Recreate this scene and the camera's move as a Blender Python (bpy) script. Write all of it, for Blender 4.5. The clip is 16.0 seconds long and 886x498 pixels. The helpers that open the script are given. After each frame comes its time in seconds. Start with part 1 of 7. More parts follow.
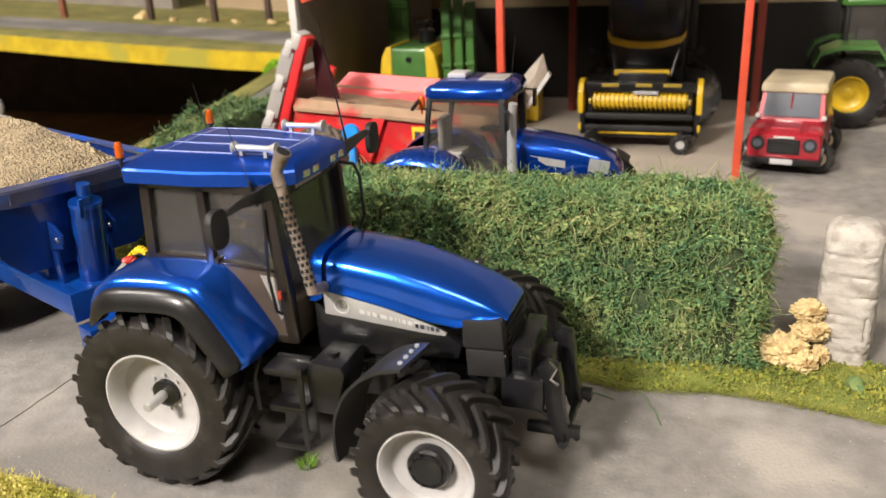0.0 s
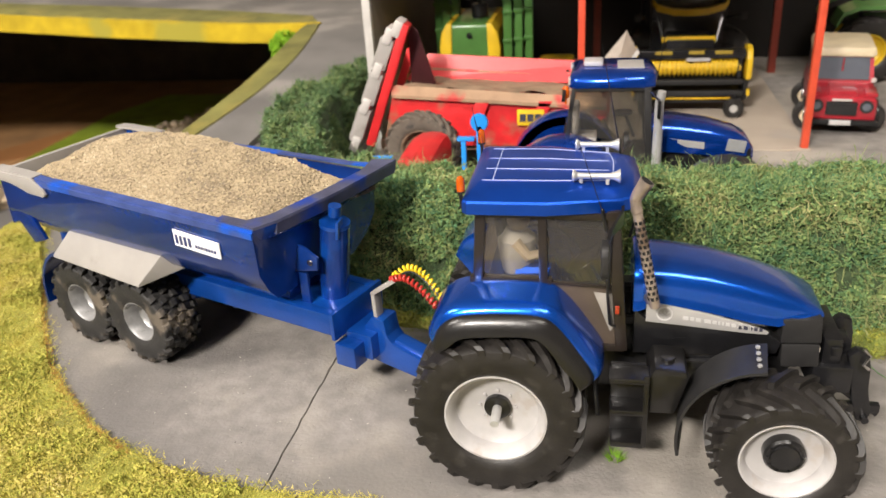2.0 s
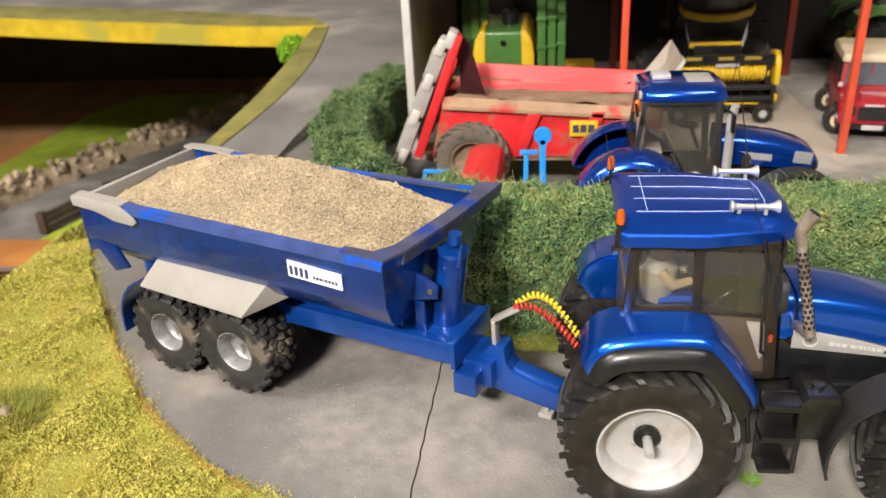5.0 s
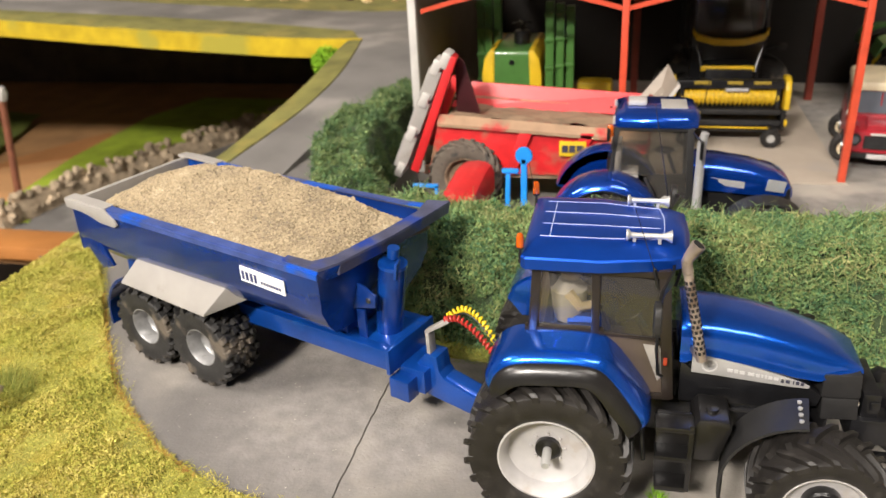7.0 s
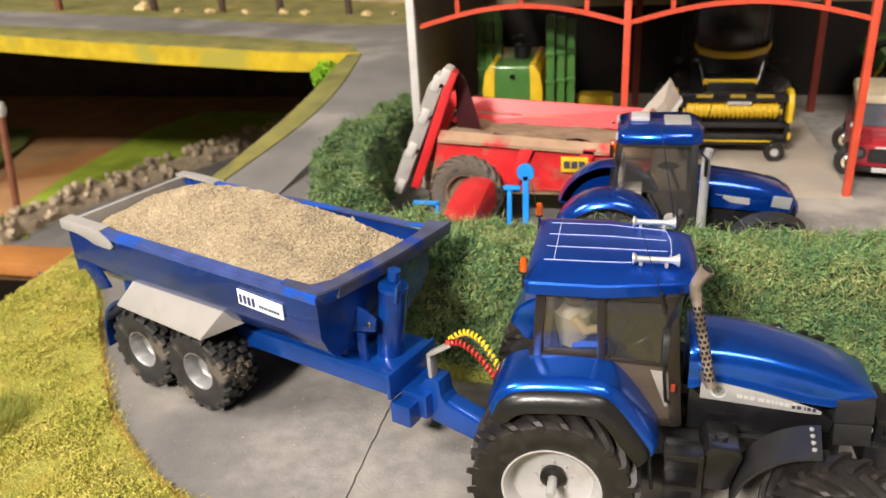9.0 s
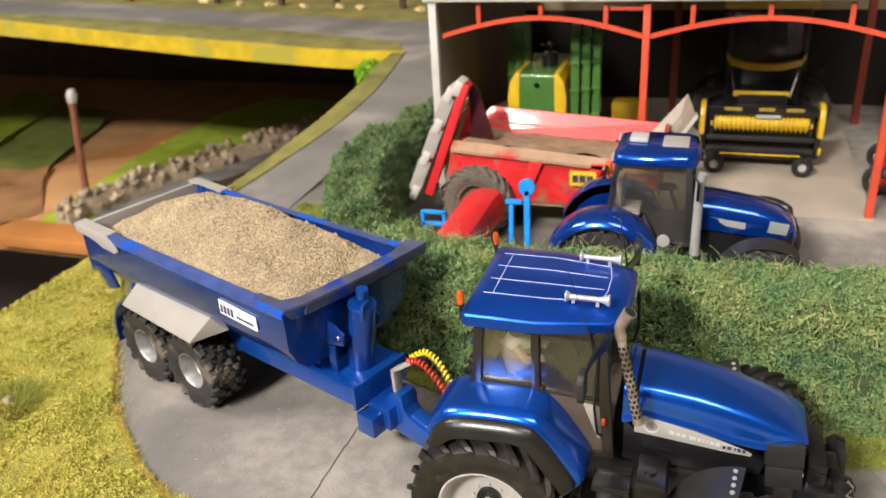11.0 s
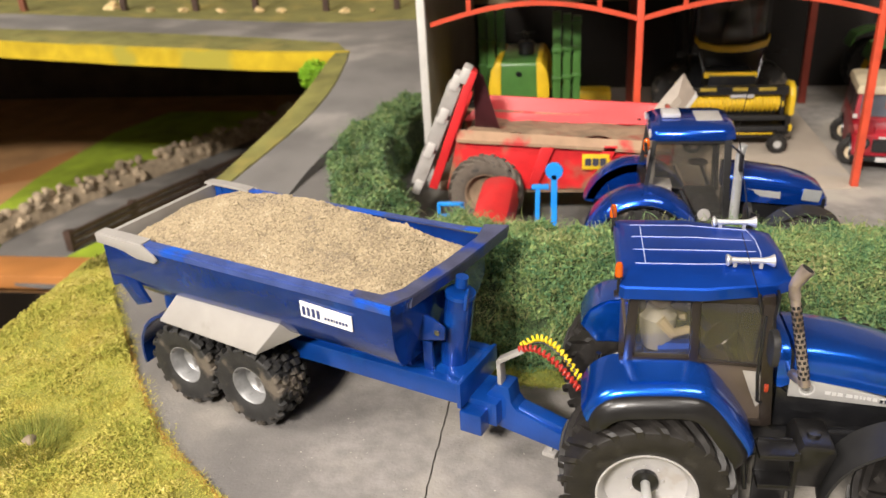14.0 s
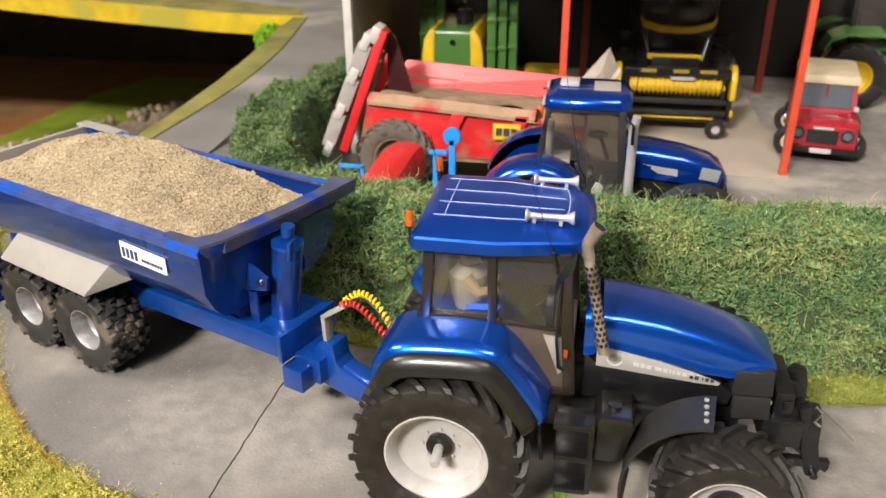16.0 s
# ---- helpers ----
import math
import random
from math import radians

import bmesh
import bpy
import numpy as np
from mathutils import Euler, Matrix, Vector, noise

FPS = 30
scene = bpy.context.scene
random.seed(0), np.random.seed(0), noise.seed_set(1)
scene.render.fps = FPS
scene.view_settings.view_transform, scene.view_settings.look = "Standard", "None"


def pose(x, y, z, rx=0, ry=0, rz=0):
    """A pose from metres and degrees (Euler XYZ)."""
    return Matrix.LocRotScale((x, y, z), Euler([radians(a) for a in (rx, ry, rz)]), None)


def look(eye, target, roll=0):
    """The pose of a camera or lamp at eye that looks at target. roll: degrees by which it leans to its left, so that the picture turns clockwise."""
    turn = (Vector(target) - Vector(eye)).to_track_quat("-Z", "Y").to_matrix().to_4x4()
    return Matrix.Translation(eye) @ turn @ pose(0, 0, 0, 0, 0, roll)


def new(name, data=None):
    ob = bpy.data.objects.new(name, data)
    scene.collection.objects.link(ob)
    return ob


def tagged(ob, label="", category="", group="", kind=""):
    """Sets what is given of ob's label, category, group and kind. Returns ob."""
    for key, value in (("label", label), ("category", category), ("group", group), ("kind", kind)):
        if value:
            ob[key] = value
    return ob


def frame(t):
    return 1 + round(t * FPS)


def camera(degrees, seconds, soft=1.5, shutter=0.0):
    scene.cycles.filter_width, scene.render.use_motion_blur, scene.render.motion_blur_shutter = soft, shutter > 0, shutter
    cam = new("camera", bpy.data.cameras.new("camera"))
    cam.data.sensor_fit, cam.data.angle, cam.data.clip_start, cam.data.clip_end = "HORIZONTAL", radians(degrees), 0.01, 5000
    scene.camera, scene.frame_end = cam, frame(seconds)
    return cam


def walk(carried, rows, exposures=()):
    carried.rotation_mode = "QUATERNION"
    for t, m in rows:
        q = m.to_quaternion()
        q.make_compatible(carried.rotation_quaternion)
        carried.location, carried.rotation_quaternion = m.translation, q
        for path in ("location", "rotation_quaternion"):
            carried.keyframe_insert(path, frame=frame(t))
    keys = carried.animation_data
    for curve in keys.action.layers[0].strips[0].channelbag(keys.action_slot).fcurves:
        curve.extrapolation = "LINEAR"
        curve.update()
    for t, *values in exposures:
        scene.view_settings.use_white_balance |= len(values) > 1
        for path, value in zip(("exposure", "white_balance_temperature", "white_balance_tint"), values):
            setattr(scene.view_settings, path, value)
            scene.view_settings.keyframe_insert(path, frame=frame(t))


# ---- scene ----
cam = camera(57.4, 16.0)
cam.data.dof.use_dof, cam.data.dof.focus_distance, cam.data.dof.aperture_fstop = True, 0.28, 20.0
METRES, EYE, TILT, LEAN, TURN = 0.60, 0.1485, -21.15, 2.6, 18.5
ROWS = [
    (0.0, 0.0, 0.0, 0.0, -0.0, 0.0, 0.0),
    (0.5, -0.0278, 0.0175, -0.0023, -1.39, -1.63, 0.76),
    (1.0, -0.0908, 0.019, 0.0082, -3.28, -2.84, 1.6),
    (1.5, -0.1432, -0.001, 0.0284, -5.38, -3.69, 2.56),
    (2.0, -0.2088, -0.0113, 0.0439, -7.34, -4.23, 3.64),
    (2.5, -0.2598, -0.0075, 0.0543, -9.22, -4.61, 4.69),
    (3.0, -0.2961, 0.0001, 0.0566, -10.64, -4.91, 5.55),
    (5.5, -0.3034, 0.01, 0.0799, -10.15, -5.04, 3.76),
    (6.0, -0.2619, -0.0174, 0.0878, -8.4, -4.82, 2.9),
    (6.5, -0.2375, -0.0333, 0.0769, -6.72, -4.54, 2.41),
    (7.0, -0.2291, -0.0311, 0.0736, -5.66, -4.25, 2.32),
    (7.5, -0.2321, -0.027, 0.0781, -5.32, -3.94, 2.43),
    (8.0, -0.2352, -0.0233, 0.0831, -5.33, -3.65, 2.57),
    (8.5, -0.2289, -0.0208, 0.086, -5.49, -3.52, 2.63),
    (9.0, -0.2282, -0.0208, 0.0803, -5.63, -3.54, 2.62),
    (11.5, -0.1338, -0.0533, 0.1075, 1.58, -4.64, 0.31),
    (12.0, -0.117, -0.061, 0.1072, 2.55, -4.46, 0.14),
    (12.5, -0.1353, -0.0683, 0.1144, 1.83, -4.04, 0.53),
    (13.0, -0.1684, -0.0486, 0.1075, -1.33, -3.59, 1.44),
    (13.5, -0.2404, -0.0238, 0.0924, -5.05, -3.67, 2.8),
    (14.0, -0.2954, -0.0036, 0.0908, -9.01, -4.14, 4.06),
    (14.5, -0.3199, 0.0233, 0.0908, -11.57, -4.72, 4.67),
    (15.0, -0.3245, 0.0263, 0.0934, -12.4, -5.12, 4.29),
    (15.5, -0.2873, 0.0158, 0.0791, -11.04, -5.13, 2.9),
    (16.0, -0.1863, -0.0001, 0.0635, -7.87, -4.9, 0.75),
]
walk(cam, [(t, pose(0, 0, EYE, TILT, LEAN, TURN) @ pose(METRES * x, METRES * y, METRES * z, 90 + pitch, roll, yaw)) for t, x, y, z, yaw, pitch, roll in ROWS],
     [(0.0, 0.0, 6500, 15), (16.0, 0.0, 6500, 15)])


# ---- light: unseen lamps overhead, the strongest behind the camera as the key ----
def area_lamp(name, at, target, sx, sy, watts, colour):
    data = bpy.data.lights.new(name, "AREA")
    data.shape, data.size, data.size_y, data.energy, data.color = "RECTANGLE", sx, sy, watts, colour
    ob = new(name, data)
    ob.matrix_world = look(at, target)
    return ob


area_lamp("unseen_lamp", (-0.82, -1.60, 1.56), (-0.2, 0.4, 0.0), 0.45, 0.28, 156.0, (1.0, 0.952, 0.85))
# two fill lamps, added to lift the ground, the shadows and the lower level
area_lamp("unseen_lamp", (0.35, -0.35, 1.55), (0.0, 0.3, 0.0), 0.7, 0.5, 18.0, (1.0, 0.952, 0.85))
area_lamp("unseen_lamp", (-1.55, -0.25, 1.52), (-1.1, 0.9, -0.2), 0.7, 0.5, 35.0, (1.0, 0.952, 0.85))
world = bpy.data.worlds.new("room_air")
scene.world = world
world.use_nodes = True
world.node_tree.nodes["Background"].inputs[0].default_value = (1.0, 0.96, 0.90, 1)
world.node_tree.nodes["Background"].inputs[1].default_value = 0.45


# ---- materials ----
def mat(name, colour, rough=0.5, metal=0.0, var=0.12, vscale=120.0, bump=0.0, bscale=600.0, coat=0.0, second=None,
        amount=0.0, sscale=60.0, island=0.0, spec=0.5, objvar=0.0, third=None, tscale=8.0, ring=None):
    """A surface: colour varied by noise, a second colour in stains, fine relief."""
    m = bpy.data.materials.new(name)
    m.use_nodes = True
    t = m.node_tree
    n, l = t.nodes, t.links
    b = n["Principled BSDF"]
    b.inputs["Roughness"].default_value = rough
    b.inputs["Metallic"].default_value = metal
    b.inputs["Coat Weight"].default_value = coat
    b.inputs["Coat Roughness"].default_value = 0.06
    b.inputs["Specular IOR Level"].default_value = spec
    co = n.new("ShaderNodeTexCoord").outputs["Object"]

    def noise_tex(scale, detail=6.0):
        x = n.new("ShaderNodeTexNoise")
        x.inputs["Scale"].default_value, x.inputs["Detail"].default_value = scale, detail
        l.new(co, x.inputs["Vector"])
        return x.outputs["Fac"]

    hsv = n.new("ShaderNodeHueSaturation")
    hsv.inputs["Color"].default_value = (*colour, 1)
    rng = n.new("ShaderNodeMapRange")
    rng.inputs["From Min"].default_value, rng.inputs["From Max"].default_value = 0.3, 0.7
    rng.inputs["To Min"].default_value, rng.inputs["To Max"].default_value = 1 - var, 1 + var
    l.new(noise_tex(vscale), rng.inputs["Value"])
    value = rng.outputs["Result"]
    if island or objvar:
        src = n.new("ShaderNodeNewGeometry").outputs["Random Per Island"] if island else n.new("ShaderNodeObjectInfo").outputs["Random"]
        k = island or objvar
        r2 = n.new("ShaderNodeMapRange")
        r2.inputs["To Min"].default_value, r2.inputs["To Max"].default_value = 1 - k, 1 + k
        l.new(src, r2.inputs["Value"])
        mul = n.new("ShaderNodeMath")
        mul.operation = "MULTIPLY"
        l.new(value, mul.inputs[0]), l.new(r2.outputs["Result"], mul.inputs[1])
        value = mul.outputs[0]
    l.new(value, hsv.inputs["Value"])
    out = hsv.outputs["Color"]
    if second:
        ramp = n.new("ShaderNodeMapRange")
        ramp.interpolation_type = "SMOOTHSTEP"
        ramp.inputs["From Min"].default_value, ramp.inputs["From Max"].default_value = 0.62 - amount * 0.3, 0.74 - amount * 0.3
        l.new(noise_tex(sscale, 9.0), ramp.inputs["Value"])
        mix = n.new("ShaderNodeMix")
        mix.data_type = "RGBA"
        l.new(ramp.outputs["Result"], mix.inputs["Factor"]), l.new(out, mix.inputs["A"])
        mix.inputs["B"].default_value = (*second, 1)
        out = mix.outputs["Result"]
    if third:
        ramp2 = n.new("ShaderNodeMapRange")
        ramp2.interpolation_type = "SMOOTHSTEP"
        ramp2.inputs["From Min"].default_value, ramp2.inputs["From Max"].default_value = 0.48, 0.72
        ramp2.inputs["To Max"].default_value = 0.75
        l.new(noise_tex(tscale, 10.0), ramp2.inputs["Value"])
        mix = n.new("ShaderNodeMix")
        mix.data_type = "RGBA"
        l.new(ramp2.outputs["Result"], mix.inputs["Factor"]), l.new(out, mix.inputs["A"])
        mix.inputs["B"].default_value = (*third, 1)
        out = mix.outputs["Result"]
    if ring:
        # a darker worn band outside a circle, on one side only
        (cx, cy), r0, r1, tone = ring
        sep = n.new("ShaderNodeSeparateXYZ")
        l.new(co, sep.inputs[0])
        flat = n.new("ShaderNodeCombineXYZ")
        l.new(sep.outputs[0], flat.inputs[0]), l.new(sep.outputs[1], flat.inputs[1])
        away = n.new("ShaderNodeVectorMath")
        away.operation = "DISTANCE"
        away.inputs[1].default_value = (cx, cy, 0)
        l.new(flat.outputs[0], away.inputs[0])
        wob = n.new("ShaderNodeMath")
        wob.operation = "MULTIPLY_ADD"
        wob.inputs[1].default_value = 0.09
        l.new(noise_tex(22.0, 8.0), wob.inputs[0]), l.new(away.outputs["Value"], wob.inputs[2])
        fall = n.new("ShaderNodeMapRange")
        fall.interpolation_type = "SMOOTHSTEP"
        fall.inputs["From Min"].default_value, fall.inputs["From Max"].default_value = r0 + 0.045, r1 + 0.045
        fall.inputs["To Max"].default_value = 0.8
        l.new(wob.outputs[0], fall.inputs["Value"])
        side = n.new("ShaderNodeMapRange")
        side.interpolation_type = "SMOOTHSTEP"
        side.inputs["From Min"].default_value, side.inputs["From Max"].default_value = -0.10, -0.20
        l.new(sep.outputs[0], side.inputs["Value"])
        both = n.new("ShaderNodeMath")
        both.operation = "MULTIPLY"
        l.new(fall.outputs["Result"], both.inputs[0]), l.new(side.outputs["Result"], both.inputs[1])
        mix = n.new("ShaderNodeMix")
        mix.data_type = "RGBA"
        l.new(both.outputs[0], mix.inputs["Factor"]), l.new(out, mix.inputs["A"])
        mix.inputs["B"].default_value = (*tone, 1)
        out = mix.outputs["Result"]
    l.new(out, b.inputs["Base Color"])
    if bump:
        bp = n.new("ShaderNodeBump")
        bp.inputs["Strength"].default_value, bp.inputs["Distance"].default_value = bump, 0.0006
        l.new(noise_tex(bscale), bp.inputs["Height"])
        l.new(bp.outputs["Normal"], b.inputs["Normal"])
    return m


def leafy(name, colours, rough=0.75, trans=0.15):
    """Foliage: each island takes one of the colours, drifted in patches."""
    m = bpy.data.materials.new(name)
    m.use_nodes = True
    n, l = m.node_tree.nodes, m.node_tree.links
    b = n["Principled BSDF"]
    b.inputs["Roughness"].default_value = rough
    b.inputs["Specular IOR Level"].default_value = 0.30
    b.inputs["Subsurface Weight"].default_value = 0.0
    ramp = n.new("ShaderNodeValToRGB")
    e = ramp.color_ramp.elements
    while len(e) < len(colours):
        e.new(0.5)
    for i, c in enumerate(colours):
        e[i].position, e[i].color = i / (len(colours) - 1), (*c, 1)
    co = n.new("ShaderNodeTexCoord").outputs["Object"]
    tex = n.new("ShaderNodeTexNoise")
    tex.inputs["Scale"].default_value, tex.inputs["Detail"].default_value = 45.0, 4.0
    l.new(co, tex.inputs["Vector"])
    add = n.new("ShaderNodeMath")
    add.operation = "MULTIPLY_ADD"
    add.inputs[1].default_value = 0.55
    l.new(n.new("ShaderNodeNewGeometry").outputs["Random Per Island"], add.inputs[0])
    rng = n.new("ShaderNodeMapRange")
    rng.inputs["From Min"].default_value, rng.inputs["From Max"].default_value = 0.3, 0.7
    rng.inputs["To Min"].default_value, rng.inputs["To Max"].default_value = 0.0, 0.45
    l.new(tex.outputs["Fac"], rng.inputs["Value"]), l.new(rng.outputs["Result"], add.inputs[2])
    l.new(add.outputs[0], ramp.inputs["Fac"]), l.new(ramp.outputs["Color"], b.inputs["Base Color"])
    return m


def glass(name, tint=(0.85, 0.87, 0.86), rough=0.03):
    m = bpy.data.materials.new(name)
    m.use_nodes = True
    n, l = m.node_tree.nodes, m.node_tree.links
    out = n["Material Output"]
    tr, gl, mix, fr = (n.new("ShaderNodeBsdfTransparent"), n.new("ShaderNodeBsdfGlossy"), n.new("ShaderNodeMixShader"), n.new("ShaderNodeFresnel"))
    tr.inputs[0].default_value = (*tint, 1)
    gl.inputs["Roughness"].default_value = rough
    fr.inputs[0].default_value = 1.6
    l.new(fr.outputs[0], mix.inputs[0]), l.new(tr.outputs[0], mix.inputs[1]), l.new(gl.outputs[0], mix.inputs[2])
    # a small share of pale diffuse greys the clear pane
    haze, veil = n.new("ShaderNodeMixShader"), n.new("ShaderNodeBsdfDiffuse")
    haze.inputs[0].default_value = 0.022
    veil.inputs[0].default_value = (0.72, 0.69, 0.64, 1)
    l.new(mix.outputs[0], haze.inputs[1]), l.new(veil.outputs[0], haze.inputs[2])
    l.new(haze.outputs[0], out.inputs["Surface"])
    return m


BLUE = mat("metallic_blue_paint", (0.003, 0.105, 0.64), 0.25, 0.82, 0.08, 90, 0.05, 3000, coat=0.8)
# the body blue darkened, in place of the roof top's dim reflection
ROOF_BLUE = mat("dimmed_blue_paint", (0.004, 0.068, 0.46), 0.36, 0.75, 0.12, 70, 0.05, 2500, coat=0.25)
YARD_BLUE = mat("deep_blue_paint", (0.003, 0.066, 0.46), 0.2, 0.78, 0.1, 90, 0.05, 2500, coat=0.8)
TRAILER_BLUE = mat("brushed_on_blue_paint", (0.003, 0.033, 0.205), 0.26, 0.3, 0.25, 60, 0.15, 700, coat=0.8, second=(0.004, 0.066, 0.35), amount=0.2, sscale=45)
BEAM_BLUE = mat("bright_brushed_blue_paint", (0.003, 0.054, 0.295), 0.28, 0.3, 0.2, 60, 0.15, 700, coat=0.7, second=(0.004, 0.085, 0.38), amount=0.2, sscale=45)
RIM_BLUE = mat("worn_blue_rim_paint", (0.045, 0.075, 0.24), 0.45, 0.1, 0.25, 120, 0.15, 900, second=(0.006, 0.085, 0.48), amount=0.35, sscale=50)
GREY_PAINT = mat("light_grey_paint", (0.305, 0.288, 0.268), 0.5, 0.0, 0.07, 110, 0.10, 1200, second=(0.25, 0.23, 0.205), amount=0.02, sscale=60)
WHITE = mat("white_plastic", (0.41, 0.395, 0.39), 0.42, 0, 0.07, 200, 0.03, 900, second=(0.38, 0.345, 0.32), amount=0.25, sscale=140)
PAPER = mat("white_paper", (0.80, 0.79, 0.77), 0.7, 0, 0.03, 200)
INK = mat("dark_ink", (0.03, 0.03, 0.05), 0.7, 0, 0.1, 300)
BLACK = mat("black_plastic", (0.008, 0.008, 0.009), 0.28, 0, 0.3, 130, 0.15, 1200, coat=0.2, second=(0.02, 0.018, 0.016), amount=0.1, sscale=90)
GLOSS = mat("glossy_black_plastic", (0.008, 0.0075, 0.0075), 0.33, 0, 0.3, 130, 0.10, 1000, coat=0.15)
SATIN = mat("satin_black_plastic", (0.016, 0.0155, 0.0155), 0.58, 0, 0.25, 120, 0.08, 1500, spec=0.4)
CAB = mat("brown_black_cab_trim", (0.020, 0.015, 0.012), 0.30, 0, 0.2, 120, 0.05, 1400)
RUBBER = mat("tyre_rubber", (0.0165, 0.0145, 0.013), 0.5, 0, 0.3, 180, 0.2, 1500, second=(0.035, 0.031, 0.028), amount=0.12, sscale=140, spec=0.4)
MUDDY = mat("dusty_tyre_rubber", (0.024, 0.023, 0.022), 0.62, 0, 0.3, 160, 0.25, 1400, second=(0.12, 0.10, 0.078), amount=0.36, sscale=90, spec=0.4)
SILVER = mat("silver_paint", (0.50, 0.50, 0.49), 0.38, 0.5, 0.10, 150, 0.05, 900)
# near-black colour stands in for the shade deep inside the shed
SHADE_SHED = mat("shade_dark_shed_board", (0.016, 0.013, 0.011), 0.85, 0, 0.25, 30)
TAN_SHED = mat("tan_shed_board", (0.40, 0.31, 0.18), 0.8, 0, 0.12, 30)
PANEL = mat("brown_door_plastic", (0.072, 0.054, 0.040), 0.30, 0, 0.15, 120, 0.05, 1400)
RIM_METAL = mat("dull_wheel_metal", (0.33, 0.33, 0.33), 0.42, 0.55, 0.2, 200, 0.1, 900, second=(0.15, 0.14, 0.13), amount=0.3, sscale=150)
LIP = mat("rubbed_grey_blue_paint", (0.065, 0.07, 0.125), 0.42, 0.1, 0.25, 120, 0.15, 900, second=(0.010, 0.04, 0.25), amount=0.4, sscale=40)
DECAL = mat("silver_decal_film", (0.37, 0.36, 0.345), 0.35, 0.15, 0.06, 150)
PALE_INK = mat("pale_lettering", (0.50, 0.49, 0.475), 0.5, 0, 0.05, 200)
DUSTY = mat("mud_caked_rubber", (0.11, 0.09, 0.07), 0.85, 0, 0.3, 120, 0.4, 900, second=(0.05, 0.045, 0.04), amount=0.3, sscale=120)
BLUE_INK = mat("dark_blue_ink", (0.035, 0.045, 0.13), 0.7, 0, 0.1, 300)
GRIT = mat("road_grit", (0.26, 0.24, 0.21), 0.9, 0, 0.2, 300, island=0.6)
SEAM = mat("pale_blue_seam_paint", (0.38, 0.44, 0.68), 0.5, 0, 0.1, 200)
CHROME = mat("bright_metal", (0.75, 0.74, 0.72), 0.22, 1.0, 0.1, 200, 0.05, 900)
SHIELD = mat("tarnished_heat_shield", (0.38, 0.31, 0.26), 0.34, 0.6, 0.3, 200, 0.1, 900, second=(0.20, 0.14, 0.10), amount=0.35, sscale=180)
HOLE = mat("dark_hole", (0.006, 0.006, 0.006), 0.9, 0, 0.1)
AMBER = mat("amber_plastic", (0.50, 0.085, 0.003), 0.25, 0, 0.15, 300, coat=0.5)
RED_LENS = mat("red_lens", (0.28, 0.03, 0.012), 0.25, 0, 0.2, 300, coat=0.5)
GLASS = glass("clear_window_plastic", (0.80, 0.78, 0.74))
SMOKED = glass("smoked_window_plastic", (0.60, 0.57, 0.54))
SAND = mat("dry_sand", (0.31, 0.245, 0.155), 0.9, 0, 0.25, 500, 0.8, 900, second=(0.195, 0.148, 0.09), amount=0.3, sscale=350)
GRAIN = leafy("sand_grain", [(0.09, 0.085, 0.08), (0.24, 0.19, 0.125), (0.34, 0.27, 0.17), (0.40, 0.32, 0.20), (0.52, 0.45, 0.33)], 0.85)
RED = mat("red_paint", (0.54, 0.020, 0.022), 0.42, 0.0, 0.15, 80, 0.05, 900, coat=0.2)
DIRTY_RED = mat("mud_stained_red_paint", (0.50, 0.022, 0.022), 0.45, 0, 0.2, 80, 0.3, 700, second=(0.17, 0.105, 0.062), amount=0.75, sscale=30)
CAKED = mat("tan_mud_over_red", (0.30, 0.19, 0.115), 0.8, 0, 0.25, 60, 0.6, 500, second=(0.46, 0.03, 0.03), amount=0.25, sscale=36)
STAINED_RED = mat("lightly_stained_red_paint", (0.55, 0.020, 0.022), 0.38, 0, 0.2, 80, 0.2, 700, second=(0.26, 0.15, 0.09), amount=0.55, sscale=30)
MUD = mat("dried_mud", (0.24, 0.16, 0.10), 0.85, 0, 0.35, 100, 0.8, 500, second=(0.24, 0.08, 0.05), amount=0.15, sscale=60)
ORANGE = mat("red_oxide_steel_paint", (0.52, 0.062, 0.025), 0.45, 0, 0.14, 90, 0.1, 900)
DARK_OXIDE = mat("dull_red_oxide_paint", (0.30, 0.05, 0.03), 0.55, 0, 0.15, 90)
GREEN = mat("deep_green_paint", (0.060, 0.165, 0.035), 0.35, 0, 0.15, 90, 0.04, 800, coat=0.4)
YELLOW = mat("yellow_paint", (0.64, 0.42, 0.015), 0.4, 0, 0.12, 90, 0.05, 800, coat=0.3)
SKY_BLUE = mat("light_blue_paint", (0.012, 0.24, 0.70), 0.4, 0, 0.12, 90, 0.04, 800, coat=0.3)
LAND_RED = mat("dark_red_paint", (0.32, 0.012, 0.022), 0.32, 0.1, 0.15, 90, 0.04, 900, coat=0.6)
CREAM = mat("cream_paint", (0.55, 0.46, 0.31), 0.5, 0, 0.1, 90)
SHIRT = mat("white_figure_plastic", (0.36, 0.34, 0.30), 0.6, 0, 0.1, 200)
PALE_PANE = mat("pale_lower_pane", (0.27, 0.25, 0.22), 0.2, 0, 0.25, 90)
MAROON = mat("dark_maroon_paint", (0.04, 0.007, 0.009), 0.4, 0, 0.2, 90)
SKIN = mat("cream_figure_plastic", (0.45, 0.36, 0.24), 0.6, 0, 0.1, 200)
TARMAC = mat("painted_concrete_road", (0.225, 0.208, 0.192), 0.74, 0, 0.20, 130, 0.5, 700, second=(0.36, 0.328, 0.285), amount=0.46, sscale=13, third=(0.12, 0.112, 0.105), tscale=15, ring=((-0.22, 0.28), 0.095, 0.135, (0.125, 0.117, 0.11)))
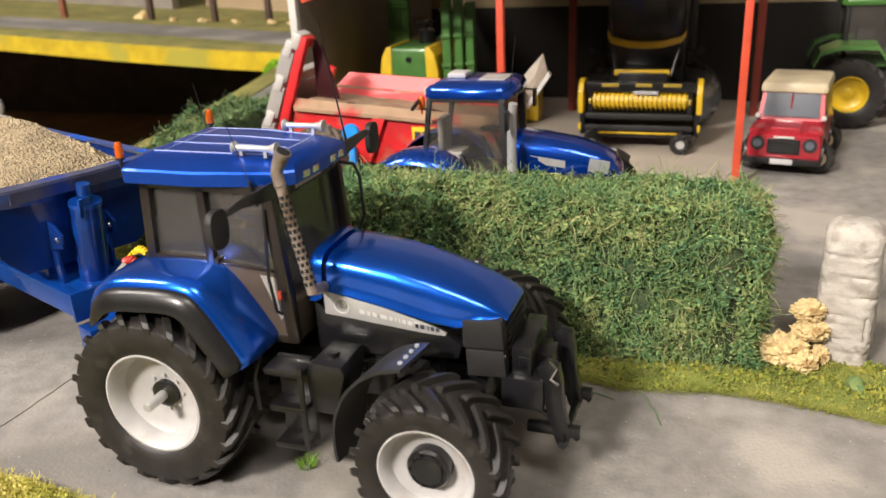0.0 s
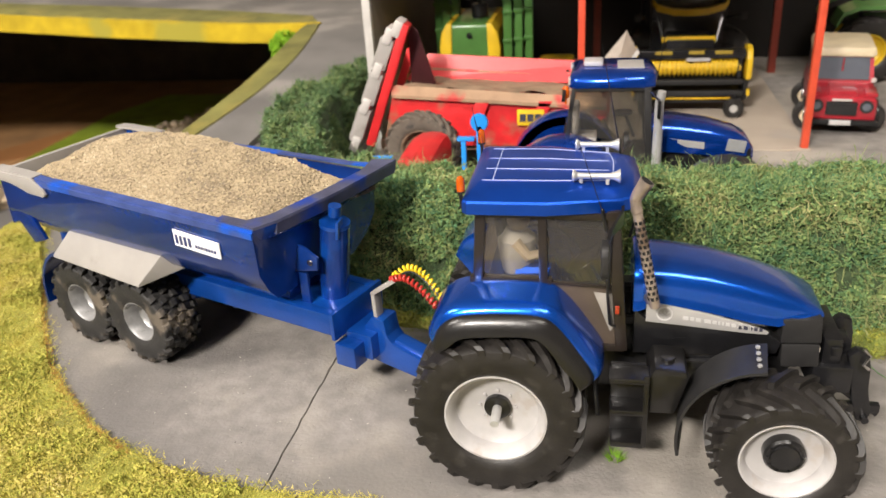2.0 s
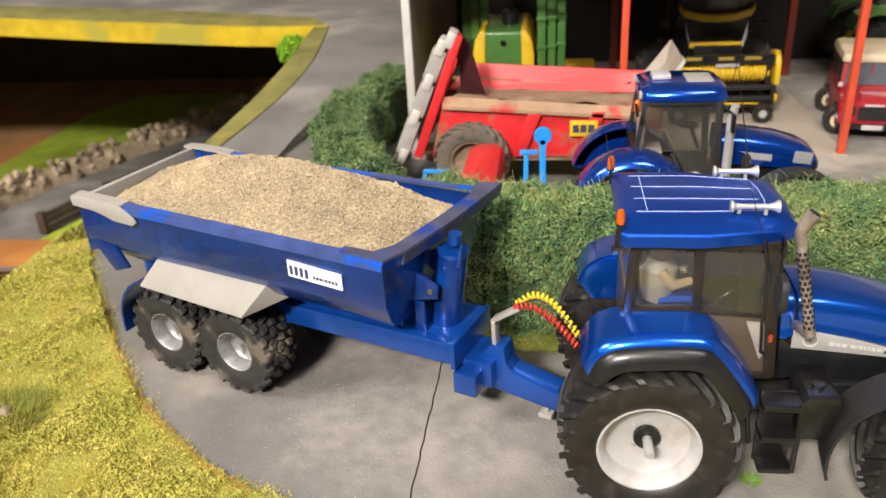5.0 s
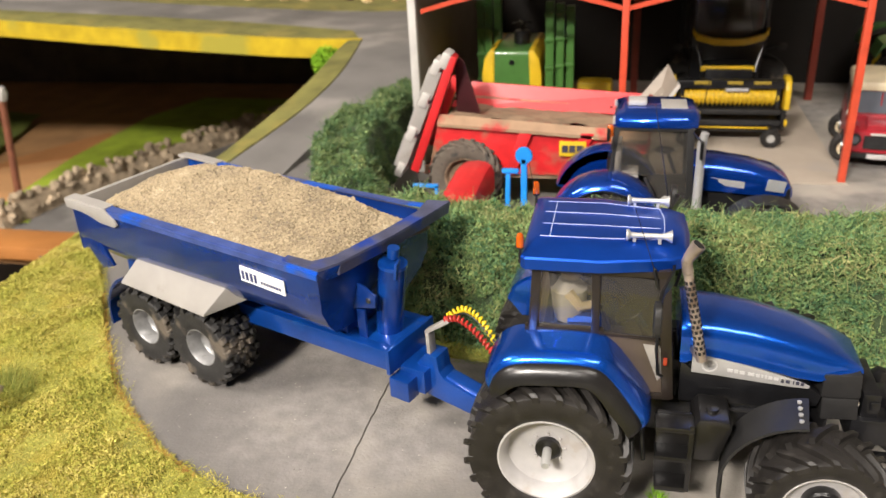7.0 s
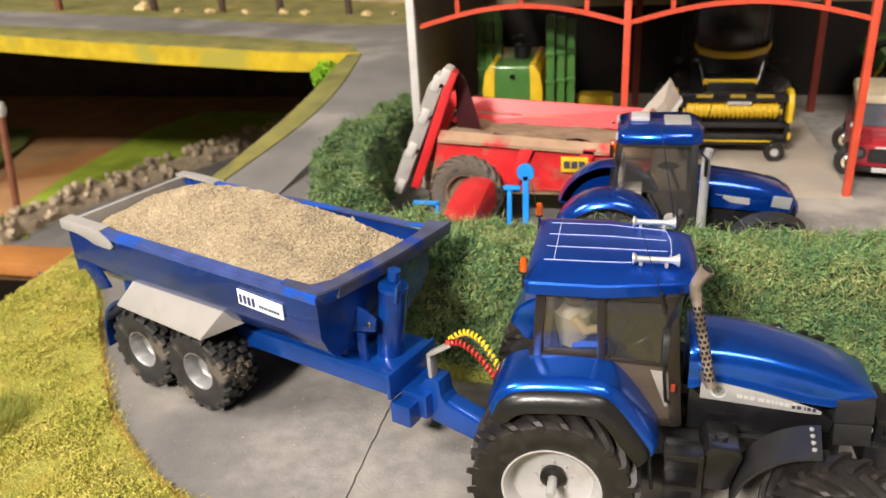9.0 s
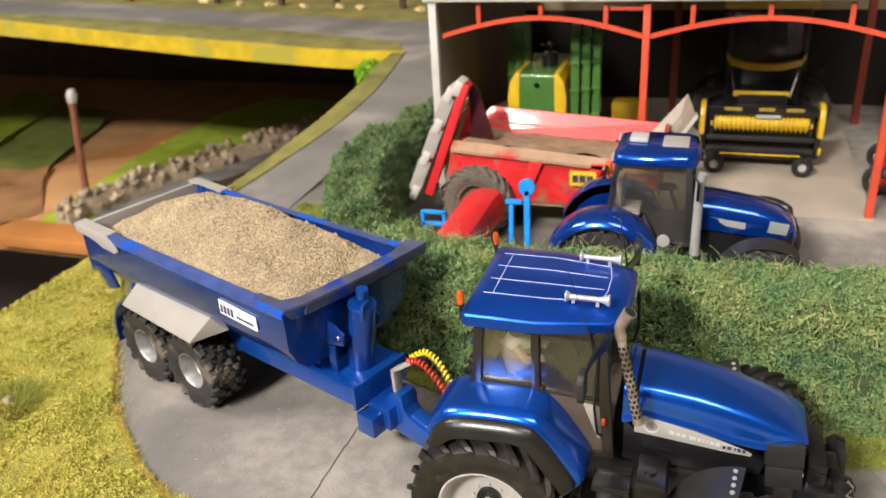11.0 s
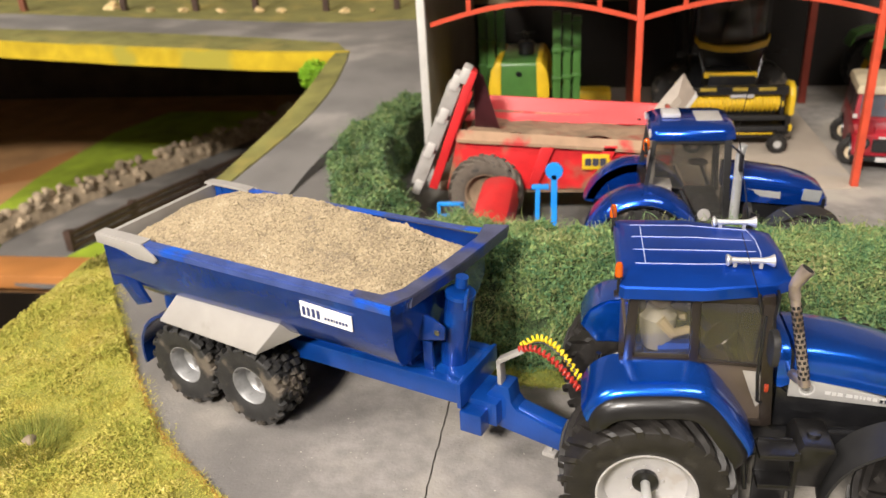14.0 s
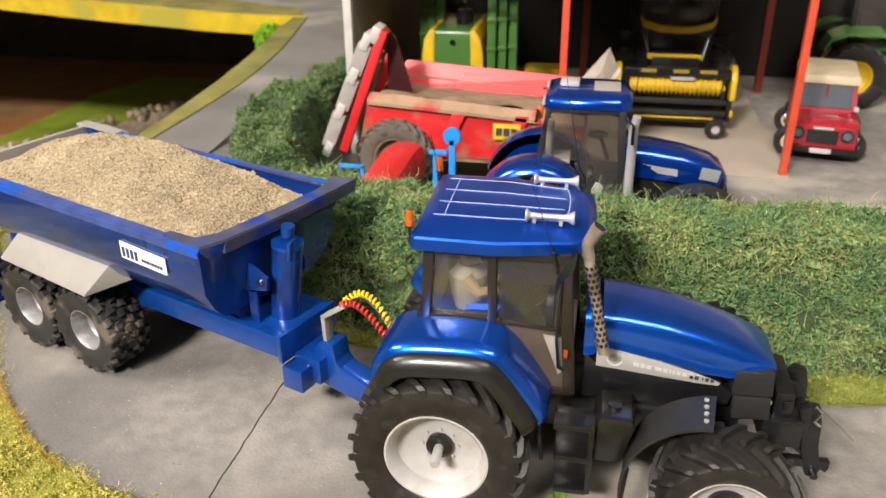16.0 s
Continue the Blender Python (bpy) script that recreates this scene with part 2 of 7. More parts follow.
DARK_TAR = mat("worn_grey_road", (0.155, 0.146, 0.137), 0.8, 0, 0.16, 22, 0.35, 1500, second=(0.235, 0.218, 0.20), amount=0.35, sscale=11, third=(0.085, 0.08, 0.075), tscale=9)
SLAB = mat("dusty_concrete_floor", (0.34, 0.29, 0.235), 0.8, 0, 0.12, 22, 0.25, 1200, second=(0.30, 0.27, 0.24), amount=0.15, sscale=18)
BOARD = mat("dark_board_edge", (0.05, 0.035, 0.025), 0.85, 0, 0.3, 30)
SHEET = mat("painted_corrugated_sheet", (0.33, 0.31, 0.295), 0.5, 0.1, 0.12, 40, second=(0.24, 0.22, 0.2), amount=0.2, sscale=20)
SHED_WALL = mat("grey_brown_shed_wall", (0.20, 0.175, 0.145), 0.75, 0, 0.12, 30, 0.2, 700)
TRIM = mat("pale_steel_trim", (0.50, 0.48, 0.45), 0.5, 0.2, 0.08, 90)
STONE = mat("cast_plaster_stone", (0.42, 0.385, 0.34), 0.85, 0, 0.18, 120, 0.8, 500, second=(0.31, 0.275, 0.235), amount=0.3, sscale=110)
ROCK = mat("pale_yellow_rock", (0.60, 0.45, 0.22), 0.85, 0, 0.25, 200, 0.9, 600, second=(0.34, 0.22, 0.09), amount=0.35, sscale=160)
WALLSTONE = mat("brown_grey_rubble", (0.36, 0.28, 0.19), 0.9, 0, 0.3, 100, 0.4, 500, objvar=0.35)
TURF = mat("yellow_green_turf", (0.27, 0.26, 0.045), 0.95, 0, 0.3, 60, 0.9, 900, second=(0.30, 0.245, 0.035), amount=0.4, sscale=40)
VERGE_TURF = mat("green_verge_turf", (0.15, 0.175, 0.035), 0.95, 0, 0.3, 60, 0.9, 900, second=(0.24, 0.21, 0.04), amount=0.3, sscale=40)
BRIGHT_TURF = mat("bright_yellow_edge_flock", (0.42, 0.30, 0.008), 0.95, 0, 0.2, 50, 0.6, 900, second=(0.30, 0.26, 0.03), amount=0.35, sscale=18)
PALE_TURF = mat("dry_olive_turf", (0.155, 0.145, 0.038), 0.95, 0, 0.3, 40, 0.8, 700, second=(0.22, 0.185, 0.045), amount=0.3, sscale=25)
FIELD = mat("bright_green_field_mat", (0.27, 0.36, 0.018), 0.95, 0, 0.2, 30, 0.7, 700)
BROWN_FIELD = mat("brown_earth_mat", (0.34, 0.18, 0.07), 0.95, 0, 0.2, 20, 0.5, 600)
WOOD = mat("orange_pine_board", (0.42, 0.17, 0.045), 0.55, 0, 0.2, 14, 0.1, 300)
DARK_WOOD = mat("dark_brown_wood", (0.055, 0.030, 0.020), 0.7, 0, 0.25, 60, 0.3, 500)
RUST = mat("rusty_brown_post", (0.20, 0.07, 0.035), 0.7, 0, 0.25, 80)
ROOM = mat("plain_room_wall", (0.42, 0.39, 0.35), 0.9, 0, 0.1, 3)
BROWN_WALL = mat("tan_backscene_board", (0.30, 0.22, 0.13), 0.9, 0, 0.15, 8)
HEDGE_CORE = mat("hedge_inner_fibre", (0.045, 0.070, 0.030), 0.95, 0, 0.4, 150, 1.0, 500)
HEDGE = leafy("hedge_foliage", [(0.024, 0.075, 0.045), (0.065, 0.155, 0.07), (0.14, 0.24, 0.085), (0.235, 0.30, 0.10), (0.38, 0.36, 0.16)])
HEDGE2 = leafy("dark_hedge_foliage", [(0.018, 0.052, 0.022), (0.06, 0.125, 0.045), (0.14, 0.205, 0.068), (0.26, 0.29, 0.11)])
STRAND2 = leafy("dark_green_strands", [(0.05, 0.12, 0.07), (0.09, 0.16, 0.075), (0.15, 0.20, 0.09), (0.28, 0.25, 0.12)])
STRAND = leafy("dry_green_strands", [(0.06, 0.15, 0.085), (0.10, 0.19, 0.085), (0.17, 0.24, 0.09), (0.27, 0.27, 0.11), (0.40, 0.34, 0.17)])
BLADES = leafy("static_grass", [(0.22, 0.25, 0.04), (0.36, 0.34, 0.055), (0.50, 0.42, 0.08), (0.60, 0.50, 0.17)])
VERGE_BLADES = leafy("verge_grass", [(0.09, 0.14, 0.03), (0.17, 0.205, 0.035), (0.27, 0.26, 0.05), (0.36, 0.31, 0.09)])
FLOCK = leafy("yellow_green_flock", [(0.25, 0.275, 0.045), (0.34, 0.345, 0.06), (0.44, 0.40, 0.08), (0.52, 0.44, 0.11), (0.62, 0.52, 0.22)], 0.95)
VERGE_FLOCK = leafy("green_verge_flock", [(0.06, 0.10, 0.018), (0.15, 0.185, 0.03), (0.27, 0.26, 0.04), (0.36, 0.31, 0.06)], 0.9)
PALE_FLOCK = leafy("dry_olive_flock", [(0.10, 0.10, 0.02), (0.17, 0.16, 0.03), (0.26, 0.22, 0.05), (0.32, 0.26, 0.08)], 0.9)
EDGE_FLOCK = leafy("orange_brown_flock", [(0.22, 0.10, 0.02), (0.40, 0.21, 0.05), (0.42, 0.30, 0.05)], 0.9)
BUSH = leafy("bright_green_bush", [(0.12, 0.30, 0.01), (0.25, 0.45, 0.02)])


# ---- mesh helpers; all lengths in centimetres ----
CM = 0.01


def link(name, bm, material, angle=35.0):
    me = bpy.data.meshes.new(name)
    bmesh.ops.scale(bm, vec=(CM, CM, CM), verts=bm.verts)
    bm.to_mesh(me)
    bm.free()
    for m in material if isinstance(material, (list, tuple)) else [material]:
        me.materials.append(m)
    me.shade_smooth()
    me.set_sharp_from_angle(angle=radians(angle))
    return new(name, me)


def part(name, bm, material, parent, label="", angle=35.0):
    ob = link(name, bm, material, angle)
    ob.parent = parent
    return tagged(ob, label)


def thing(name, bm, material, label, category, at=(0, 0, 0), rz=0.0, group="", kind="", angle=35.0):
    ob = link(name, bm, material, angle)
    ob.matrix_world = pose(at[0] * CM, at[1] * CM, at[2] * CM, 0, 0, rz)
    return tagged(ob, label, category, group, kind)


def holder(name, label, category, at=(0, 0, 0), rz=0.0, group="", kind=""):
    ob = new(name)
    ob.empty_display_size = 0.01
    ob.matrix_world = pose(at[0] * CM, at[1] * CM, at[2] * CM, 0, 0, rz)
    return tagged(ob, label, category, group, kind)


def B():
    return bmesh.new()


def bevel(bm, geom_edges, width, segments=2):
    if width:
        bmesh.ops.bevel(bm, geom=geom_edges, offset=width, segments=segments, affect="EDGES", profile=0.6)


def box(bm, c, s, b=0.0, rot=(0, 0, 0), seg=2):
    m = pose(*c, *rot) @ Matrix.Diagonal((*s, 1))
    vs = bmesh.ops.create_cube(bm, size=1.0, matrix=m)["verts"]
    bevel(bm, list({e for v in vs for e in v.link_edges}), b, seg)
    return bm


def prism(bm, pts, axis, lo, hi, b=0.0, seg=2):
    """A flat outline drawn out along an axis. pts: (x, z) for 'y', (y, z) for 'x', (x, y) for 'z'."""
    def at(p, w):
        return {"y": (p[0], w, p[1]), "x": (w, p[0], p[1]), "z": (p[0], p[1], w)}[axis]
    a = [bm.verts.new(at(p, lo)) for p in pts]
    c = [bm.verts.new(at(p, hi)) for p in pts]
    fs = [bm.faces.new(a), bm.faces.new(c[::-1])]
    n = len(pts)
    for i in range(n):
        fs.append(bm.faces.new((a[i], c[i], c[(i + 1) % n], a[(i + 1) % n])))
    bmesh.ops.recalc_face_normals(bm, faces=fs)
    bevel(bm, list({e for f in fs for e in f.edges}), b, seg)
    return bm


def loft(bm, rings, caps=True, closed=True):
    """Skin through rings of points with the same count."""
    vs = [[bm.verts.new(p) for p in r] for r in rings]
    fs, n = [], len(rings[0])
    for r0, r1 in zip(vs, vs[1:]):
        for i in range(n if closed else n - 1):
            fs.append(bm.faces.new((r0[i], r0[(i + 1) % n], r1[(i + 1) % n], r1[i])))
    if caps:
        fs += [bm.faces.new(vs[0][::-1]), bm.faces.new(vs[-1])]
    bmesh.ops.recalc_face_normals(bm, faces=fs)
    return bm


def tube(bm, path, r, n=8, caps=True):
    """A round bar along a path; r: one radius, or one for each point."""
    pts = [Vector(p) for p in path]
    rs = r if isinstance(r, (list, tuple)) else [r] * len(pts)
    rings = []
    for i, p in enumerate(pts):
        d = (pts[min(i + 1, len(pts) - 1)] - pts[max(i - 1, 0)]).normalized()
        u = d.orthogonal().normalized() if i == 0 else (u - d * u.dot(d)).normalized()
        w = d.cross(u)
        rings.append([p + rs[i] * (u * math.cos(2 * math.pi * k / n) + w * math.sin(2 * math.pi * k / n)) for k in range(n)])
    return loft(bm, rings, caps)


def lathe(bm, prof, n=32, c=(0, 0, 0), axis="y"):
    """Turns (radius, place along the axis) about the axis."""
    rings = []
    for r, w in prof:
        ring = []
        for k in range(n):
            a = 2 * math.pi * k / n
            u, v = r * math.cos(a), r * math.sin(a)
            ring.append(Vector(c) + Vector({"y": (u, w, v), "z": (u, v, w), "x": (w, u, v)}[axis]))
        rings.append(ring)
    return loft(bm, rings)


def strip(bm, left, right, up):
    """A plate of some thickness between two rows of points; up: the thickness as a vector or one for each point."""
    ups = up if isinstance(up, list) else [up] * len(left)
    return loft(bm, [[Vector(a), Vector(b), Vector(b) + Vector(u), Vector(a) + Vector(u)] for a, b, u in zip(left, right, ups)])


def raw(name, verts, faces, material):
    me = bpy.data.meshes.new(name)
    me.from_pydata((np.asarray(verts) * CM).tolist(), [], faces)
    me.materials.append(material)
    return new(name, me)


def inside(p, poly):
    x, y = p
    hit = False
    for (x0, y0), (x1, y1) in zip(poly, poly[1:] + poly[:1]):
        if (y0 > y) != (y1 > y) and x < (x1 - x0) * (y - y0) / (y1 - y0) + x0:
            hit = not hit
    return hit


def smooth_line(pts, n=6):
    """Catmull-Rom through 2D points."""
    out = []
    p = [pts[0], *pts, pts[-1]]
    for i in range(1, len(p) - 2):
        for k in range(n):
            t = k / n
            out.append(tuple(0.5 * (2 * p[i][j] + (p[i + 1][j] - p[i - 1][j]) * t + (2 * p[i - 1][j] - 5 * p[i][j] + 4 * p[i + 1][j] - p[i + 2][j]) * t * t
                                    + (3 * p[i][j] - p[i - 1][j] - 3 * p[i + 1][j] + p[i + 2][j]) * t ** 3) for j in range(len(p[i]))))
    return out + [tuple(pts[-1])]


# ---- the board: road slabs, ramp, far road, grass, pit ----
rng = random.Random(4)


def ramp(y):
    k = min(max((y - 44) / 32, 0), 1)
    return 4.1 * k * k * (3 - 2 * k)


def far_z(x, y):
    return ramp(y) + 0.06 * min(max(-45 - x, 0), 90) * min(max((y - 70) / 8, 0), 1)


def sheet(bm, left, right, lift, deep, across=8):
    """A ground sheet between two lines, following the ramp."""
    rings = []
    for (x0, y0), (x1, y1) in zip(left, right):
        row = [(x0 + (x1 - x0) * i / across, y0 + (y1 - y0) * i / across) for i in range(across + 1)]
        rings.append([(x, y, far_z(x, y) + lift) for x, y in row] + [(x, y, far_z(x, y) - deep) for x, y in row[::-1]])
    return loft(bm, rings)


JOINT = [(-22.3 + rng.uniform(-0.03, 0.03) + 0.012 * (y - 20), y) for y in [-30, *[11 + 0.33 * i for i in range(50)], 76]]
road = holder("pavement", "grey worn concrete road with one open joint", "road", kind="structure")
bm = B()
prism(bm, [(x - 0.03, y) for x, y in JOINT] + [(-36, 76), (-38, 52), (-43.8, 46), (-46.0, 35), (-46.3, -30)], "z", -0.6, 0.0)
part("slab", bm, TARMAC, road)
bm = B()
prism(bm, [(x + 0.03, y) for x, y in JOINT] + [(80, 76), (80, -30)], "z", -0.6, 0.0)
part("slab", bm, TARMAC, road)
bm = B()
prism(bm, [(-46, -30), (80, -30), (80, 91), (-38, 91), (-39.5, 60), (-43.5, 46)], "z", -3.0, -0.65)
thing("ground", bm, BOARD, "dark baseboard under the model roads", "baseboard", kind="structure")
bm = B()
LANE_L = smooth_line([(-44.2, 36), (-43.3, 44), (-42.2, 50), (-41.0, 54.5), (-39.5, 60), (-38.8, 66), (-39.2, 72), (-39.8, 75.6)], 5)
LANE_R = smooth_line([(-36.6, 36), (-37.2, 44), (-37.0, 50), (-36.2, 54.5), (-34.4, 60), (-29.5, 66), (-27.4, 72), (-27.3, 75.6)], 5)
sheet(bm, LANE_L, LANE_R, 0.04, 0.7)
thing("road", bm, DARK_TAR, "worn grey lane climbing past the hedge", "road", kind="structure")
bm = B()
NEAR_E = [(60, 77.2), (-27.6, 77.2), (-27.8, 75.6), (-39.8, 75.6), (-41.9, 80.3), (-47, 82.0), (-53, 82.6), (-68, 82.8), (-85, 82.0), (-102, 80.6), (-135, 78), (-200, 74)]
FAR_E = [(60, 94), (-27.2, 94), (-29.0, 94), (-38, 93.6), (-44, 93.2), (-50, 92.5), (-57, 92.1), (-74, 91.9), (-93, 91.5), (-112, 89.6), (-145, 86), (-200, 80)]
sheet(bm, NEAR_E, FAR_E, 0.045, 2.0)
thing("road", bm, DARK_TAR, "grey model lane running behind the pit", "road", kind="structure")
bm = B()
EDGE = [(-39.7, 75.5), (-44, 75.6), (-49, 75.5), (-57, 75.9), (-64, 76.2), (-82, 77.2), (-100, 77.8), (-135, 75), (-200, 71)]
sheet(bm, EDGE, [(-39.9, 75.9), (-42.2, 80.6), (-50, 82.4), (-57, 82.8), (-68, 82.9), (-85, 82.1), (-102, 80.7), (-135, 78.1), (-200, 74.1)], 0.12, 0.5)
thing("grass", bm, PALE_TURF, "dry olive grass beside the far lane", "grass", kind="structure")
bm = B()
strip(bm, [(x, y - 0.1, far_z(x, y) + 0.12) for x, y in EDGE], [(x, y - 0.3, far_z(x, y) - 1.65) for x, y in EDGE], Vector((0, 0.6, 0.1)))
thing("trim", bm, BRIGHT_TURF, "bright yellow flocked edge of the far board", "board edge", kind="structure")
bm = B()
sheet(bm, FAR_E, [(x * 1.1, 150) for x, y in FAR_E], 0.10, 2.0, 12)
thing("grass", bm, PALE_TURF, "dry grass behind the far lane", "grass", kind="structure")
bm = B()
ST_O = smooth_line([(-46.3, 35), (-44.4, 44), (-43.5, 50), (-42.6, 55), (-41.6, 60), (-40.9, 66), (-40.9, 71), (-41.0, 75.4)], 5)
sheet(bm, ST_O, [(x + 0.1, y) for x, y in LANE_L], 0.16, 1.4, 3)
thing("grass", bm, PALE_TURF, "dry grass strip along the edge of the lane", "grass", kind="structure")


def turf(name, outline, z, material, label, wobble=0.12, seed=1):
    """A sheet of scatter grass with an uneven edge."""
    r = random.Random(seed)
    pts = []
    for (x0, y0), (x1, y1) in zip(outline, outline[1:] + outline[:1]):
        n = max(1, int(math.hypot(x1 - x0, y1 - y0) / 0.35)) if max(abs(x0), abs(x1)) < 60 else 1
        pts += [(x0 + (x1 - x0) * i / n + r.uniform(-wobble, wobble), y0 + (y1 - y0) * i / n + r.uniform(-wobble, wobble)) for i in range(n)]
    b = B()
    prism(b, pts, "z", 0.006, z)
    return thing(name, b, material, label, "grass", kind="structure")


NEAR = [(-46.4, 36.5), (-44.4, 36.5), (-42.5, 32.5), (-40.0, 29.0), (-37.1, 24.8), (-34.1, 21.0), (-31.9, 18.9), (-30.0, 17.5), (-27.8, 16.2), (-26.2, 15.6), (-22.5, 14.95), (-19.7, 14.85),
        (-17.3, 14.7), (-14, 14.2), (-10, 13.2), (-4, 11.6), (4, 10.5), (4, 4), (-46.4, 4)]
VERGE = [(-36, 34), (-31.5, 30.5), (-27, 28), (-20, 25.6), (-12, 25.4), (-4.5, 25.2), (-2.4, 24.9), (1.2, 25.4), (4.6, 24.9), (9, 24.2), (16, 23.5), (16, 27.3), (4.2, 28.6), (3, 30), (-20, 30), (-27, 34), (-33, 45), (-36.6, 45)]
turf("grass", NEAR, 0.16, TURF, "yellow-green scatter grass on the layout's front edge", seed=2)
turf("grass", VERGE, 0.13, VERGE_TURF, "yellow-green grass verge along the hedge", seed=3)


def blades(name, poly, count, length, material, label, seed, z0=0.1, keep=None):
    """Static grass: many tiny upright fibres."""
    r = np.random.RandomState(seed)
    xs, ys = [p[0] for p in poly], [p[1] for p in poly]
    vs, fs = [], []
    while len(fs) < count:
        x, y = r.uniform(min(xs), max(xs)), r.uniform(min(ys), max(ys))
        if not inside((x, y), poly) or (keep and not keep(x, y)):
            continue
        h = length * r.uniform(0.4, 1.2) * (0.6 + 0.8 * max(0, noise.noise(Vector((x * 0.5, y * 0.5, seed))) + 0.4))
        a, lean = r.uniform(0, 6.283), r.uniform(0.1, 1.0) * h
        w, b2 = 0.022, r.uniform(0, 6.283)
        dx, dy = w * math.cos(b2), w * math.sin(b2)
        i = len(vs)
        vs += [(x - dx, y - dy, z0), (x + dx, y + dy, z0), (x + lean * math.cos(a), y + lean * math.sin(a), z0 + h * 0.8)]
        fs.append((i, i + 1, i + 2))
    return tagged(raw(name, vs, fs, material), label, "grass", kind="stuff")


blades("grass_fibres", NEAR, 60000, 0.26, BLADES, "short yellow-green static grass fibres", 7, keep=lambda x, y: y > 9)
blades("grass_fibres", VERGE, 22000, 0.30, VERGE_BLADES, "short yellow-green static grass fibres along the hedge", 8)


def waves(x, y, seed):
    """A smooth uneven field of about -1 to 1 over the plane."""
    r = np.random.RandomState(seed)
    out = np.zeros_like(x)
    for k in range(14):
        a, q, ph = r.uniform(0, 6.283), r.uniform(0.5, 5.0), r.uniform(0, 6.283)
        out += np.sin((x * math.cos(a) + y * math.sin(a)) * q + ph) / (1.0 + 0.35 * q)
    return out / 2.2


def flock(name, poly, count, size, material, label, seed, z0, lift=0.14, low=-1e9):
    """Scatter foam: many tiny flakes lying at all angles over uneven turf."""
    r = np.random.RandomState(seed)
    px, py = np.array([p[0] for p in poly]), np.array([p[1] for p in poly])
    n = count * 3
    x, y = r.uniform(px.min(), px.max(), n), r.uniform(max(py.min(), low), py.max(), n)
    hit = np.zeros(n, bool)
    for x0, y0, x1, y1 in zip(px, py, np.roll(px, -1), np.roll(py, -1)):
        if y0 != y1:
            hit ^= ((y0 > y) != (y1 > y)) & (x < (x1 - x0) * (y - y0) / (y1 - y0) + x0)
    x, y = x[hit][:count], y[hit][:count]
    m = len(x)
    z = z0 + lift * np.clip(waves(x, y, seed + 1) + 0.5 * waves(x * 3.1, y * 3.1, seed + 2), -0.5, 1.4) + r.uniform(-0.02, 0.07, m)
    a = r.normal(size=(m, 3))
    a /= np.linalg.norm(a, axis=1)[:, None]
    b = np.cross(a, r.normal(size=(m, 3)))
    b /= np.linalg.norm(b, axis=1)[:, None]
    s = size * r.uniform(0.45, 1.5, m)[:, None]
    a, b = a * s, b * s * r.uniform(0.3, 0.8, m)[:, None]
    c = np.stack([x, y, z], 1)
    vs = np.stack([c - a, c + b, c + a, c - b], 1).reshape(-1, 3)
    ob = raw(name, vs, np.arange(4 * m).reshape(-1, 4).tolist(), material)
    return tagged(ob, label, "grass", kind="stuff")


flock("grass_flock", NEAR, 300000, 0.052, FLOCK, "yellow and green scatter foam on the front edge", 41, 0.17, low=9.0)
flock("grass_flock", VERGE, 45000, 0.075, VERGE_FLOCK, "green and yellow scatter foam along the hedge", 42, 0.13, 0.1)
flock("grass_flock", ST_O + [(x + 0.1, y) for x, y in LANE_L[::-1]], 9000, 0.10, PALE_FLOCK, "dry foam on the strip beside the lane", 43, 0.2, 0.1, 34.0).location.z = 0.0

def fringe(name, line, count, material, label, seed, reach=0.22):
    """Loose fibres lying over the edge of a grass sheet onto the road."""
    r = np.random.RandomState(seed)
    vs, fs = [], []
    while len(fs) < count:
        i = r.randint(len(line) - 1)
        f = r.rand()
        x, y = (line[i][k] + (line[i + 1][k] - line[i][k]) * f for k in (0, 1))
        if y < 9:
            continue
        spread = reach * (0.5 + 1.2 * max(0.0, noise.noise(Vector((x * 0.6, y * 0.6, seed))) + 0.35))
        x, y = x + r.normal() * spread, y + r.normal() * spread
        a, h, w = r.uniform(0, 6.283), r.uniform(0.08, 0.30), 0.018
        dx, dy = w * math.sin(a), -w * math.cos(a)
        z = r.uniform(0.01, 0.16)
        k = len(vs)
        vs += [(x - dx, y - dy, z), (x + dx, y + dy, z), (x + h * math.cos(a), y + h * math.sin(a), z + r.uniform(0, 0.12))]
        fs.append((k, k + 1, k + 2))
    return tagged(raw(name, vs, fs, material), label, "grass", kind="stuff")


fringe("loose_fibres", NEAR[1:-2], 9000, BLADES, "loose grass fibres strewn along the edge of the road", 31)
fringe("loose_fibres", NEAR[3:9], 2600, EDGE_FLOCK, "orange-brown crumbs along the edge of the grass", 33, 0.10)
fringe("loose_fibres", VERGE[3:11], 6000, VERGE_BLADES, "loose grass fibres along the verge's edge", 32, 0.16)

# lower level left of the board: floor, fields, rubble wall, plank fence
LOW = -19.3
bm = B()
box(bm, (-170, 131, LOW - 1.6), (250, 120, 2))
thing("floor", bm, BROWN_FIELD, "brown earth floor of the lower level", "floor", kind="structure")
# added dark sheet in place of the unlit void below the far board
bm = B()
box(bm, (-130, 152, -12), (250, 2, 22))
thing("wall_low", bm, BOARD, "added dark sheet standing in for the unlit void under the far board", "wall", kind="structure")
bm = B()
prism(bm, [(-126, 76), (-111, 95), (-109, 101.5), (-99, 111), (-96.5, 86), (-93.5, 76)], "z", LOW - 0.6, LOW - 0.35)
thing("grass", bm, mat("tan_earth_mat", (0.48, 0.25, 0.10), 0.95, 0, 0.15, 12, 0.4, 600), "smooth tan earth mat on the lower level", "field", kind="structure")
bm = B()
prism(bm, [(-110, 96), (-109, 101.5), (-101, 116), (-96, 112), (-99, 102.5)], "z", LOW - 0.5, LOW - 0.3)
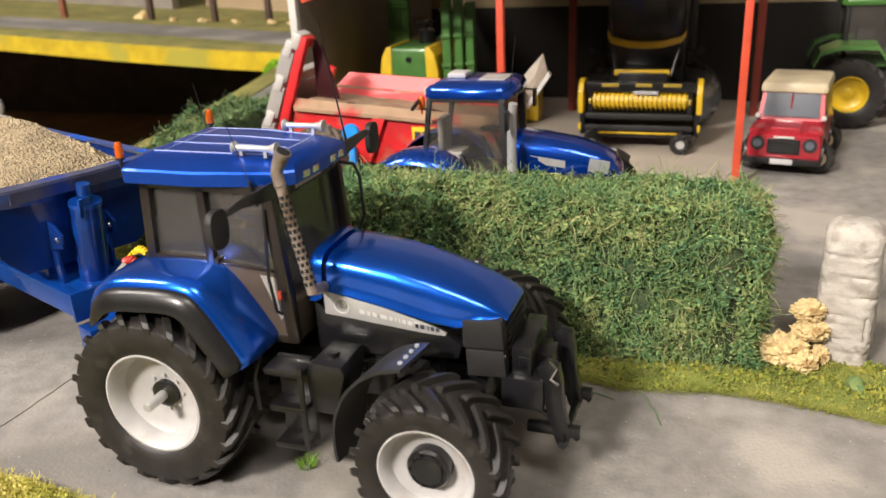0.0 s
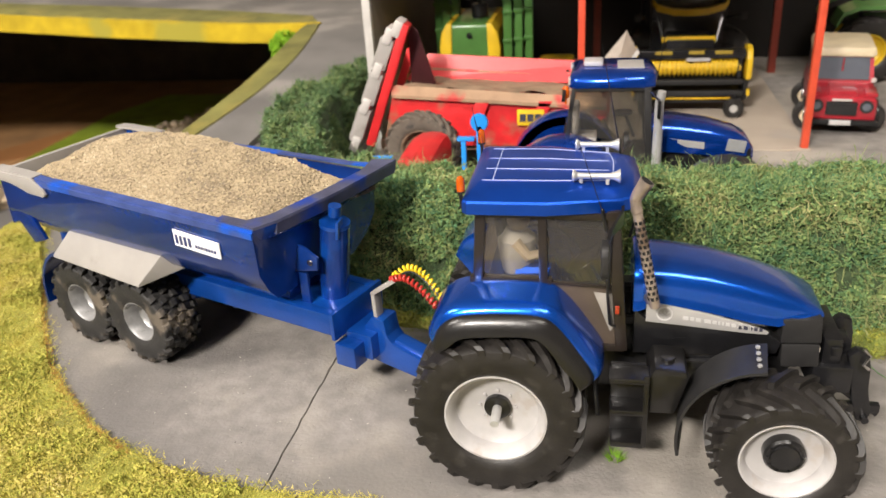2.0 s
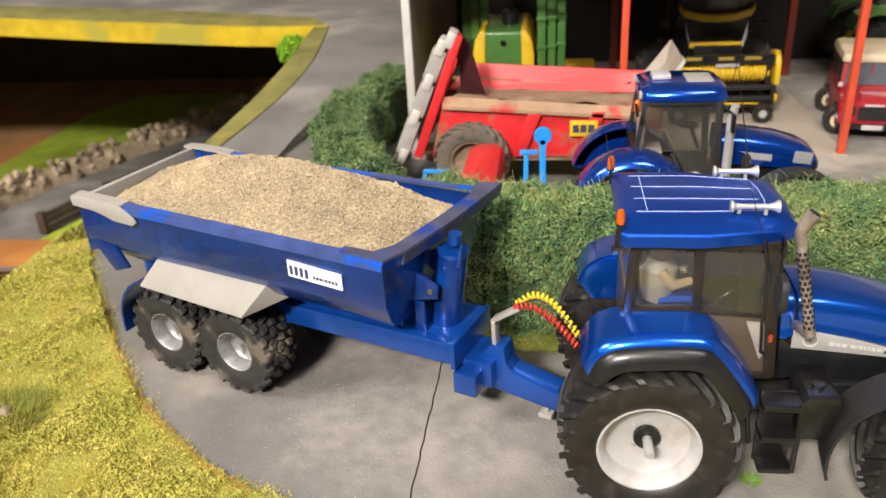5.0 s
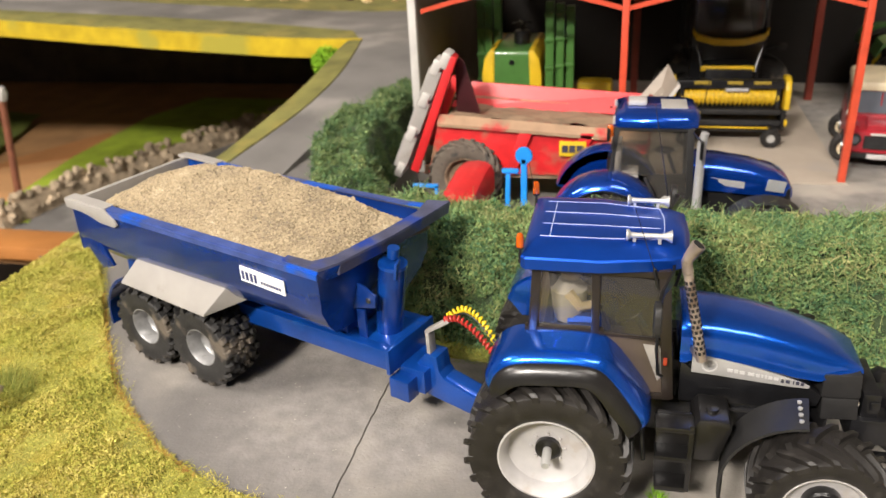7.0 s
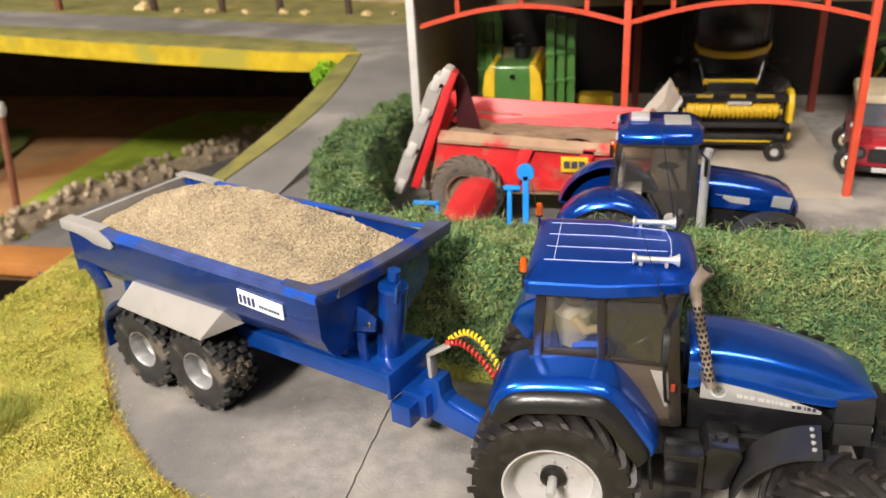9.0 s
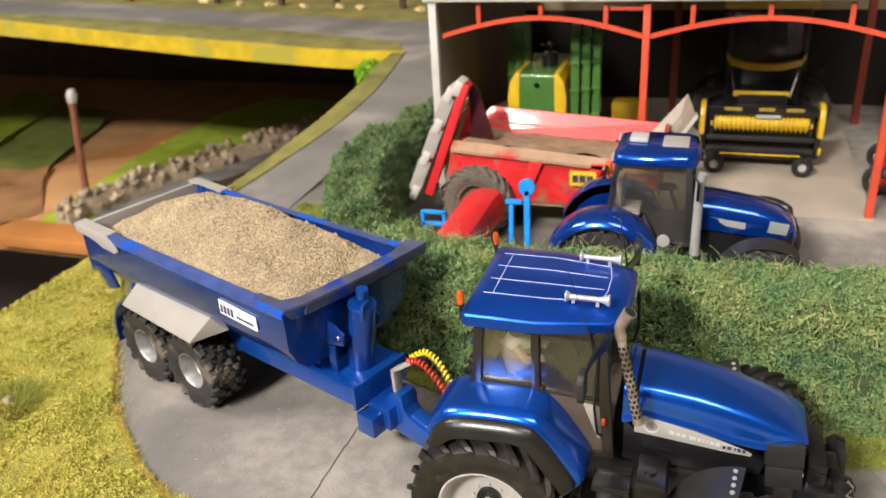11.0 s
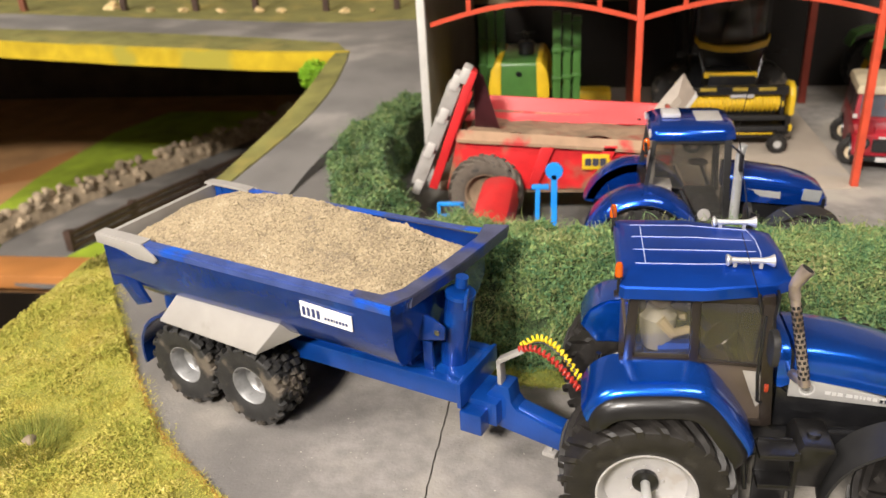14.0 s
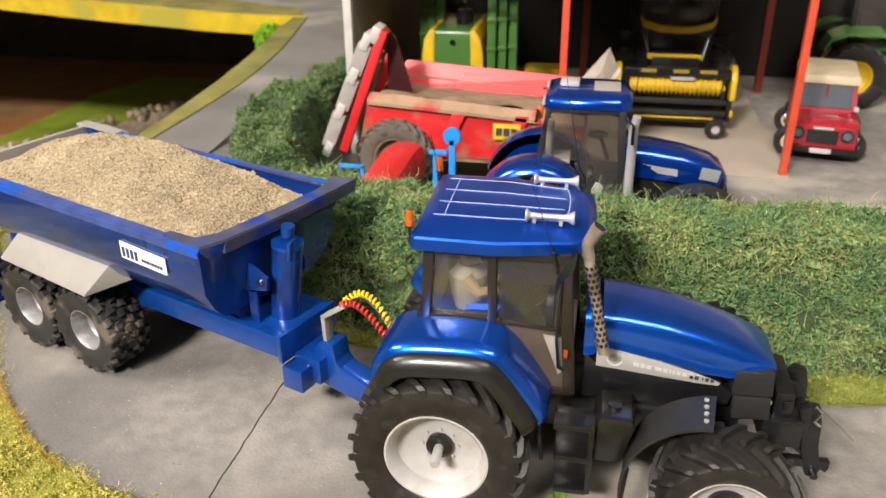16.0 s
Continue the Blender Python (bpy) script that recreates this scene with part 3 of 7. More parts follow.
thing("grass", bm, mat("orange_earth_mat", (0.40, 0.17, 0.05), 0.95, 0, 0.2, 12, 0.4, 600), "orange-brown earth patch on the lower level", "field", kind="structure")
bm = B()
prism(bm, [(-95, 74), (-96.6, 86.3), (-98.7, 101.9), (-98.5, 125), (-94, 138), (-72, 138), (-77, 122), (-82, 108), (-88, 94), (-91.5, 84), (-88, 78)], "z", LOW - 0.6, LOW - 0.1)
thing("grass", bm, FIELD, "bright green field strip on the lower level", "field", kind="structure")
bm = B()
prism(bm, [(-91, 70), (-88.5, 79), (-86, 92), (-79, 106), (-71, 120), (-64, 138), (-50, 138), (-50, 66)], "z", LOW - 0.6, LOW - 0.2)
thing("road", bm, DARK_TAR, "grey lane on the lower level", "road", kind="structure")
bm = B()
prism(bm, [(-79, 70), (-76.2, 78.4), (-72.5, 90), (-62, 100), (-56, 92), (-56, 66)], "z", LOW - 0.3, LOW)
thing("grass", bm, FIELD, "bright green verge behind the plank fence", "field", kind="structure")


def draped(name, a, b, c, d, lift, material, label, seed):
    """A loose curled mat between four corners."""
    n = 14
    top = []
    for i in range(n + 1):
        row = []
        for j in range(n + 1):
            u, v = i / n, j / n
            p = (Vector(a) * (1 - u) + Vector(b) * u) * (1 - v) + (Vector(d) * (1 - u) + Vector(c) * u) * v
            p.z += lift * (noise.noise(p * 0.09 + Vector((seed, 0, 0))) + 0.5 * noise.noise(p * 0.25))
            row.append(p)
        top.append(row)
    bb = B()
    vs = [[bb.verts.new(p) for p in r] for r in top]
    for i in range(n):
        for j in range(n):
            bb.faces.new((vs[i][j], vs[i + 1][j], vs[i + 1][j + 1], vs[i][j + 1]))
    bmesh.ops.solidify(bb, geom=bb.faces[:], thickness=0.5)
    return thing(name, bb, material, label, "scenery mat")


draped("field_mat", (-125, 90.0, LOW + 0.6), (-146, 109.5, LOW + 0.6), (-152, 137, LOW + 1.2), (-135, 125.5, LOW + 1.0), 0.6, FIELD, "curled bright green field mat lying loose", 1)
draped("field_mat", (-121.5, 89.0, LOW + 0.3), (-135, 124.5, LOW + 0.8), (-120, 123.5, LOW + 0.4), (-109.9, 93, LOW + 0.3), 0.5, mat("dull_green_mat", (0.21, 0.25, 0.05), 0.95, 0, 0.2, 30, 0.7, 700), "curled dull green field mat lying loose", 2)
draped("field_mat", (-119, 86.5, LOW + 1.2), (-109.5, 93.6, LOW + 1.4), (-106.8, 90.0, LOW + 0.6), (-112, 80.5, LOW + 0.5), 1.2, mat("tan_mat", (0.50, 0.26, 0.11), 0.9, 0, 0.15, 30, 0.4, 700), "torn tan mat with curled ragged ends", 3)
draped("field_mat", (-113, 81.5, LOW + 0.3), (-107, 89.4, LOW + 0.3), (-97, 78, LOW - 0.1), (-102.6, 71, LOW - 0.1), 0.4, mat("pale_tan_mat", (0.50, 0.27, 0.12), 0.9, 0, 0.15, 30, 0.4, 700), "smooth tan mat lying flat", 4)
bm = B()
box(bm, (-77.5, 71.4, LOW - 0.1), (40, 5.0, 1.7), 0.2)
thing("plank", bm, WOOD, "orange pine board at the lower level's edge", "board", at=(0, 0, 0))
bm = B()
box(bm, (0, 0, -14), (5, 3.5, 36), 0.2, (0, 8, 0))
thing("trestle_leg", bm, WOOD, "upright pine leg below the board", "leg", at=(-76, 46, -24))
bm = B()
tube(bm, [(-91.9, 81.5, LOW), (-90.0, 81.5, -4.2)], 0.47, 8)
post = thing("pole", bm, RUST, "thin rusty brown pole with a pale cap", "pole")
bm = B()
tube(bm, [(-90.0, 81.5, -4.3), (-89.8, 81.5, -3.4), (-89.7, 81.5, -2.6)], [0.62, 0.75, 0.5], 8)
part("cap", bm, TRIM, post, "pale cap")

# rubble wall on the lower level
wall = holder("stone_wall", "low wall of loose brown-grey rubble stones", "stone wall")
stones = []
for k in range(4):
    bm = B()
    bmesh.ops.create_icosphere(bm, subdivisions=1, radius=1.0)
    for v in bm.verts:
        v.co *= 0.85 + 0.5 * noise.noise(v.co * 1.3 + Vector((k * 7, 0, 0)))
    me = bpy.data.meshes.new("stone")
    bmesh.ops.scale(bm, vec=(CM, CM, CM), verts=bm.verts)
    bm.to_mesh(me)
    bm.free()
    me.materials.append(WALLSTONE)
    stones.append(me)
line = smooth_line([(-90.5, 75), (-89.0, 82), (-86.5, 91), (-81.5, 101), (-76.5, 111), (-71.5, 121), (-67, 130)], 8)
bm = B()
loft(bm, [[(x + u * 1.1 + 0.5 * noise.noise(Vector((x, y, u * 3))), y, LOW - 0.3 + v * (2.5 + 0.7 * noise.noise(Vector((x * 0.7, y * 0.7, 4))))) for u, v in ((-1, 0), (-0.9, 0.6), (-0.4, 1), (0.4, 1), (0.9, 0.6), (1, 0))] for x, y in line])
part("rubble_core", bm, WALLSTONE, wall)
rng = random.Random(11)
for k in range(300):
    f = rng.random() * (len(line) - 1.001)
    i = int(f)
    x, y = (line[i][j] + (line[i + 1][j] - line[i][j]) * (f - i) for j in (0, 1))
    h = rng.random()
    ob = new("stone", rng.choice(stones))
    ob.matrix_world = pose((x + rng.uniform(-1.1, 1.1) * (1.2 - h)) * CM, (y + rng.uniform(-0.8, 0.8)) * CM, (LOW + 0.5 + 2.7 * h) * CM, *[rng.uniform(0, 360) for _ in range(3)]) @ Matrix.Scale(rng.uniform(0.52, 1.0), 4)
    ob.parent = wall

# plank fence on the lower level
fence = holder("plank_fence", "dark brown plank fence on the lower level", "fence")
fline = [Vector((-77.5, 77.3, LOW)), Vector((-74.3, 87.0, LOW)), Vector((-69.5, 98.3, LOW)), Vector((-65.5, 109, LOW))]
for a in fline:
    bm = B()
    box(bm, a + Vector((0, 0, 1.3)), (0.9, 0.9, 2.6), 0.08)
    part("post", bm, DARK_WOOD, fence)
for a, b in zip(fline, fline[1:]):
    for z in (0.5, 1.35, 2.15):
        bm = B()
        tube(bm, [a + Vector((0.3, 0, z)), b + Vector((0.3, 0, z))], 0.36, 4)
        part("rail", bm, DARK_WOOD, fence)

# far fence and low walls behind the lane
far = holder("fence", "thin brown post fence in front of a tan board", "fence")
for x, y in [(-40, 101.5), (-49.1, 100.3), (-58, 98.8), (-65.5, 97.4), (-74.6, 96), (-86.9, 93.4), (-104.5, 91.8), (-120, 90)]:
    bm = B()
    box(bm, (x, y, far_z(x, y) + 3.5), (0.75, 0.75, 7.4), 0.1)
    part("post", bm, DARK_WOOD if x > -80 else RUST, far)
bm = B()
box(bm, (-52, 112, 14), (52, 1.5, 26), rot=(0, 0, -6))
thing("wall_far", bm, BROWN_WALL, "tan board behind the far fence", "wall", kind="structure")
bm = B()
box(bm, (-120, 112, 12), (80, 1.5, 14), rot=(0, 0, -4))
thing("wall_far", bm, SHED_WALL, "grey model building wall behind the lane", "wall", kind="structure")
rng = random.Random(5)
for x, y in [(-76.8, 97.0), (-71, 95.8), (-66.8, 96.4), (-62, 97), (-57.2, 98), (-54.5, 98.4), (-46.5, 99.6), (-43, 100.4)]:
    bm = B()
    bmesh.ops.create_icosphere(bm, subdivisions=2, radius=1.0)
    for v in bm.verts:
        v.co *= 0.8 + 0.5 * noise.noise(v.co * 1.1 + Vector((x, y, 0)))
        v.co.z *= 0.6
    s = 1.5 if x == -76.8 else rng.uniform(0.45, 0.8)
    bmesh.ops.scale(bm, vec=(s, s, s), verts=bm.verts)
    thing("boulder", bm, ROCK, "pale boulder in the grass", "rock", at=(x, y, far_z(x, y) + 0.3), group="boulders by the far fence")

# ---- room that closes the place ----
bm = B()
box(bm, (-40, 10, -91), (560, 580, 2))
thing("floor", bm, mat("dark_brown_floor", (0.07, 0.052, 0.04), 0.7, 0, 0.15, 4), "dark brown floor of the room", "floor", kind="structure")
bm = B()
box(bm, (-40, 10, 161), (560, 580, 2))
thing("ceiling", bm, mat("pale_ceiling", (0.6, 0.57, 0.52), 0.9, 0, 0.05, 3), "pale ceiling of the room", "ceiling", kind="structure")
for nm, c, sz in (("wall_north", (-40, 301, 35), (560, 2, 254)), ("wall_south", (-40, -281, 35), (560, 2, 254)), ("wall_east", (241, 10, 35), (2, 584, 254)), ("wall_west", (-321, 10, 35), (2, 584, 254))):
    bm = B()
    box(bm, c, sz)
    thing(nm, bm, ROOM, "plain dim wall of the room", "wall", kind="structure")


# ---- shed ----
SX0, SX1, SY0, SY1, EAVE = -26.9, 29.5, 49.7, 76.0, 13.4
shed = holder("farm_shed", "open-fronted farm shed with red steel posts and a corrugated roof", "shed")
bm = B()
prism(bm, [(SX0, 49.2), (1.5, 49.2), (1.5, SY1), (SX0, SY1)], "z", 0.004, 0.12, 0.03)
part("floor_slab", bm, SLAB, shed, "dusty beige concrete floor")
bm = B()
box(bm, (SX0 - 0.2, (SY0 + SY1) / 2, 7), (0.4, SY1 - SY0, 13.6))
part("side_wall", bm, SHED_WALL, shed, "grey-brown side wall")
# one wall in two tones: shade painted into the lower part, tan above
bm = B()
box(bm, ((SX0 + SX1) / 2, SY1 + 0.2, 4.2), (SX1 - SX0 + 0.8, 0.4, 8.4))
part("back_wall", bm, SHADE_SHED, shed, "lower back wall with the shed's shade put in its colour")
bm = B()
box(bm, ((SX0 + SX1) / 2, SY1 + 0.2, 13.4), (SX1 - SX0 + 0.8, 0.4, 10))
part("back_wall", bm, TAN_SHED, shed, "tan upper back wall")
bm = B()
box(bm, (SX0 - 0.25, SY0 - 0.25, 6.8), (0.55, 0.5, 13.6), 0.05)
part("corner_post", bm, TRIM, shed, "pale corner trim")
bm = B()
box(bm, ((SX0 + 2.8) / 2, SY0 - 0.45, 13.78), (2.8 - SX0 + 1.6, 0.5, 0.36), 0.05)
part("gutter", bm, TRIM, shed, "pale gutter along the eave")
bm = B()
n = 230
rings = []
for k in range(n + 1):
    x = SX0 - 0.6 + (3.4 - SX0) * k / n
    w = 0.045 * math.cos(k * math.pi)
    rings.append([(x, SY0 - 0.9, 14.12 + w), (x, SY1 + 0.8, 20.6 + w), (x, SY1 + 0.8, 20.45 + w), (x, SY0 - 0.9, 13.98 + w)])
loft(bm, rings)
part("roof", bm, SHEET, shed, "pale grey corrugated roof sheet")
POSTS = (-13.15, 1.15)
for x in POSTS:
    bm = B()
    prism(bm, [(x - 0.22, 0.0), (x + 0.22, 0.0), (x + 0.22, 13.4), (x - 0.22, 13.4)], "y", SY0 - 0.25, SY0 + 0.25, 0.03)
    part("post", bm, ORANGE, shed)
for x in (-12.3, 2.6):
    bm = B()
    box(bm, (x, 70.3, 7.5), (0.6, 0.6, 15), 0.03)
    part("inner_post", bm, DARK_OXIDE, shed)
for x0, x1 in ((-26.6, -13.15), (-13.15, 1.15)):
    bm = B()
    arch = [(x0 + (x1 - x0) * i / 14, 11.15 + 1.2 * math.sin(math.pi * i / 14)) for i in range(15)]
    strip(bm, [(x, SY0 - 0.15, z) for x, z in arch], [(x, SY0 + 0.15, z) for x, z in arch], Vector((0, 0, 0.28)))
    part("arched_truss", bm, ORANGE, shed)
    for f in (0.19, 0.5, 0.81):
        i = f * 14
        bm = B()
        zt = 11.3 + 1.2 * math.sin(math.pi * f)
        box(bm, (x0 + (x1 - x0) * f, SY0, (zt + 13.4) / 2), (0.3, 0.25, 13.4 - zt), 0.02)
        part("truss_strut", bm, ORANGE, shed)
bm = B()
box(bm, (-14.2, SY0, 13.05), (2.4, 0.25, 0.22), 0.02)
part("truss_strut", bm, ORANGE, shed)


# ---- hedge ----
def hedge(name, centre, half, height, leaf_n, strand_n, material, label, seed, leaf=0.085, lump=0.15, taper=1.0, strands=None):
    """taper: the size at the last point against the first half."""
    line = smooth_line(centre, 5)
    r = np.random.RandomState(seed)
    P = [Vector((x, y, 0)) for x, y in line]
    bb = B()
    rings, frames = [], []
    sec = [(-1, 0), (-1.06, 0.25), (-1.05, 0.55), (-1.0, 0.82), (-0.8, 0.96), (0, 1.02), (0.8, 0.96), (1.0, 0.82), (1.05, 0.5), (1, 0)]
    for i, p in enumerate(P):
        d = (P[min(i + 1, len(P) - 1)] - P[max(i - 1, 0)]).normalized()
        frames.append((p, Vector((-d.y, d.x, 0))))
    d0, d1 = (P[0] - P[1]).normalized(), (P[-1] - P[-2]).normalized()
    core = [(P[0] + d0 * half * 0.5, frames[0][1], 0.7), *((p, s, 1.0) for p, s in frames), (P[-1] + d1 * half * 0.5, frames[-1][1], 0.7)]
    for i, (p, s, end) in enumerate(core):
        ring = []
        g = 1 + (taper - 1) * max(0.0, 2 * i / (len(core) - 1) - 1)
        for u, v in sec:
            q = p + s * (u * half * g * end * 0.90) + Vector((0, 0, v * height * g * 0.93 * (0.93 if end < 1 else 1)))
            ring.append(q + 0.22 * Vector((noise.noise(q * 0.7), noise.noise(q * 0.7 + Vector((9, 0, 0))), noise.noise(q * 0.7 + Vector((0, 9, 0))))))
        rings.append(ring)
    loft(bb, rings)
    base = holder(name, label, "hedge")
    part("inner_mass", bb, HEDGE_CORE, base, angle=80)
    lens = [0.0]
    for a, b in zip(P, P[1:]):
        lens.append(lens[-1] + (b - a).length)

    def surface():
        w = r.uniform(-half * 1.6, lens[-1] + half * 1.6)
        side = r.rand()
        i = int(min(max(np.searchsorted(lens, w) - 1, 0), len(P) - 2))
        f = (w - lens[i]) / (lens[i + 1] - lens[i])
        p, s = P[i] + (P[i + 1] - P[i]) * f, frames[i][1]
        d = (P[i + 1] - P[i]).normalized()
        over = max(0.0, -w, w - lens[-1]) / half
        a = height / (height * 2 + half * 2)
        if side < a:
            u, v, nrm = -1.0, r.rand(), -s
        elif side < 2 * a:
            u, v, nrm = 1.0, r.rand(), s
        else:
            u, v, nrm = r.uniform(-1, 1), 1.0, Vector((0, 0, 1))
        if over > 0:
            if side < 2 * a:
                u = u * r.uniform(0.0, 1.05)
                nrm = d * (1 if w > 0 else -1)
                p = P[-1] + d * half * 0.6 * min(1.0, r.rand() * 1.5) ** 0.5 if w > 0 else P[0] - d * half * 0.6 * min(1.0, r.rand() * 1.5) ** 0.5
                p += d * half * 0.25 * (1 - u * u) * (1 if w > 0 else -1)
            else:
                p = P[-1] + d * half * 0.5 * r.rand() if w > 0 else P[0] - d * half * 0.5 * r.rand()
        g = 1 + (taper - 1) * min(1.0, max(0.0, 2 * w / lens[-1] - 1))
        q = p + s * (u * half * g) + Vector((0, 0, v * height * g))
        if v > 0.85 and abs(u) > 0.8:
            q -= s * (0.25 * u * (v - 0.85) / 0.15)
        bump = lump * noise.noise(q * 0.33) + 0.34 * noise.noise(q * 0.6) + 0.34 * noise.noise(q * 1.5) + 0.16 * noise.noise(q * 3.4)
        q += nrm * (bump + r.uniform(-0.25, 0.16))
        return q, nrm

    vs, fs = [], []
    for _ in range(leaf_n):
        q, nrm = surface()
        a = Vector(r.normal(size=3)).normalized() * leaf * r.uniform(0.5, 1.5)
        b = (a.cross(Vector(r.normal(size=3)))).normalized() * leaf * r.uniform(0.25, 0.7)
        q.z = max(q.z, 0.05)
        i = len(vs)
        vs += [tuple(q - a), tuple(q + b), tuple(q + a * 0.9 + nrm * 0.05), tuple(q - b)]
        fs.append((i, i + 1, i + 2, i + 3))
    ob = raw("leaves", vs, fs, material)
    ob.parent = base
    tagged(ob, kind="stuff")
    vs, fs = [], []
    for _ in range(strand_n):
        q, nrm = surface()
        d = (Vector(r.normal(size=3)) + nrm * 0.35).normalized()
        turn = Vector(r.normal(size=3)) * 0.45
        w = 0.007 + 0.009 * r.rand()
        step = r.uniform(0.06, 0.24)
        side = d.cross(Vector(r.normal(size=3))).normalized() * w
        i = len(vs)
        for k in range(5):
            vs += [tuple(q - side), tuple(q + side)]
            q = q + d * step
            q.z = max(q.z, 0.06)
            d = (d + d.cross(turn) * 0.8 + Vector((0, 0, -0.05))).normalized()
        fs += [(i + 2 * k, i + 2 * k + 1, i + 2 * k + 3, i + 2 * k + 2) for k in range(4)]
    ob = raw("strand", vs, fs, strands or STRAND)
    ob.parent = base
    tagged(ob, "thin dry curling strands", kind="stuff")
    return base


hedge("hedge", [(0.75, 28.3), (-3, 28.25), (-8, 28.2), (-14, 28.2), (-19.5, 28.3), (-22.5, 29.2)], 1.45, 6.0, 165000, 38000, HEDGE, "shaggy trimmed hedge of green fibre with dry strands", 21, 0.10)
hedge("hedge", [(-24.6, 30.6), (-27.2, 34), (-29.0, 38.5), (-30.4, 43.5), (-31.0, 49), (-30.2, 56), (-29.2, 63)], 1.6, 4.9, 60000, 16000, HEDGE2, "dark green hedge curving along the lane", 22, 0.125, 1.1, 0.62, STRAND2)
bm = B()
bmesh.ops.create_icosphere(bm, subdivisions=2, radius=0.8)
bush = thing("bush", bm, HEDGE_CORE, "small bright green bush at the board's corner", "bush", at=(-42.8, 73.4, 2.5))
r = np.random.RandomState(3)
vs, fs = [], []
for _ in range(1500):
    d = Vector(r.normal(size=3)).normalized()
    q = Vector((d.x * 1.55, d.y * 1.6, d.z * 1.5)) * r.uniform(0.6, 1.05)
    a = Vector(r.normal(size=3)).normalized() * 0.17
    b = a.cross(Vector(r.normal(size=3))).normalized() * 0.11
    i = len(vs)
    vs += [tuple(q - a), tuple(q + b), tuple(q + a), tuple(q - b)]
    fs.append((i, i + 1, i + 2, i + 3))
ob = raw("leaves", vs, fs, BUSH)
ob.parent = bush
tagged(ob, kind="stuff")


# ---- wheels ----
def ring_solid(bm, prof, n):
    rings = [[Vector((r * math.cos(2 * math.pi * k / n), w, r * math.sin(2 * math.pi * k / n))) for k in range(n)] for r, w in prof]
    return loft(bm, rings + [rings[0]], caps=False)


def tyre_mesh(bm, R, W, rr, count, style, tread=0.2):
    """One closed skin: a carcass whose tread rises into lugs. Two sets of columns, half a pitch apart, serve the two sides."""
    Rb = R - tread
    cols = (0.0, 0.035, 0.30, 0.345, 0.5, 0.535, 0.80, 0.845) if style == "bar" else (0.0, 0.03, 0.42, 0.45, 0.5, 0.53, 0.92, 0.95)
    sweep = 1.35 if style == "bar" else 0.30
    # along the half section: (share of the half width, radius, share of the lug's height, set of columns, lean outwards)
    if style == "bar":
        half = [(0.0, Rb, 0, 0, 0), (0.02, Rb, 0, 0, 0), (0.07, Rb, 1, 0, 0), (0.30, Rb * 0.999, 1, 0, 0), (0.55, Rb * 0.996, 1, 0, 0), (0.78, Rb * 0.994, 1, 0, 0.05), (0.94, Rb * 0.985, 0.97, 0, 0.25),
                (1.0, Rb * 0.968, 0.75, 0, 0.55), (1.02, Rb * 0.925, 0.0, 0, 1.0)]
    else:
        half = [(0.0, Rb, 1, 1, 0), (0.26, Rb, 1, 1, 0), (0.30, Rb, 0, 1, 0), (0.34, Rb, 0, 0, 0), (0.38, Rb, 1, 0, 0), (0.64, Rb * 0.997, 1, 0, 0), (0.68, Rb * 0.995, 0, 0, 0), (0.71, Rb * 0.993, 0, 1, 0),
                (0.75, Rb * 0.99, 1, 1, 0.1), (0.95, Rb * 0.982, 0.95, 1, 0.3), (1.0, Rb * 0.96, 0.7, 1, 0.6), (1.02, Rb * 0.91, 0.0, 1, 1.0)]
    side = [(1.03, rr + (Rb - rr) * 0.62), (1.02, rr + (Rb - rr) * 0.36), (0.97, rr + (Rb - rr) * 0.15), (0.90, rr * 1.02), (0.80, rr * 0.96)]
    n = count * len(cols)
    rows = []
    for s in (-1, 1):
        ring_rows = []
        for q, rad, hgt, which, lean in half + [(q, rad, 0, 0, 0) for q, rad in side]:
            ring = []
            ph = sweep * (1 - min(q, 1.0)) ** 0.8
            for k in range(n):
                i, c = divmod(k, len(cols))
                a = 2 * math.pi * (i + cols[c] + ph) / count
                first = 1 if (s > 0) != (which == 1) else 5
                up = tread * hgt if c in (first, first + 1) else 0.0
                rad2, y = rad + up * (1 - 0.6 * lean), q * W / 2 + up * 0.55 * lean
                ring.append(Vector((rad2 * math.cos(a), s * y, rad2 * math.sin(a))))
            ring_rows.append(ring)
        rows.append(ring_rows)
    rings = rows[0][:0:-1] + ([rows[1][0]] if style == "bar" else [rows[0][0], rows[1][0]]) + rows[1][1:]
    if style != "bar":
        rings = rows[0][:0:-1] + [rows[0][0]] + [[Vector((p.x, W * 0.03, p.z)) for p in rows[1][0]]] + rows[1][1:]
    return loft(bm, rings + [rings[0]], caps=False)


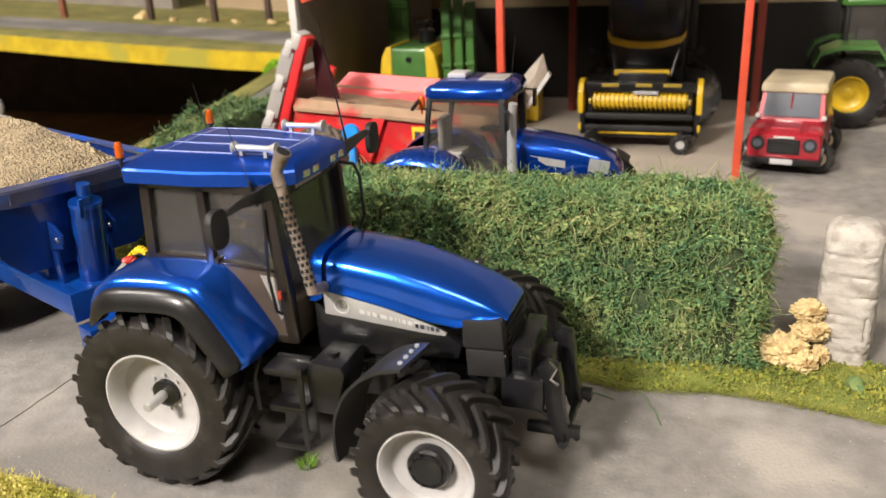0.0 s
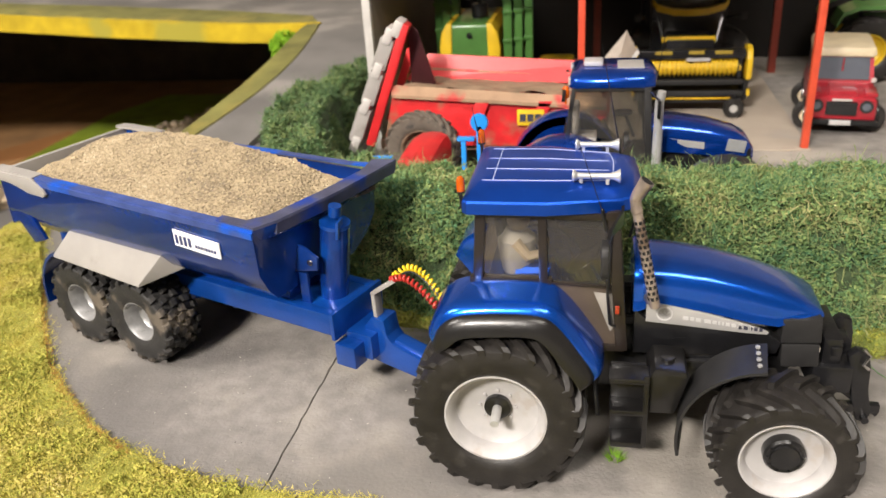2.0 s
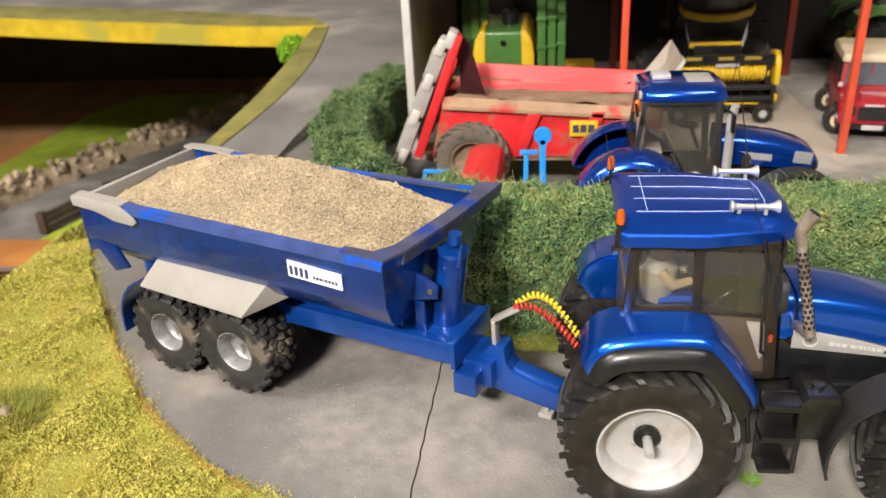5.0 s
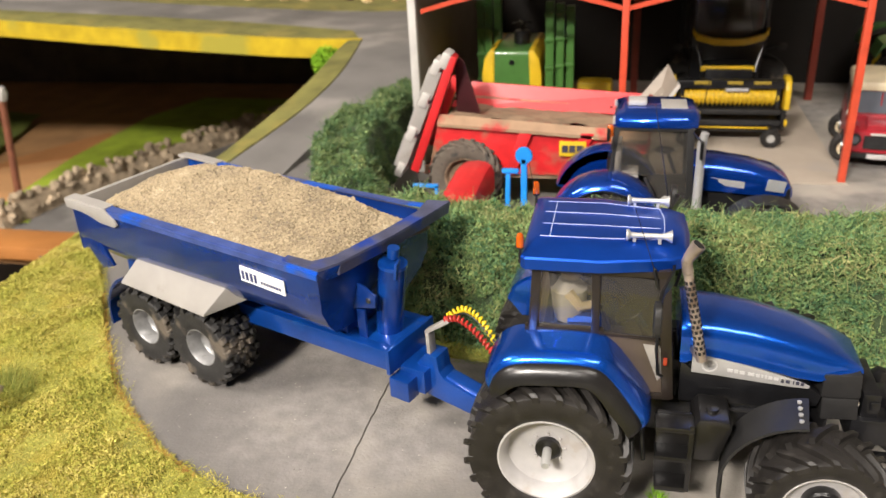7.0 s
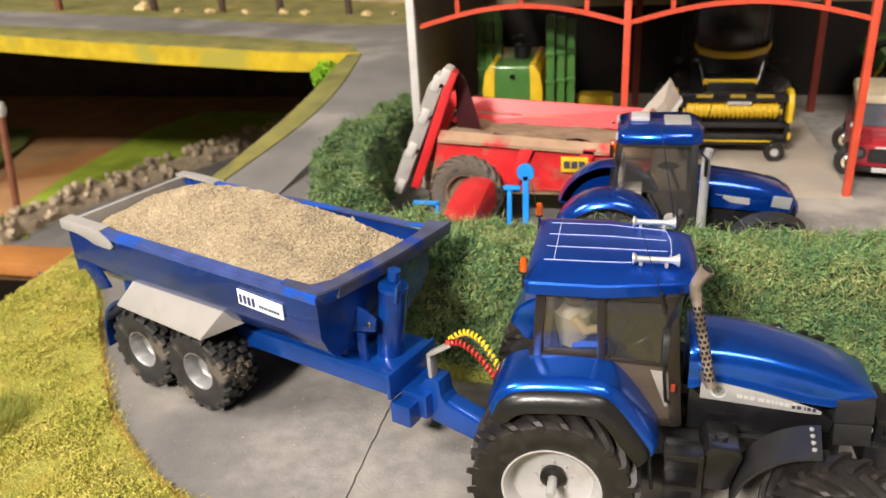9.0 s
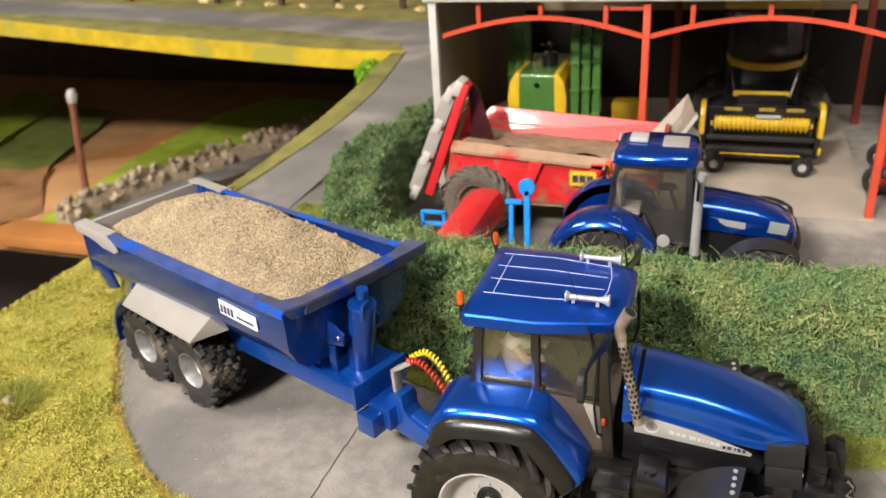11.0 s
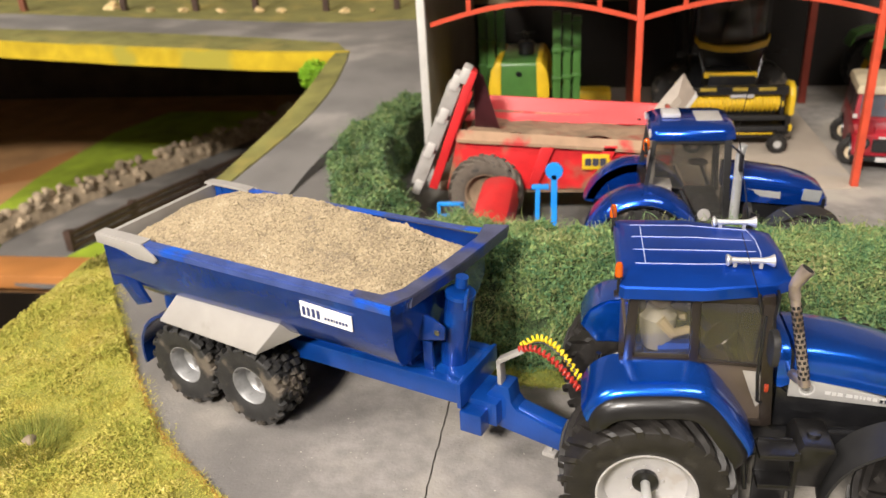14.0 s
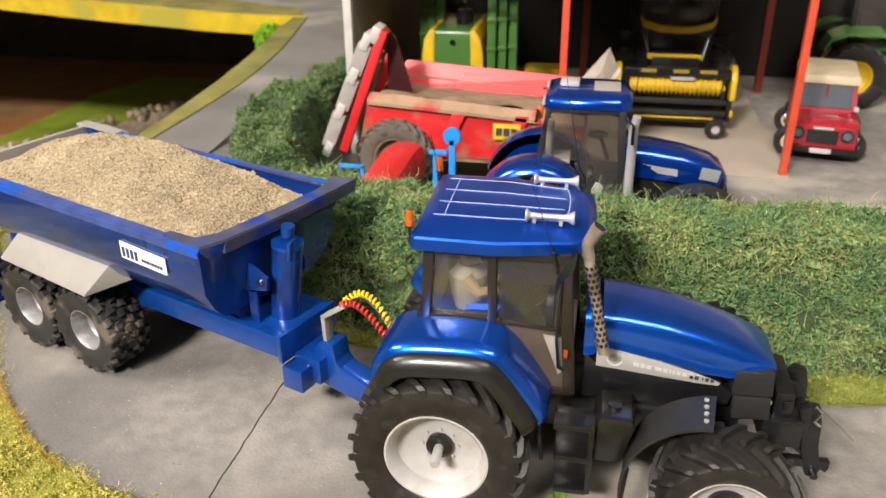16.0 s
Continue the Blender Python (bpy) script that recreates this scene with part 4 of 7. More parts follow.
def wheel(parent, at, R, W, rr, o, rim_mat, style="bar", count=20, hub="stub", tyre_mat=None, dish=0.14, hub_mat=None):
    """o: -1 or 1, the side that faces outwards along y."""
    b = B()
    prof = [(0.02, dish * W), (rr * 0.42, dish * W), (rr * 0.50, (dish + 0.01) * W), (rr * 0.74, (dish + 0.05) * W), (rr * 0.84, (dish + 0.10) * W), (rr * 0.90, 0.40 * W), (rr * 0.985, 0.455 * W), (rr * 1.03, 0.45 * W),
            (rr * 1.03, 0.41 * W), (rr * 0.95, 0.36 * W), (rr * 0.95, -0.40 * W), (rr * 0.8, -0.40 * W), (0.02, -0.38 * W)]
    lathe(b, [(r, o * w) for r, w in prof], 40)
    for k in range(8):
        a = 2 * math.pi * k / 8
        lathe(b, [(0.055, o * dish * W), (0.055, o * (dish * W + 0.07)), (0.02, o * (dish * W + 0.08))], 6, (rr * 0.36 * math.cos(a), 0, rr * 0.36 * math.sin(a)))
    w = part("wheel", b, rim_mat, parent)
    w.location = Vector(at) * CM
    b = B()
    tyre_mesh(b, R, W, rr, count, style)
    part("tyre", b, tyre_mat or RUBBER, w, angle=28)
    b = B()
    d = dish * W
    if hub == "stub":
        lathe(b, [(rr * 0.27, o * d), (rr * 0.27, o * (d + 0.16)), (rr * 0.2, o * (d + 0.2)), (0.02, o * (d + 0.2))], 20)
        part("hub", b, hub_mat or BLACK, w)
        b = B()
        lathe(b, [(0.15, o * d), (0.15, o * (d + 0.92)), (0.12, o * (d + 0.98)), (0.02, o * (d + 0.98))], 16)
        part("axle_stub", b, SILVER, w, "grey metal axle stub")
    elif hub == "cap":
        lathe(b, [(rr * 0.46, o * d), (rr * 0.46, o * (d + 0.30)), (rr * 0.41, o * (d + 0.38)), (rr * 0.33, o * (d + 0.36)), (rr * 0.31, o * (d + 0.42)), (0.02, o * (d + 0.42))], 28)
        for k in range(10):
            a = 2 * math.pi * k / 10
            lathe(b, [(0.035, o * (d + 0.37)), (0.035, o * (d + 0.43)), (0.01, o * (d + 0.44))], 6, (rr * 0.37 * math.cos(a), 0, rr * 0.37 * math.sin(a)))
        part("hub", b, hub_mat or BLACK, w, "black hub cap")
    else:
        lathe(b, [(rr * 0.34, o * d), (rr * 0.32, o * (d + 0.12)), (rr * 0.2, o * (d + 0.2)), (0.02, o * (d + 0.22))], 16)
        part("hub", b, hub_mat or SILVER, w)
    return w


def bar(bm, a, b, w, y0, y1, bev=0.03):
    """A flat bar in the x-z plane from a to b, w wide, between y0 and y1."""
    a, b = Vector(a), Vector(b)
    d = (b - a).normalized()
    s = Vector((-d.y, d.x)) * w / 2
    return prism(bm, [tuple(a - s), tuple(b - s), tuple(b + s), tuple(a + s)], "y", min(y0, y1), max(y0, y1), bev)


def pane(name, pts, material, parent, thick=Vector((0, 0.05, 0))):
    b = B()
    vs = [Vector(p) for p in pts]
    loft(b, [vs, [v + thick for v in vs]])
    ob = part(name, b, material, parent)
    ob.visible_shadow = False
    return ob


def mudguard(bm, cx, cz, r, a0, a1, y0, y1, t, n=14, r1=None):
    """A curved plate about an axle; r to r1 from one end to the other."""
    left, right, up = [], [], []
    for i in range(n + 1):
        a = radians(a0 + (a1 - a0) * i / n)
        q = r + ((r1 if r1 else r) - r) * i / n
        d = Vector((math.cos(a), 0, math.sin(a)))
        left.append(Vector((cx, y0, cz)) + d * q)
        right.append(Vector((cx, y1, cz)) + d * q)
        up.append(d * t)
    return strip(bm, left, right, up)


def bars_of_writing(parent, origin, ux, uz, nrm, widths, height, material, gap=0.06, name="lettering"):
    """Writing as plain bars along ux on a face whose outward direction is nrm."""
    b = B()
    ux, uz, nrm = Vector(ux).normalized(), Vector(uz).normalized(), Vector(nrm).normalized()
    x = 0.0
    for w in widths:
        o = Vector(origin) + ux * x + nrm * 0.012
        loft(b, [[o, o + ux * w, o + ux * w + uz * height, o + uz * height], [p + nrm * 0.012 for p in (o, o + ux * w, o + ux * w + uz * height, o + uz * height)]])
        x += w + gap
    return part(name, b, material, parent)


# ---- front tractor ----
def front_tractor():
    T = holder("tractor", "blue and black model tractor with white wheels on the road", "tractor", (-14.75, 20.2, 0))
    for o in (-1, 1):
        wheel(T, (0.0, o * 3.0, 2.76), 2.76, 2.4, 1.54, o, WHITE, "bar", 21, "stub")
        wheel(T, (8.36, o * 3.55, 2.14), 2.14, 1.85, 1.29, o, WHITE, "bar", 19, "cap")
    # chassis and engine
    b = B()
    box(b, (4.2, 0, 2.7), (9.6, 1.7, 1.5), 0.15)
    box(b, (0, 0, 2.9), (2.6, 2.2, 1.8), 0.25)
    box(b, (0, 0, 2.9), (0.9, 4.4, 0.9), 0.2)
    box(b, (8.35, 0, 2.0), (0.8, 4.6, 0.7), 0.2)
    box(b, (6.6, -0.9, 3.3), (2.4, 0.8, 0.9), 0.12)
    box(b, (6.0, -1.15, 2.9), (0.9, 0.5, 1.1), 0.1)
    tube(b, [(5.0, -1.2, 3.4), (6.2, -1.35, 3.5), (7.6, -1.3, 3.35)], 0.1, 8)
    tube(b, [(5.2, -1.25, 3.0), (7.9, -1.25, 3.0)], 0.07, 6)
    part("chassis", b, BLACK, T, "black engine and chassis")
    # bonnet
    sec = [(4.55, 6.62, 1.42, 5.62), (5.2, 6.60, 1.42, 5.50), (6.4, 6.42, 1.40, 5.26), (7.6, 6.12, 1.36, 4.95), (8.4, 5.85, 1.30, 4.82), (9.0, 5.58, 1.22, 5.08), (9.5, 5.30, 1.10, 5.10), (9.72, 5.12, 0.98, 5.05)]
    half = [(-1.05, 0.0), (-1.04, 0.06), (-1.0, 0.15), (-0.985, 0.28), (-0.975, 0.46), (-0.955, 0.62), (-0.91, 0.77), (-0.83, 0.88), (-0.68, 0.955), (-0.4, 0.99)]
    prof = half + [(0, 1.0)] + [(-u, v) for u, v in half[::-1]]
    b = B()
    loft(b, [[(x, u * hw, zl + v * (zt - zl)) for u, v in prof] for x, zt, hw, zl in sec])
    part("bonnet", b, BLUE, T, "glossy metallic blue bonnet", angle=50)
    b = B()
    loft(b, [[(x, u * hw, zl + v * (zt - zl)) for u, v in prof] for x, zt, hw, zl in ((4.05, 6.72, 1.5, 5.3), (4.2, 6.76, 1.52, 5.3), (4.42, 6.70, 1.5, 5.4))])
    part("cowl", b, BLUE, T, angle=50)
    # near-black box fills the slot, painting its deep shade
    b = B()
    box(b, (4.5, 0, 5.6), (0.5, 2.5, 1.5), 0.05)
    part("cowl_gap", b, HOLE, T)
    # side panels: silver wedge on black
    for o in (-1, 1):
        b = B()
        top = [(4.45, 5.62), (5.3, 5.46), (6.3, 5.25), (7.2, 5.0), (7.9, 4.78), (8.1, 4.68)]
        low = [(8.05, 4.6), (7.4, 4.63), (6.4, 4.72), (5.4, 4.82), (4.45, 4.90)]
        prism(b, top + low, "y", o * 1.42, o * 1.49, 0.01)
        panel = part("side_decal", b, DECAL, T, "tapering silver side stripe")
        bars_of_writing(panel, (5.55 if o < 0 else 6.9, o * 1.49, 5.03), (o * -1, 0, 0.13 * o), (0, 0, 1), (0, o, 0), [0.17, 0.12, 0.15, 0, 0.2, 0.12, 0.06, 0.06, 0.12, 0.14, 0.14], 0.12, PALE_INK, 0.05)
        bars_of_writing(panel, (7.2 if o < 0 else 7.8, o * 1.49, 4.78), (o * -1, 0, 0.1 * o), (0, 0, 1), (0, o, 0), [0.10, 0.12, 0, 0.04, 0.10, 0.10], 0.12, INK, 0.05)
        b = B()
        ring_solid(b, [(0.2, o * 1.485), (0.2, o * 1.51), (0.25, o * 1.51), (0.25, o * 1.485)], 24)
        for a in (40, 90, 140):
            ca, sa = math.cos(radians(a)), math.sin(radians(a))
            loft(b, [[(0.03 * ca, o * w, 0.03 * sa - 0.06), (0.09 * ca - 0.035 * sa, o * w, 0.09 * sa + 0.035 * ca - 0.06), (0.19 * ca, o * w, 0.19 * sa - 0.06), (0.09 * ca + 0.035 * sa, o * w, 0.09 * sa - 0.035 * ca - 0.06)] for w in (1.485, 1.51)])
        bmesh.ops.translate(b, vec=(5.0, 0, 5.2), verts=b.verts)
        part("emblem", b, PALE_INK, T, "round pale emblem")
        b = B()
        prism(b, [(4.1, 5.3), (4.45, 4.97), (6.4, 4.75), (8.1, 4.62), (8.5, 4.3), (8.4, 3.9), (6.2, 3.75), (4.1, 3.7)], "y", o * 1.0, o * 1.44, 0.05)
        box(b, (5.5, o * 1.45, 4.32), (0.35, 0.03, 0.05))
        part("side_panel", b, BLACK, T, "black lower side panel")
    b = B()
    prism(b, [(8.5, 5.06), (9.62, 5.14), (9.68, 4.27), (8.5, 4.22)], "y", -1.34, 1.34, 0.06)
    prism(b, [(8.55, 4.18), (9.66, 4.22), (9.72, 3.4), (8.6, 3.33)], "y", -1.3, 1.3, 0.07)
    for k in range(6):
        box(b, (9.7, 0, 3.6 + 0.25 * k), (0.06, 1.9, 0.08))
    part("grille", b, SATIN, T, "black nose grille")
    for o in (-1, 1):
        b = B()
        box(b, (9.55, o * 1.24, 4.02), (0.3, 0.08, 0.18), 0.03)
        part("headlight", b, CHROME, T, "small clear lamp")
    # roof
    plan = [(-1.0, -2.35), (-0.85, -2.5), (1.4, -2.52), (3.55, -1.98), (4.05, -1.6), (4.15, 0), (4.05, 1.6), (3.55, 1.98), (1.4, 2.52), (-0.85, 2.5), (-1.0, 2.35)]
    cx = 1.4
    b = B()
    lv = [(8.80, 0.97, 0.97), (8.84, 1.0, 1.0), (9.18, 1.0, 1.0), (9.24, 0.99, 0.98), (9.40, 0.93, 0.80), (9.49, 0.87, 0.64), (9.53, 0.80, 0.50)]
    loft(b, [[(cx + (x - cx) * sx, y * sy, z - (0.03 if x > 1.5 else 0) - (0.03 if x > 3.0 else 0)) for x, y in plan] for z, sx, sy in lv])
    roof = part("roof", b, ROOF_BLUE, T, "blue cab roof, its dimness put in the paint, with thin white seams", angle=28)
    b = B()
    for y in (-1.45, -0.5, 0.45, 1.4):
        d = 0.012 if abs(y) > 1 else 0.0
        rows = [(-0.5, y, 9.52 - d), (1.4, y, 9.52 - d), (3.2, y * 0.86, 9.462 - d * 0.6)]
        strip(b, [(x, v - 0.013, z) for x, v, z in rows], [(x, v + 0.013, z) for x, v, z in rows], Vector((0, 0, 0.022)))
    strip(b, [(-0.2, -1.45, 9.503), (-0.2, -0.5, 9.523), (-0.2, 0.45, 9.523), (-0.2, 1.4, 9.506)], [(-0.175, -1.45, 9.503), (-0.175, -0.5, 9.523), (-0.175, 0.45, 9.523), (-0.175, 1.4, 9.506)], Vector((0, 0, 0.022)))
    strip(b, [(3.2, -1.25, 9.44), (3.32, -0.5, 9.46), (3.32, 0.45, 9.46), (3.2, 1.2, 9.44)], [(3.225, -1.25, 9.44), (3.345, -0.5, 9.46), (3.345, 0.45, 9.46), (3.225, 1.2, 9.44)], Vector((0, 0, 0.022)))
    part("seam", b, SEAM, roof, "thin white seam lines")
    for y in (-1.48, 1.35):
        b = B()
        lathe(b, [(0.17, 2.15), (0.19, 2.2), (0.1, 2.3), (0.085, 2.5), (0.085, 3.2), (0.12, 3.35), (0.2, 3.5), (0.19, 3.52), (0.02, 3.46)], 16, (0, y, 9.69), "x")
        box(b, (2.4, y, 9.56), (0.1, 0.1, 0.16))
        box(b, (3.15, y, 9.53), (0.1, 0.1, 0.18))
        part("air_horn", b, SILVER, T, "silver air horn")
    for y in (-2.28, 2.15):
        b = B()
        lathe(b, [(0.05, 8.95), (0.05, 9.42), (0.13, 9.44), (0.13, 9.5), (0.02, 9.5)], 10, (-1.02, y, 0), "z")
        box(b, (-0.98, y, 9.0), (0.18, 0.12, 0.1))
        bea = part("beacon", b, BLACK, T)
        b = B()
        lathe(b, [(0.12, 9.5), (0.125, 9.6), (0.115, 9.84), (0.075, 9.93), (0.02, 9.95)], 14, (-1.02, y, 0), "z")
        part("lens", b, AMBER, bea, "amber lens")
    # cab frame
    for o in (-1, 1):
        y0, y1 = o * 1.92, o * 2.15
        b = B()
        for k, (p, q, wide) in enumerate((((-0.66, 6.3), (-0.5, 8.9), 0.30), ((1.35, 6.3), (1.3, 8.9), 0.26), ((-0.9, 6.5), (1.6, 6.5), 0.24), ((-0.6, 8.72), (3.4, 8.68), 0.22), ((3.72, 4.2), (3.35, 8.85), 0.36),
                                          ((1.45, 6.6), (2.45, 4.25), 0.16), ((2.35, 4.28), (3.8, 4.28), 0.24))):
            bar(b, p, q, wide, y0 - o * 0.006 * k, y1 + o * 0.006 * (6 - k))
        bar(b, (1.4, 6.48), (3.55, 6.35), 0.07, o * 2.0, o * 2.12, 0.01)
        part("cab_frame", b, CAB, T, "brown-black cab pillars")
        yg = o * 2.03
        pane("window", [(-0.45, yg, 6.6), (1.2, yg, 6.6), (1.18, yg, 8.65), (-0.4, yg, 8.65)], GLASS, T)
        pane("door_glass", [(1.5, yg, 6.5), (3.5, yg, 6.4), (3.3, yg, 8.62), (1.42, yg, 8.62)], SMOKED, T)
        b = B()
        prism(b, [(1.5, 6.46), (2.5, 4.3), (3.68, 4.3), (3.52, 6.36)], "y", o * 1.98, o * 2.08, 0.01)
        dp = part("door_panel", b, PANEL, T, "brown lower door panel")
        b = B()
        prism(b, [(2.85, 6.2), (3.42, 6.15), (3.48, 5.0), (3.36, 4.85)], "y", o * 2.075, o * 2.1, 0.005)
        part("door_glass", b, PALE_PANE, dp, "pale glazed triangle")
        b = B()
        tube(b, [(3.3, o * 2.2, 8.2), (3.25, o * 2.3, 6.2), (3.35, o * 2.25, 5.2), (3.5, o * 2.2, 5.1)], 0.05, 6)
        part("grab_rail", b, BLACK, T)
        # mirror on a tapering arm from the roof's front corner
        b = B()
        hx, hz = (3.12, 8.3) if o < 0 else (3.82, 8.7)
        strip(b, [(3.6, o * 1.3, 9.0), (3.55, o * 2.3, 8.95), (hx + 0.12, o * 3.2, hz + 0.48), (hx + 0.02, o * 3.75, hz + 0.32)], [(3.6, o * 1.3, 8.45), (3.55, o * 2.3, 8.5), (hx + 0.12, o * 3.2, hz + 0.26), (hx + 0.02, o * 3.75, hz + 0.2)], Vector((0.08, 0, 0)))
        arm = part("mirror_arm", b, BLACK, T)
        b = B()
        n = 16
        rim = [(o * 4.1 + 0.40 * math.copysign(abs(math.cos(2 * math.pi * k / n)) ** 0.7, math.cos(2 * math.pi * k / n)), hz + 0.52 * math.copysign(abs(math.sin(2 * math.pi * k / n)) ** 0.7, math.sin(2 * math.pi * k / n))) for k in range(n)]
        prism(b, rim, "x", hx - 0.1, hx + 0.1, 0.05)
        part("mirror", b, SATIN, arm, "black oval mirror head")
        # rear wing, blue over a black mudguard
        b = B()
        pts = [(-2.05, 5.4), (-1.75, 6.0), (-1.1, 6.4), (0.2, 6.54), (1.4, 6.5), (2.0, 6.15), (2.72, 5.2), (3.2, 4.38), (3.0, 4.05)]
        inner = smooth_line(pts, 4)
        rings = []
        for x, z in inner:
            dx, dz = (x - 0.0), (z - 2.95)
            ll = math.hypot(dx, dz)
            nx, nz = dx / ll, dz / ll
            rings.append([(x, o * 1.75, z), (x, o * 3.2, z), (x - nx * 0.05, o * 3.42, z - nz * 0.05), (x - nx * 0.12, o * 3.58, z - nz * 0.12), (x - nx * 0.23, o * 3.67, z - nz * 0.23), (x - nx * 0.32, o * 3.70, z - nz * 0.32), (x - nx * 0.34, o * 3.5, z - nz * 0.34), (x - nx * 0.3, o * 1.75, z - nz * 0.3)])
        loft(b, rings)
        prism(b, [(-1.95, 5.3), (-1.7, 5.95), (-1.1, 6.33), (0.2, 6.46), (1.4, 6.42), (1.9, 6.1), (2.2, 4.7), (-1.5, 4.7)], "y", min(o * 1.72, o * 1.9), max(o * 1.72, o * 1.9), 0.03)
        part("wing", b, BLUE, T, "glossy metallic blue rear wing", angle=50)
        b = B()
        rings = []
        for x, z in inner:
            ll = math.hypot(x, z - 2.95)
            nx, nz = x / ll, (z - 2.95) / ll
            ring = []
            for dn, y in ((0.27, 3.55), (0.30, 3.72), (0.36, 3.84), (0.50, 3.95), (0.70, 4.02), (0.88, 4.04), (0.90, 3.98), (0.60, 3.3)):
                qx, qz = x - nx * dn, z - nz * dn
                d = math.hypot(qx, qz - 2.74)
                k = max(1.0, 2.80 / d)
                ring.append((qx * k, o * y, 2.74 + (qz - 2.74) * k))
            rings.append(ring)
        loft(b, rings)
        part("mudguard", b, GLOSS, T, "glossy black mudguard extension", angle=50)
        # front mudguard
        b = B()
        mudguard(b, 8.35, 2.12, 2.62, 100, 195, o * 2.35, o * 3.95, 0.09, 14, 2.75)
        box(b, (7.2, o * 1.9, 3.6), (0.25, 1.2, 0.25), 0.05)
        turned = pose(8.35, o * 2.5, 0, 0, 0, o * 9) @ pose(-8.35, -o * 2.5, 0)
        bmesh.ops.transform(b, matrix=turned, verts=b.verts)
        mg = part("front_mudguard", b, SATIN, T, "matt black front mudguard")
        b = B()
        for k in range(4):
            lathe(b, [(0.07, 0.0), (0.07, 0.06), (0.02, 0.08)], 8, (7.62 + 0.02 * k, o * (2.6 + 0.33 * k), 4.74), "z")
        bmesh.ops.transform(b, matrix=turned, verts=b.verts)
        part("rivet", b, SILVER, mg, "row of grey rivets")
        # steps and tank
        b = B()
        for z, w in ((1.55, 1.0), (2.75, 1.1), (3.9, 1.2)):
            step = B()
            box(step, (3.95, o * 2.95, z), (w, 0.85, 0.2), 0.06)
            part("step", step, GLOSS, T)
        box(b, (3.95, o * 2.62, 2.75), (1.05, 0.12, 2.7), 0.04)
        for x in (4.46,):
            bar(b, (x, 1.5), (x, 4.1), 0.16, o * 3.28, o * 3.36, 0.02)
        box(b, (3.95, o * 2.55, 3.3), (0.85, 0.1, 0.9), 0.03)
        part("step_plate", b, GLOSS, T, "black plate behind the cab steps")
        b = B()
        prism(b, [(4.55, 2.6), (5.35, 2.6), (5.7, 3.9), (5.6, 4.15), (4.7, 4.2), (4.5, 3.9)], "y", o * 1.6, o * 3.1, 0.12)
        lathe(b, [(0.2, 4.15), (0.2, 4.3), (0.02, 4.32)], 12, (5.1, o * 2.5, 0), "z")
        part("tank", b, GLOSS, T, "black fuel tank")
        b = B()
        tube(b, [(3.1, o * 2.9, 4.3), (2.95, o * 3.2, 3.6), (3.05, o * 3.3, 2.6)], 0.07, 6)
        part("handrail", b, BLACK, T)
        b = B()
        box(b, (3.55, o * 2.33, 5.75), (0.13, 0.1, 0.26), 0.03)
        part("indicator", b, RED_LENS, T, "orange-red side lamp")
    # windscreen, rear window, visor with writing
    pane("windscreen", [(3.5, -1.8, 5.0), (3.5, 1.8, 5.0), (3.3, 1.8, 8.65), (3.3, -1.8, 8.65)], GLASS, T, Vector((0.05, 0, 0)))
    pane("rear_window", [(-0.62, -1.8, 6.5), (-0.62, 1.8, 6.5), (-0.5, 1.8, 8.65), (-0.5, -1.8, 8.65)], GLASS, T, Vector((0.05, 0, 0)))
    b = B()
    box(b, (3.46, 0, 8.55), (0.12, 3.8, 0.5), 0.03, (0, -3, 0))
    vis = part("visor", b, SATIN, T, "black windscreen band")
    bars_of_writing(vis, (3.54, -0.8, 8.4), (0, 1, 0), (0, 0, 1), (1, 0, 0), [0.16, 0.2, 0.16, 0.16, 0.2, 0.2, 0.2], 0.22, CREAM, 0.05)
    for y in (-1.1, -0.55, 0.55, 1.1):
        b = B()
        box(b, (4.1, y, 8.95), (0.1, 0.36, 0.2), 0.04)
        part("work_light", b, CHROME, T, "pale work light")
    b = B()
    tube(b, [(3.6, 1.9, 8.45), (3.95, 2.25, 8.3), (4.1, 2.3, 7.9), (4.15, 2.3, 6.6), (4.0, 2.1, 6.1)], 0.055, 8)
    part("windscreen_rail", b, BLACK, T)
    b = B()
    box(b, (3.62, 0, 4.7), (0.3, 3.6, 1.2), 0.08)
    box(b, (1.6, 0, 4.35), (4.2, 3.6, 0.3), 0.05)
    box(b, (-0.5, 0, 5.4), (0.35, 3.6, 2.4), 0.05)
    part("cab_floor", b, PANEL, T)
    b = B()
    box(b, (0.75, 0, 5.65), (1.5, 1.5, 0.5), 0.15)
    box(b, (0.75, 0, 5.0), (0.8, 0.8, 0.9), 0.1)
    box(b, (-0.05, 0, 6.9), (0.3, 1.3, 2.0), 0.15, (0, -8, 0))
    part("seat", b, SATIN, T, "dark seat")
    b = B()
    lathe(b, [(0.62, 0.0), (0.66, 0.04), (0.62, 0.09), (0.56, 0.04)], 20, (0, 0, 0), "z")
    bmesh.ops.transform(b, matrix=pose(2.5, 0, 6.2, 0, -35, 0), verts=b.verts)
    tube(b, [(2.5, 0, 6.2), (3.1, 0, 5.0)], 0.1, 8)
    part("steering_wheel", b, BLACK, T)
    # exhaust
    b = B()
    tube(b, [(4.63, -2.38, 5.95), (4.6, -2.38, 6.1), (3.96, -2.33, 9.1)], [0.17, 0.16, 0.145], 16)
    tube(b, [(4.5, -1.5, 5.75), (4.6, -2.3, 6.0)], 0.16, 12)
    ex = part("exhaust", b, SHIELD, T, "tarnished silver exhaust with a perforated shield")
    b = B()
    axis = Vector((3.96, -2.33, 9.1)) - Vector((4.6, -2.38, 6.1))
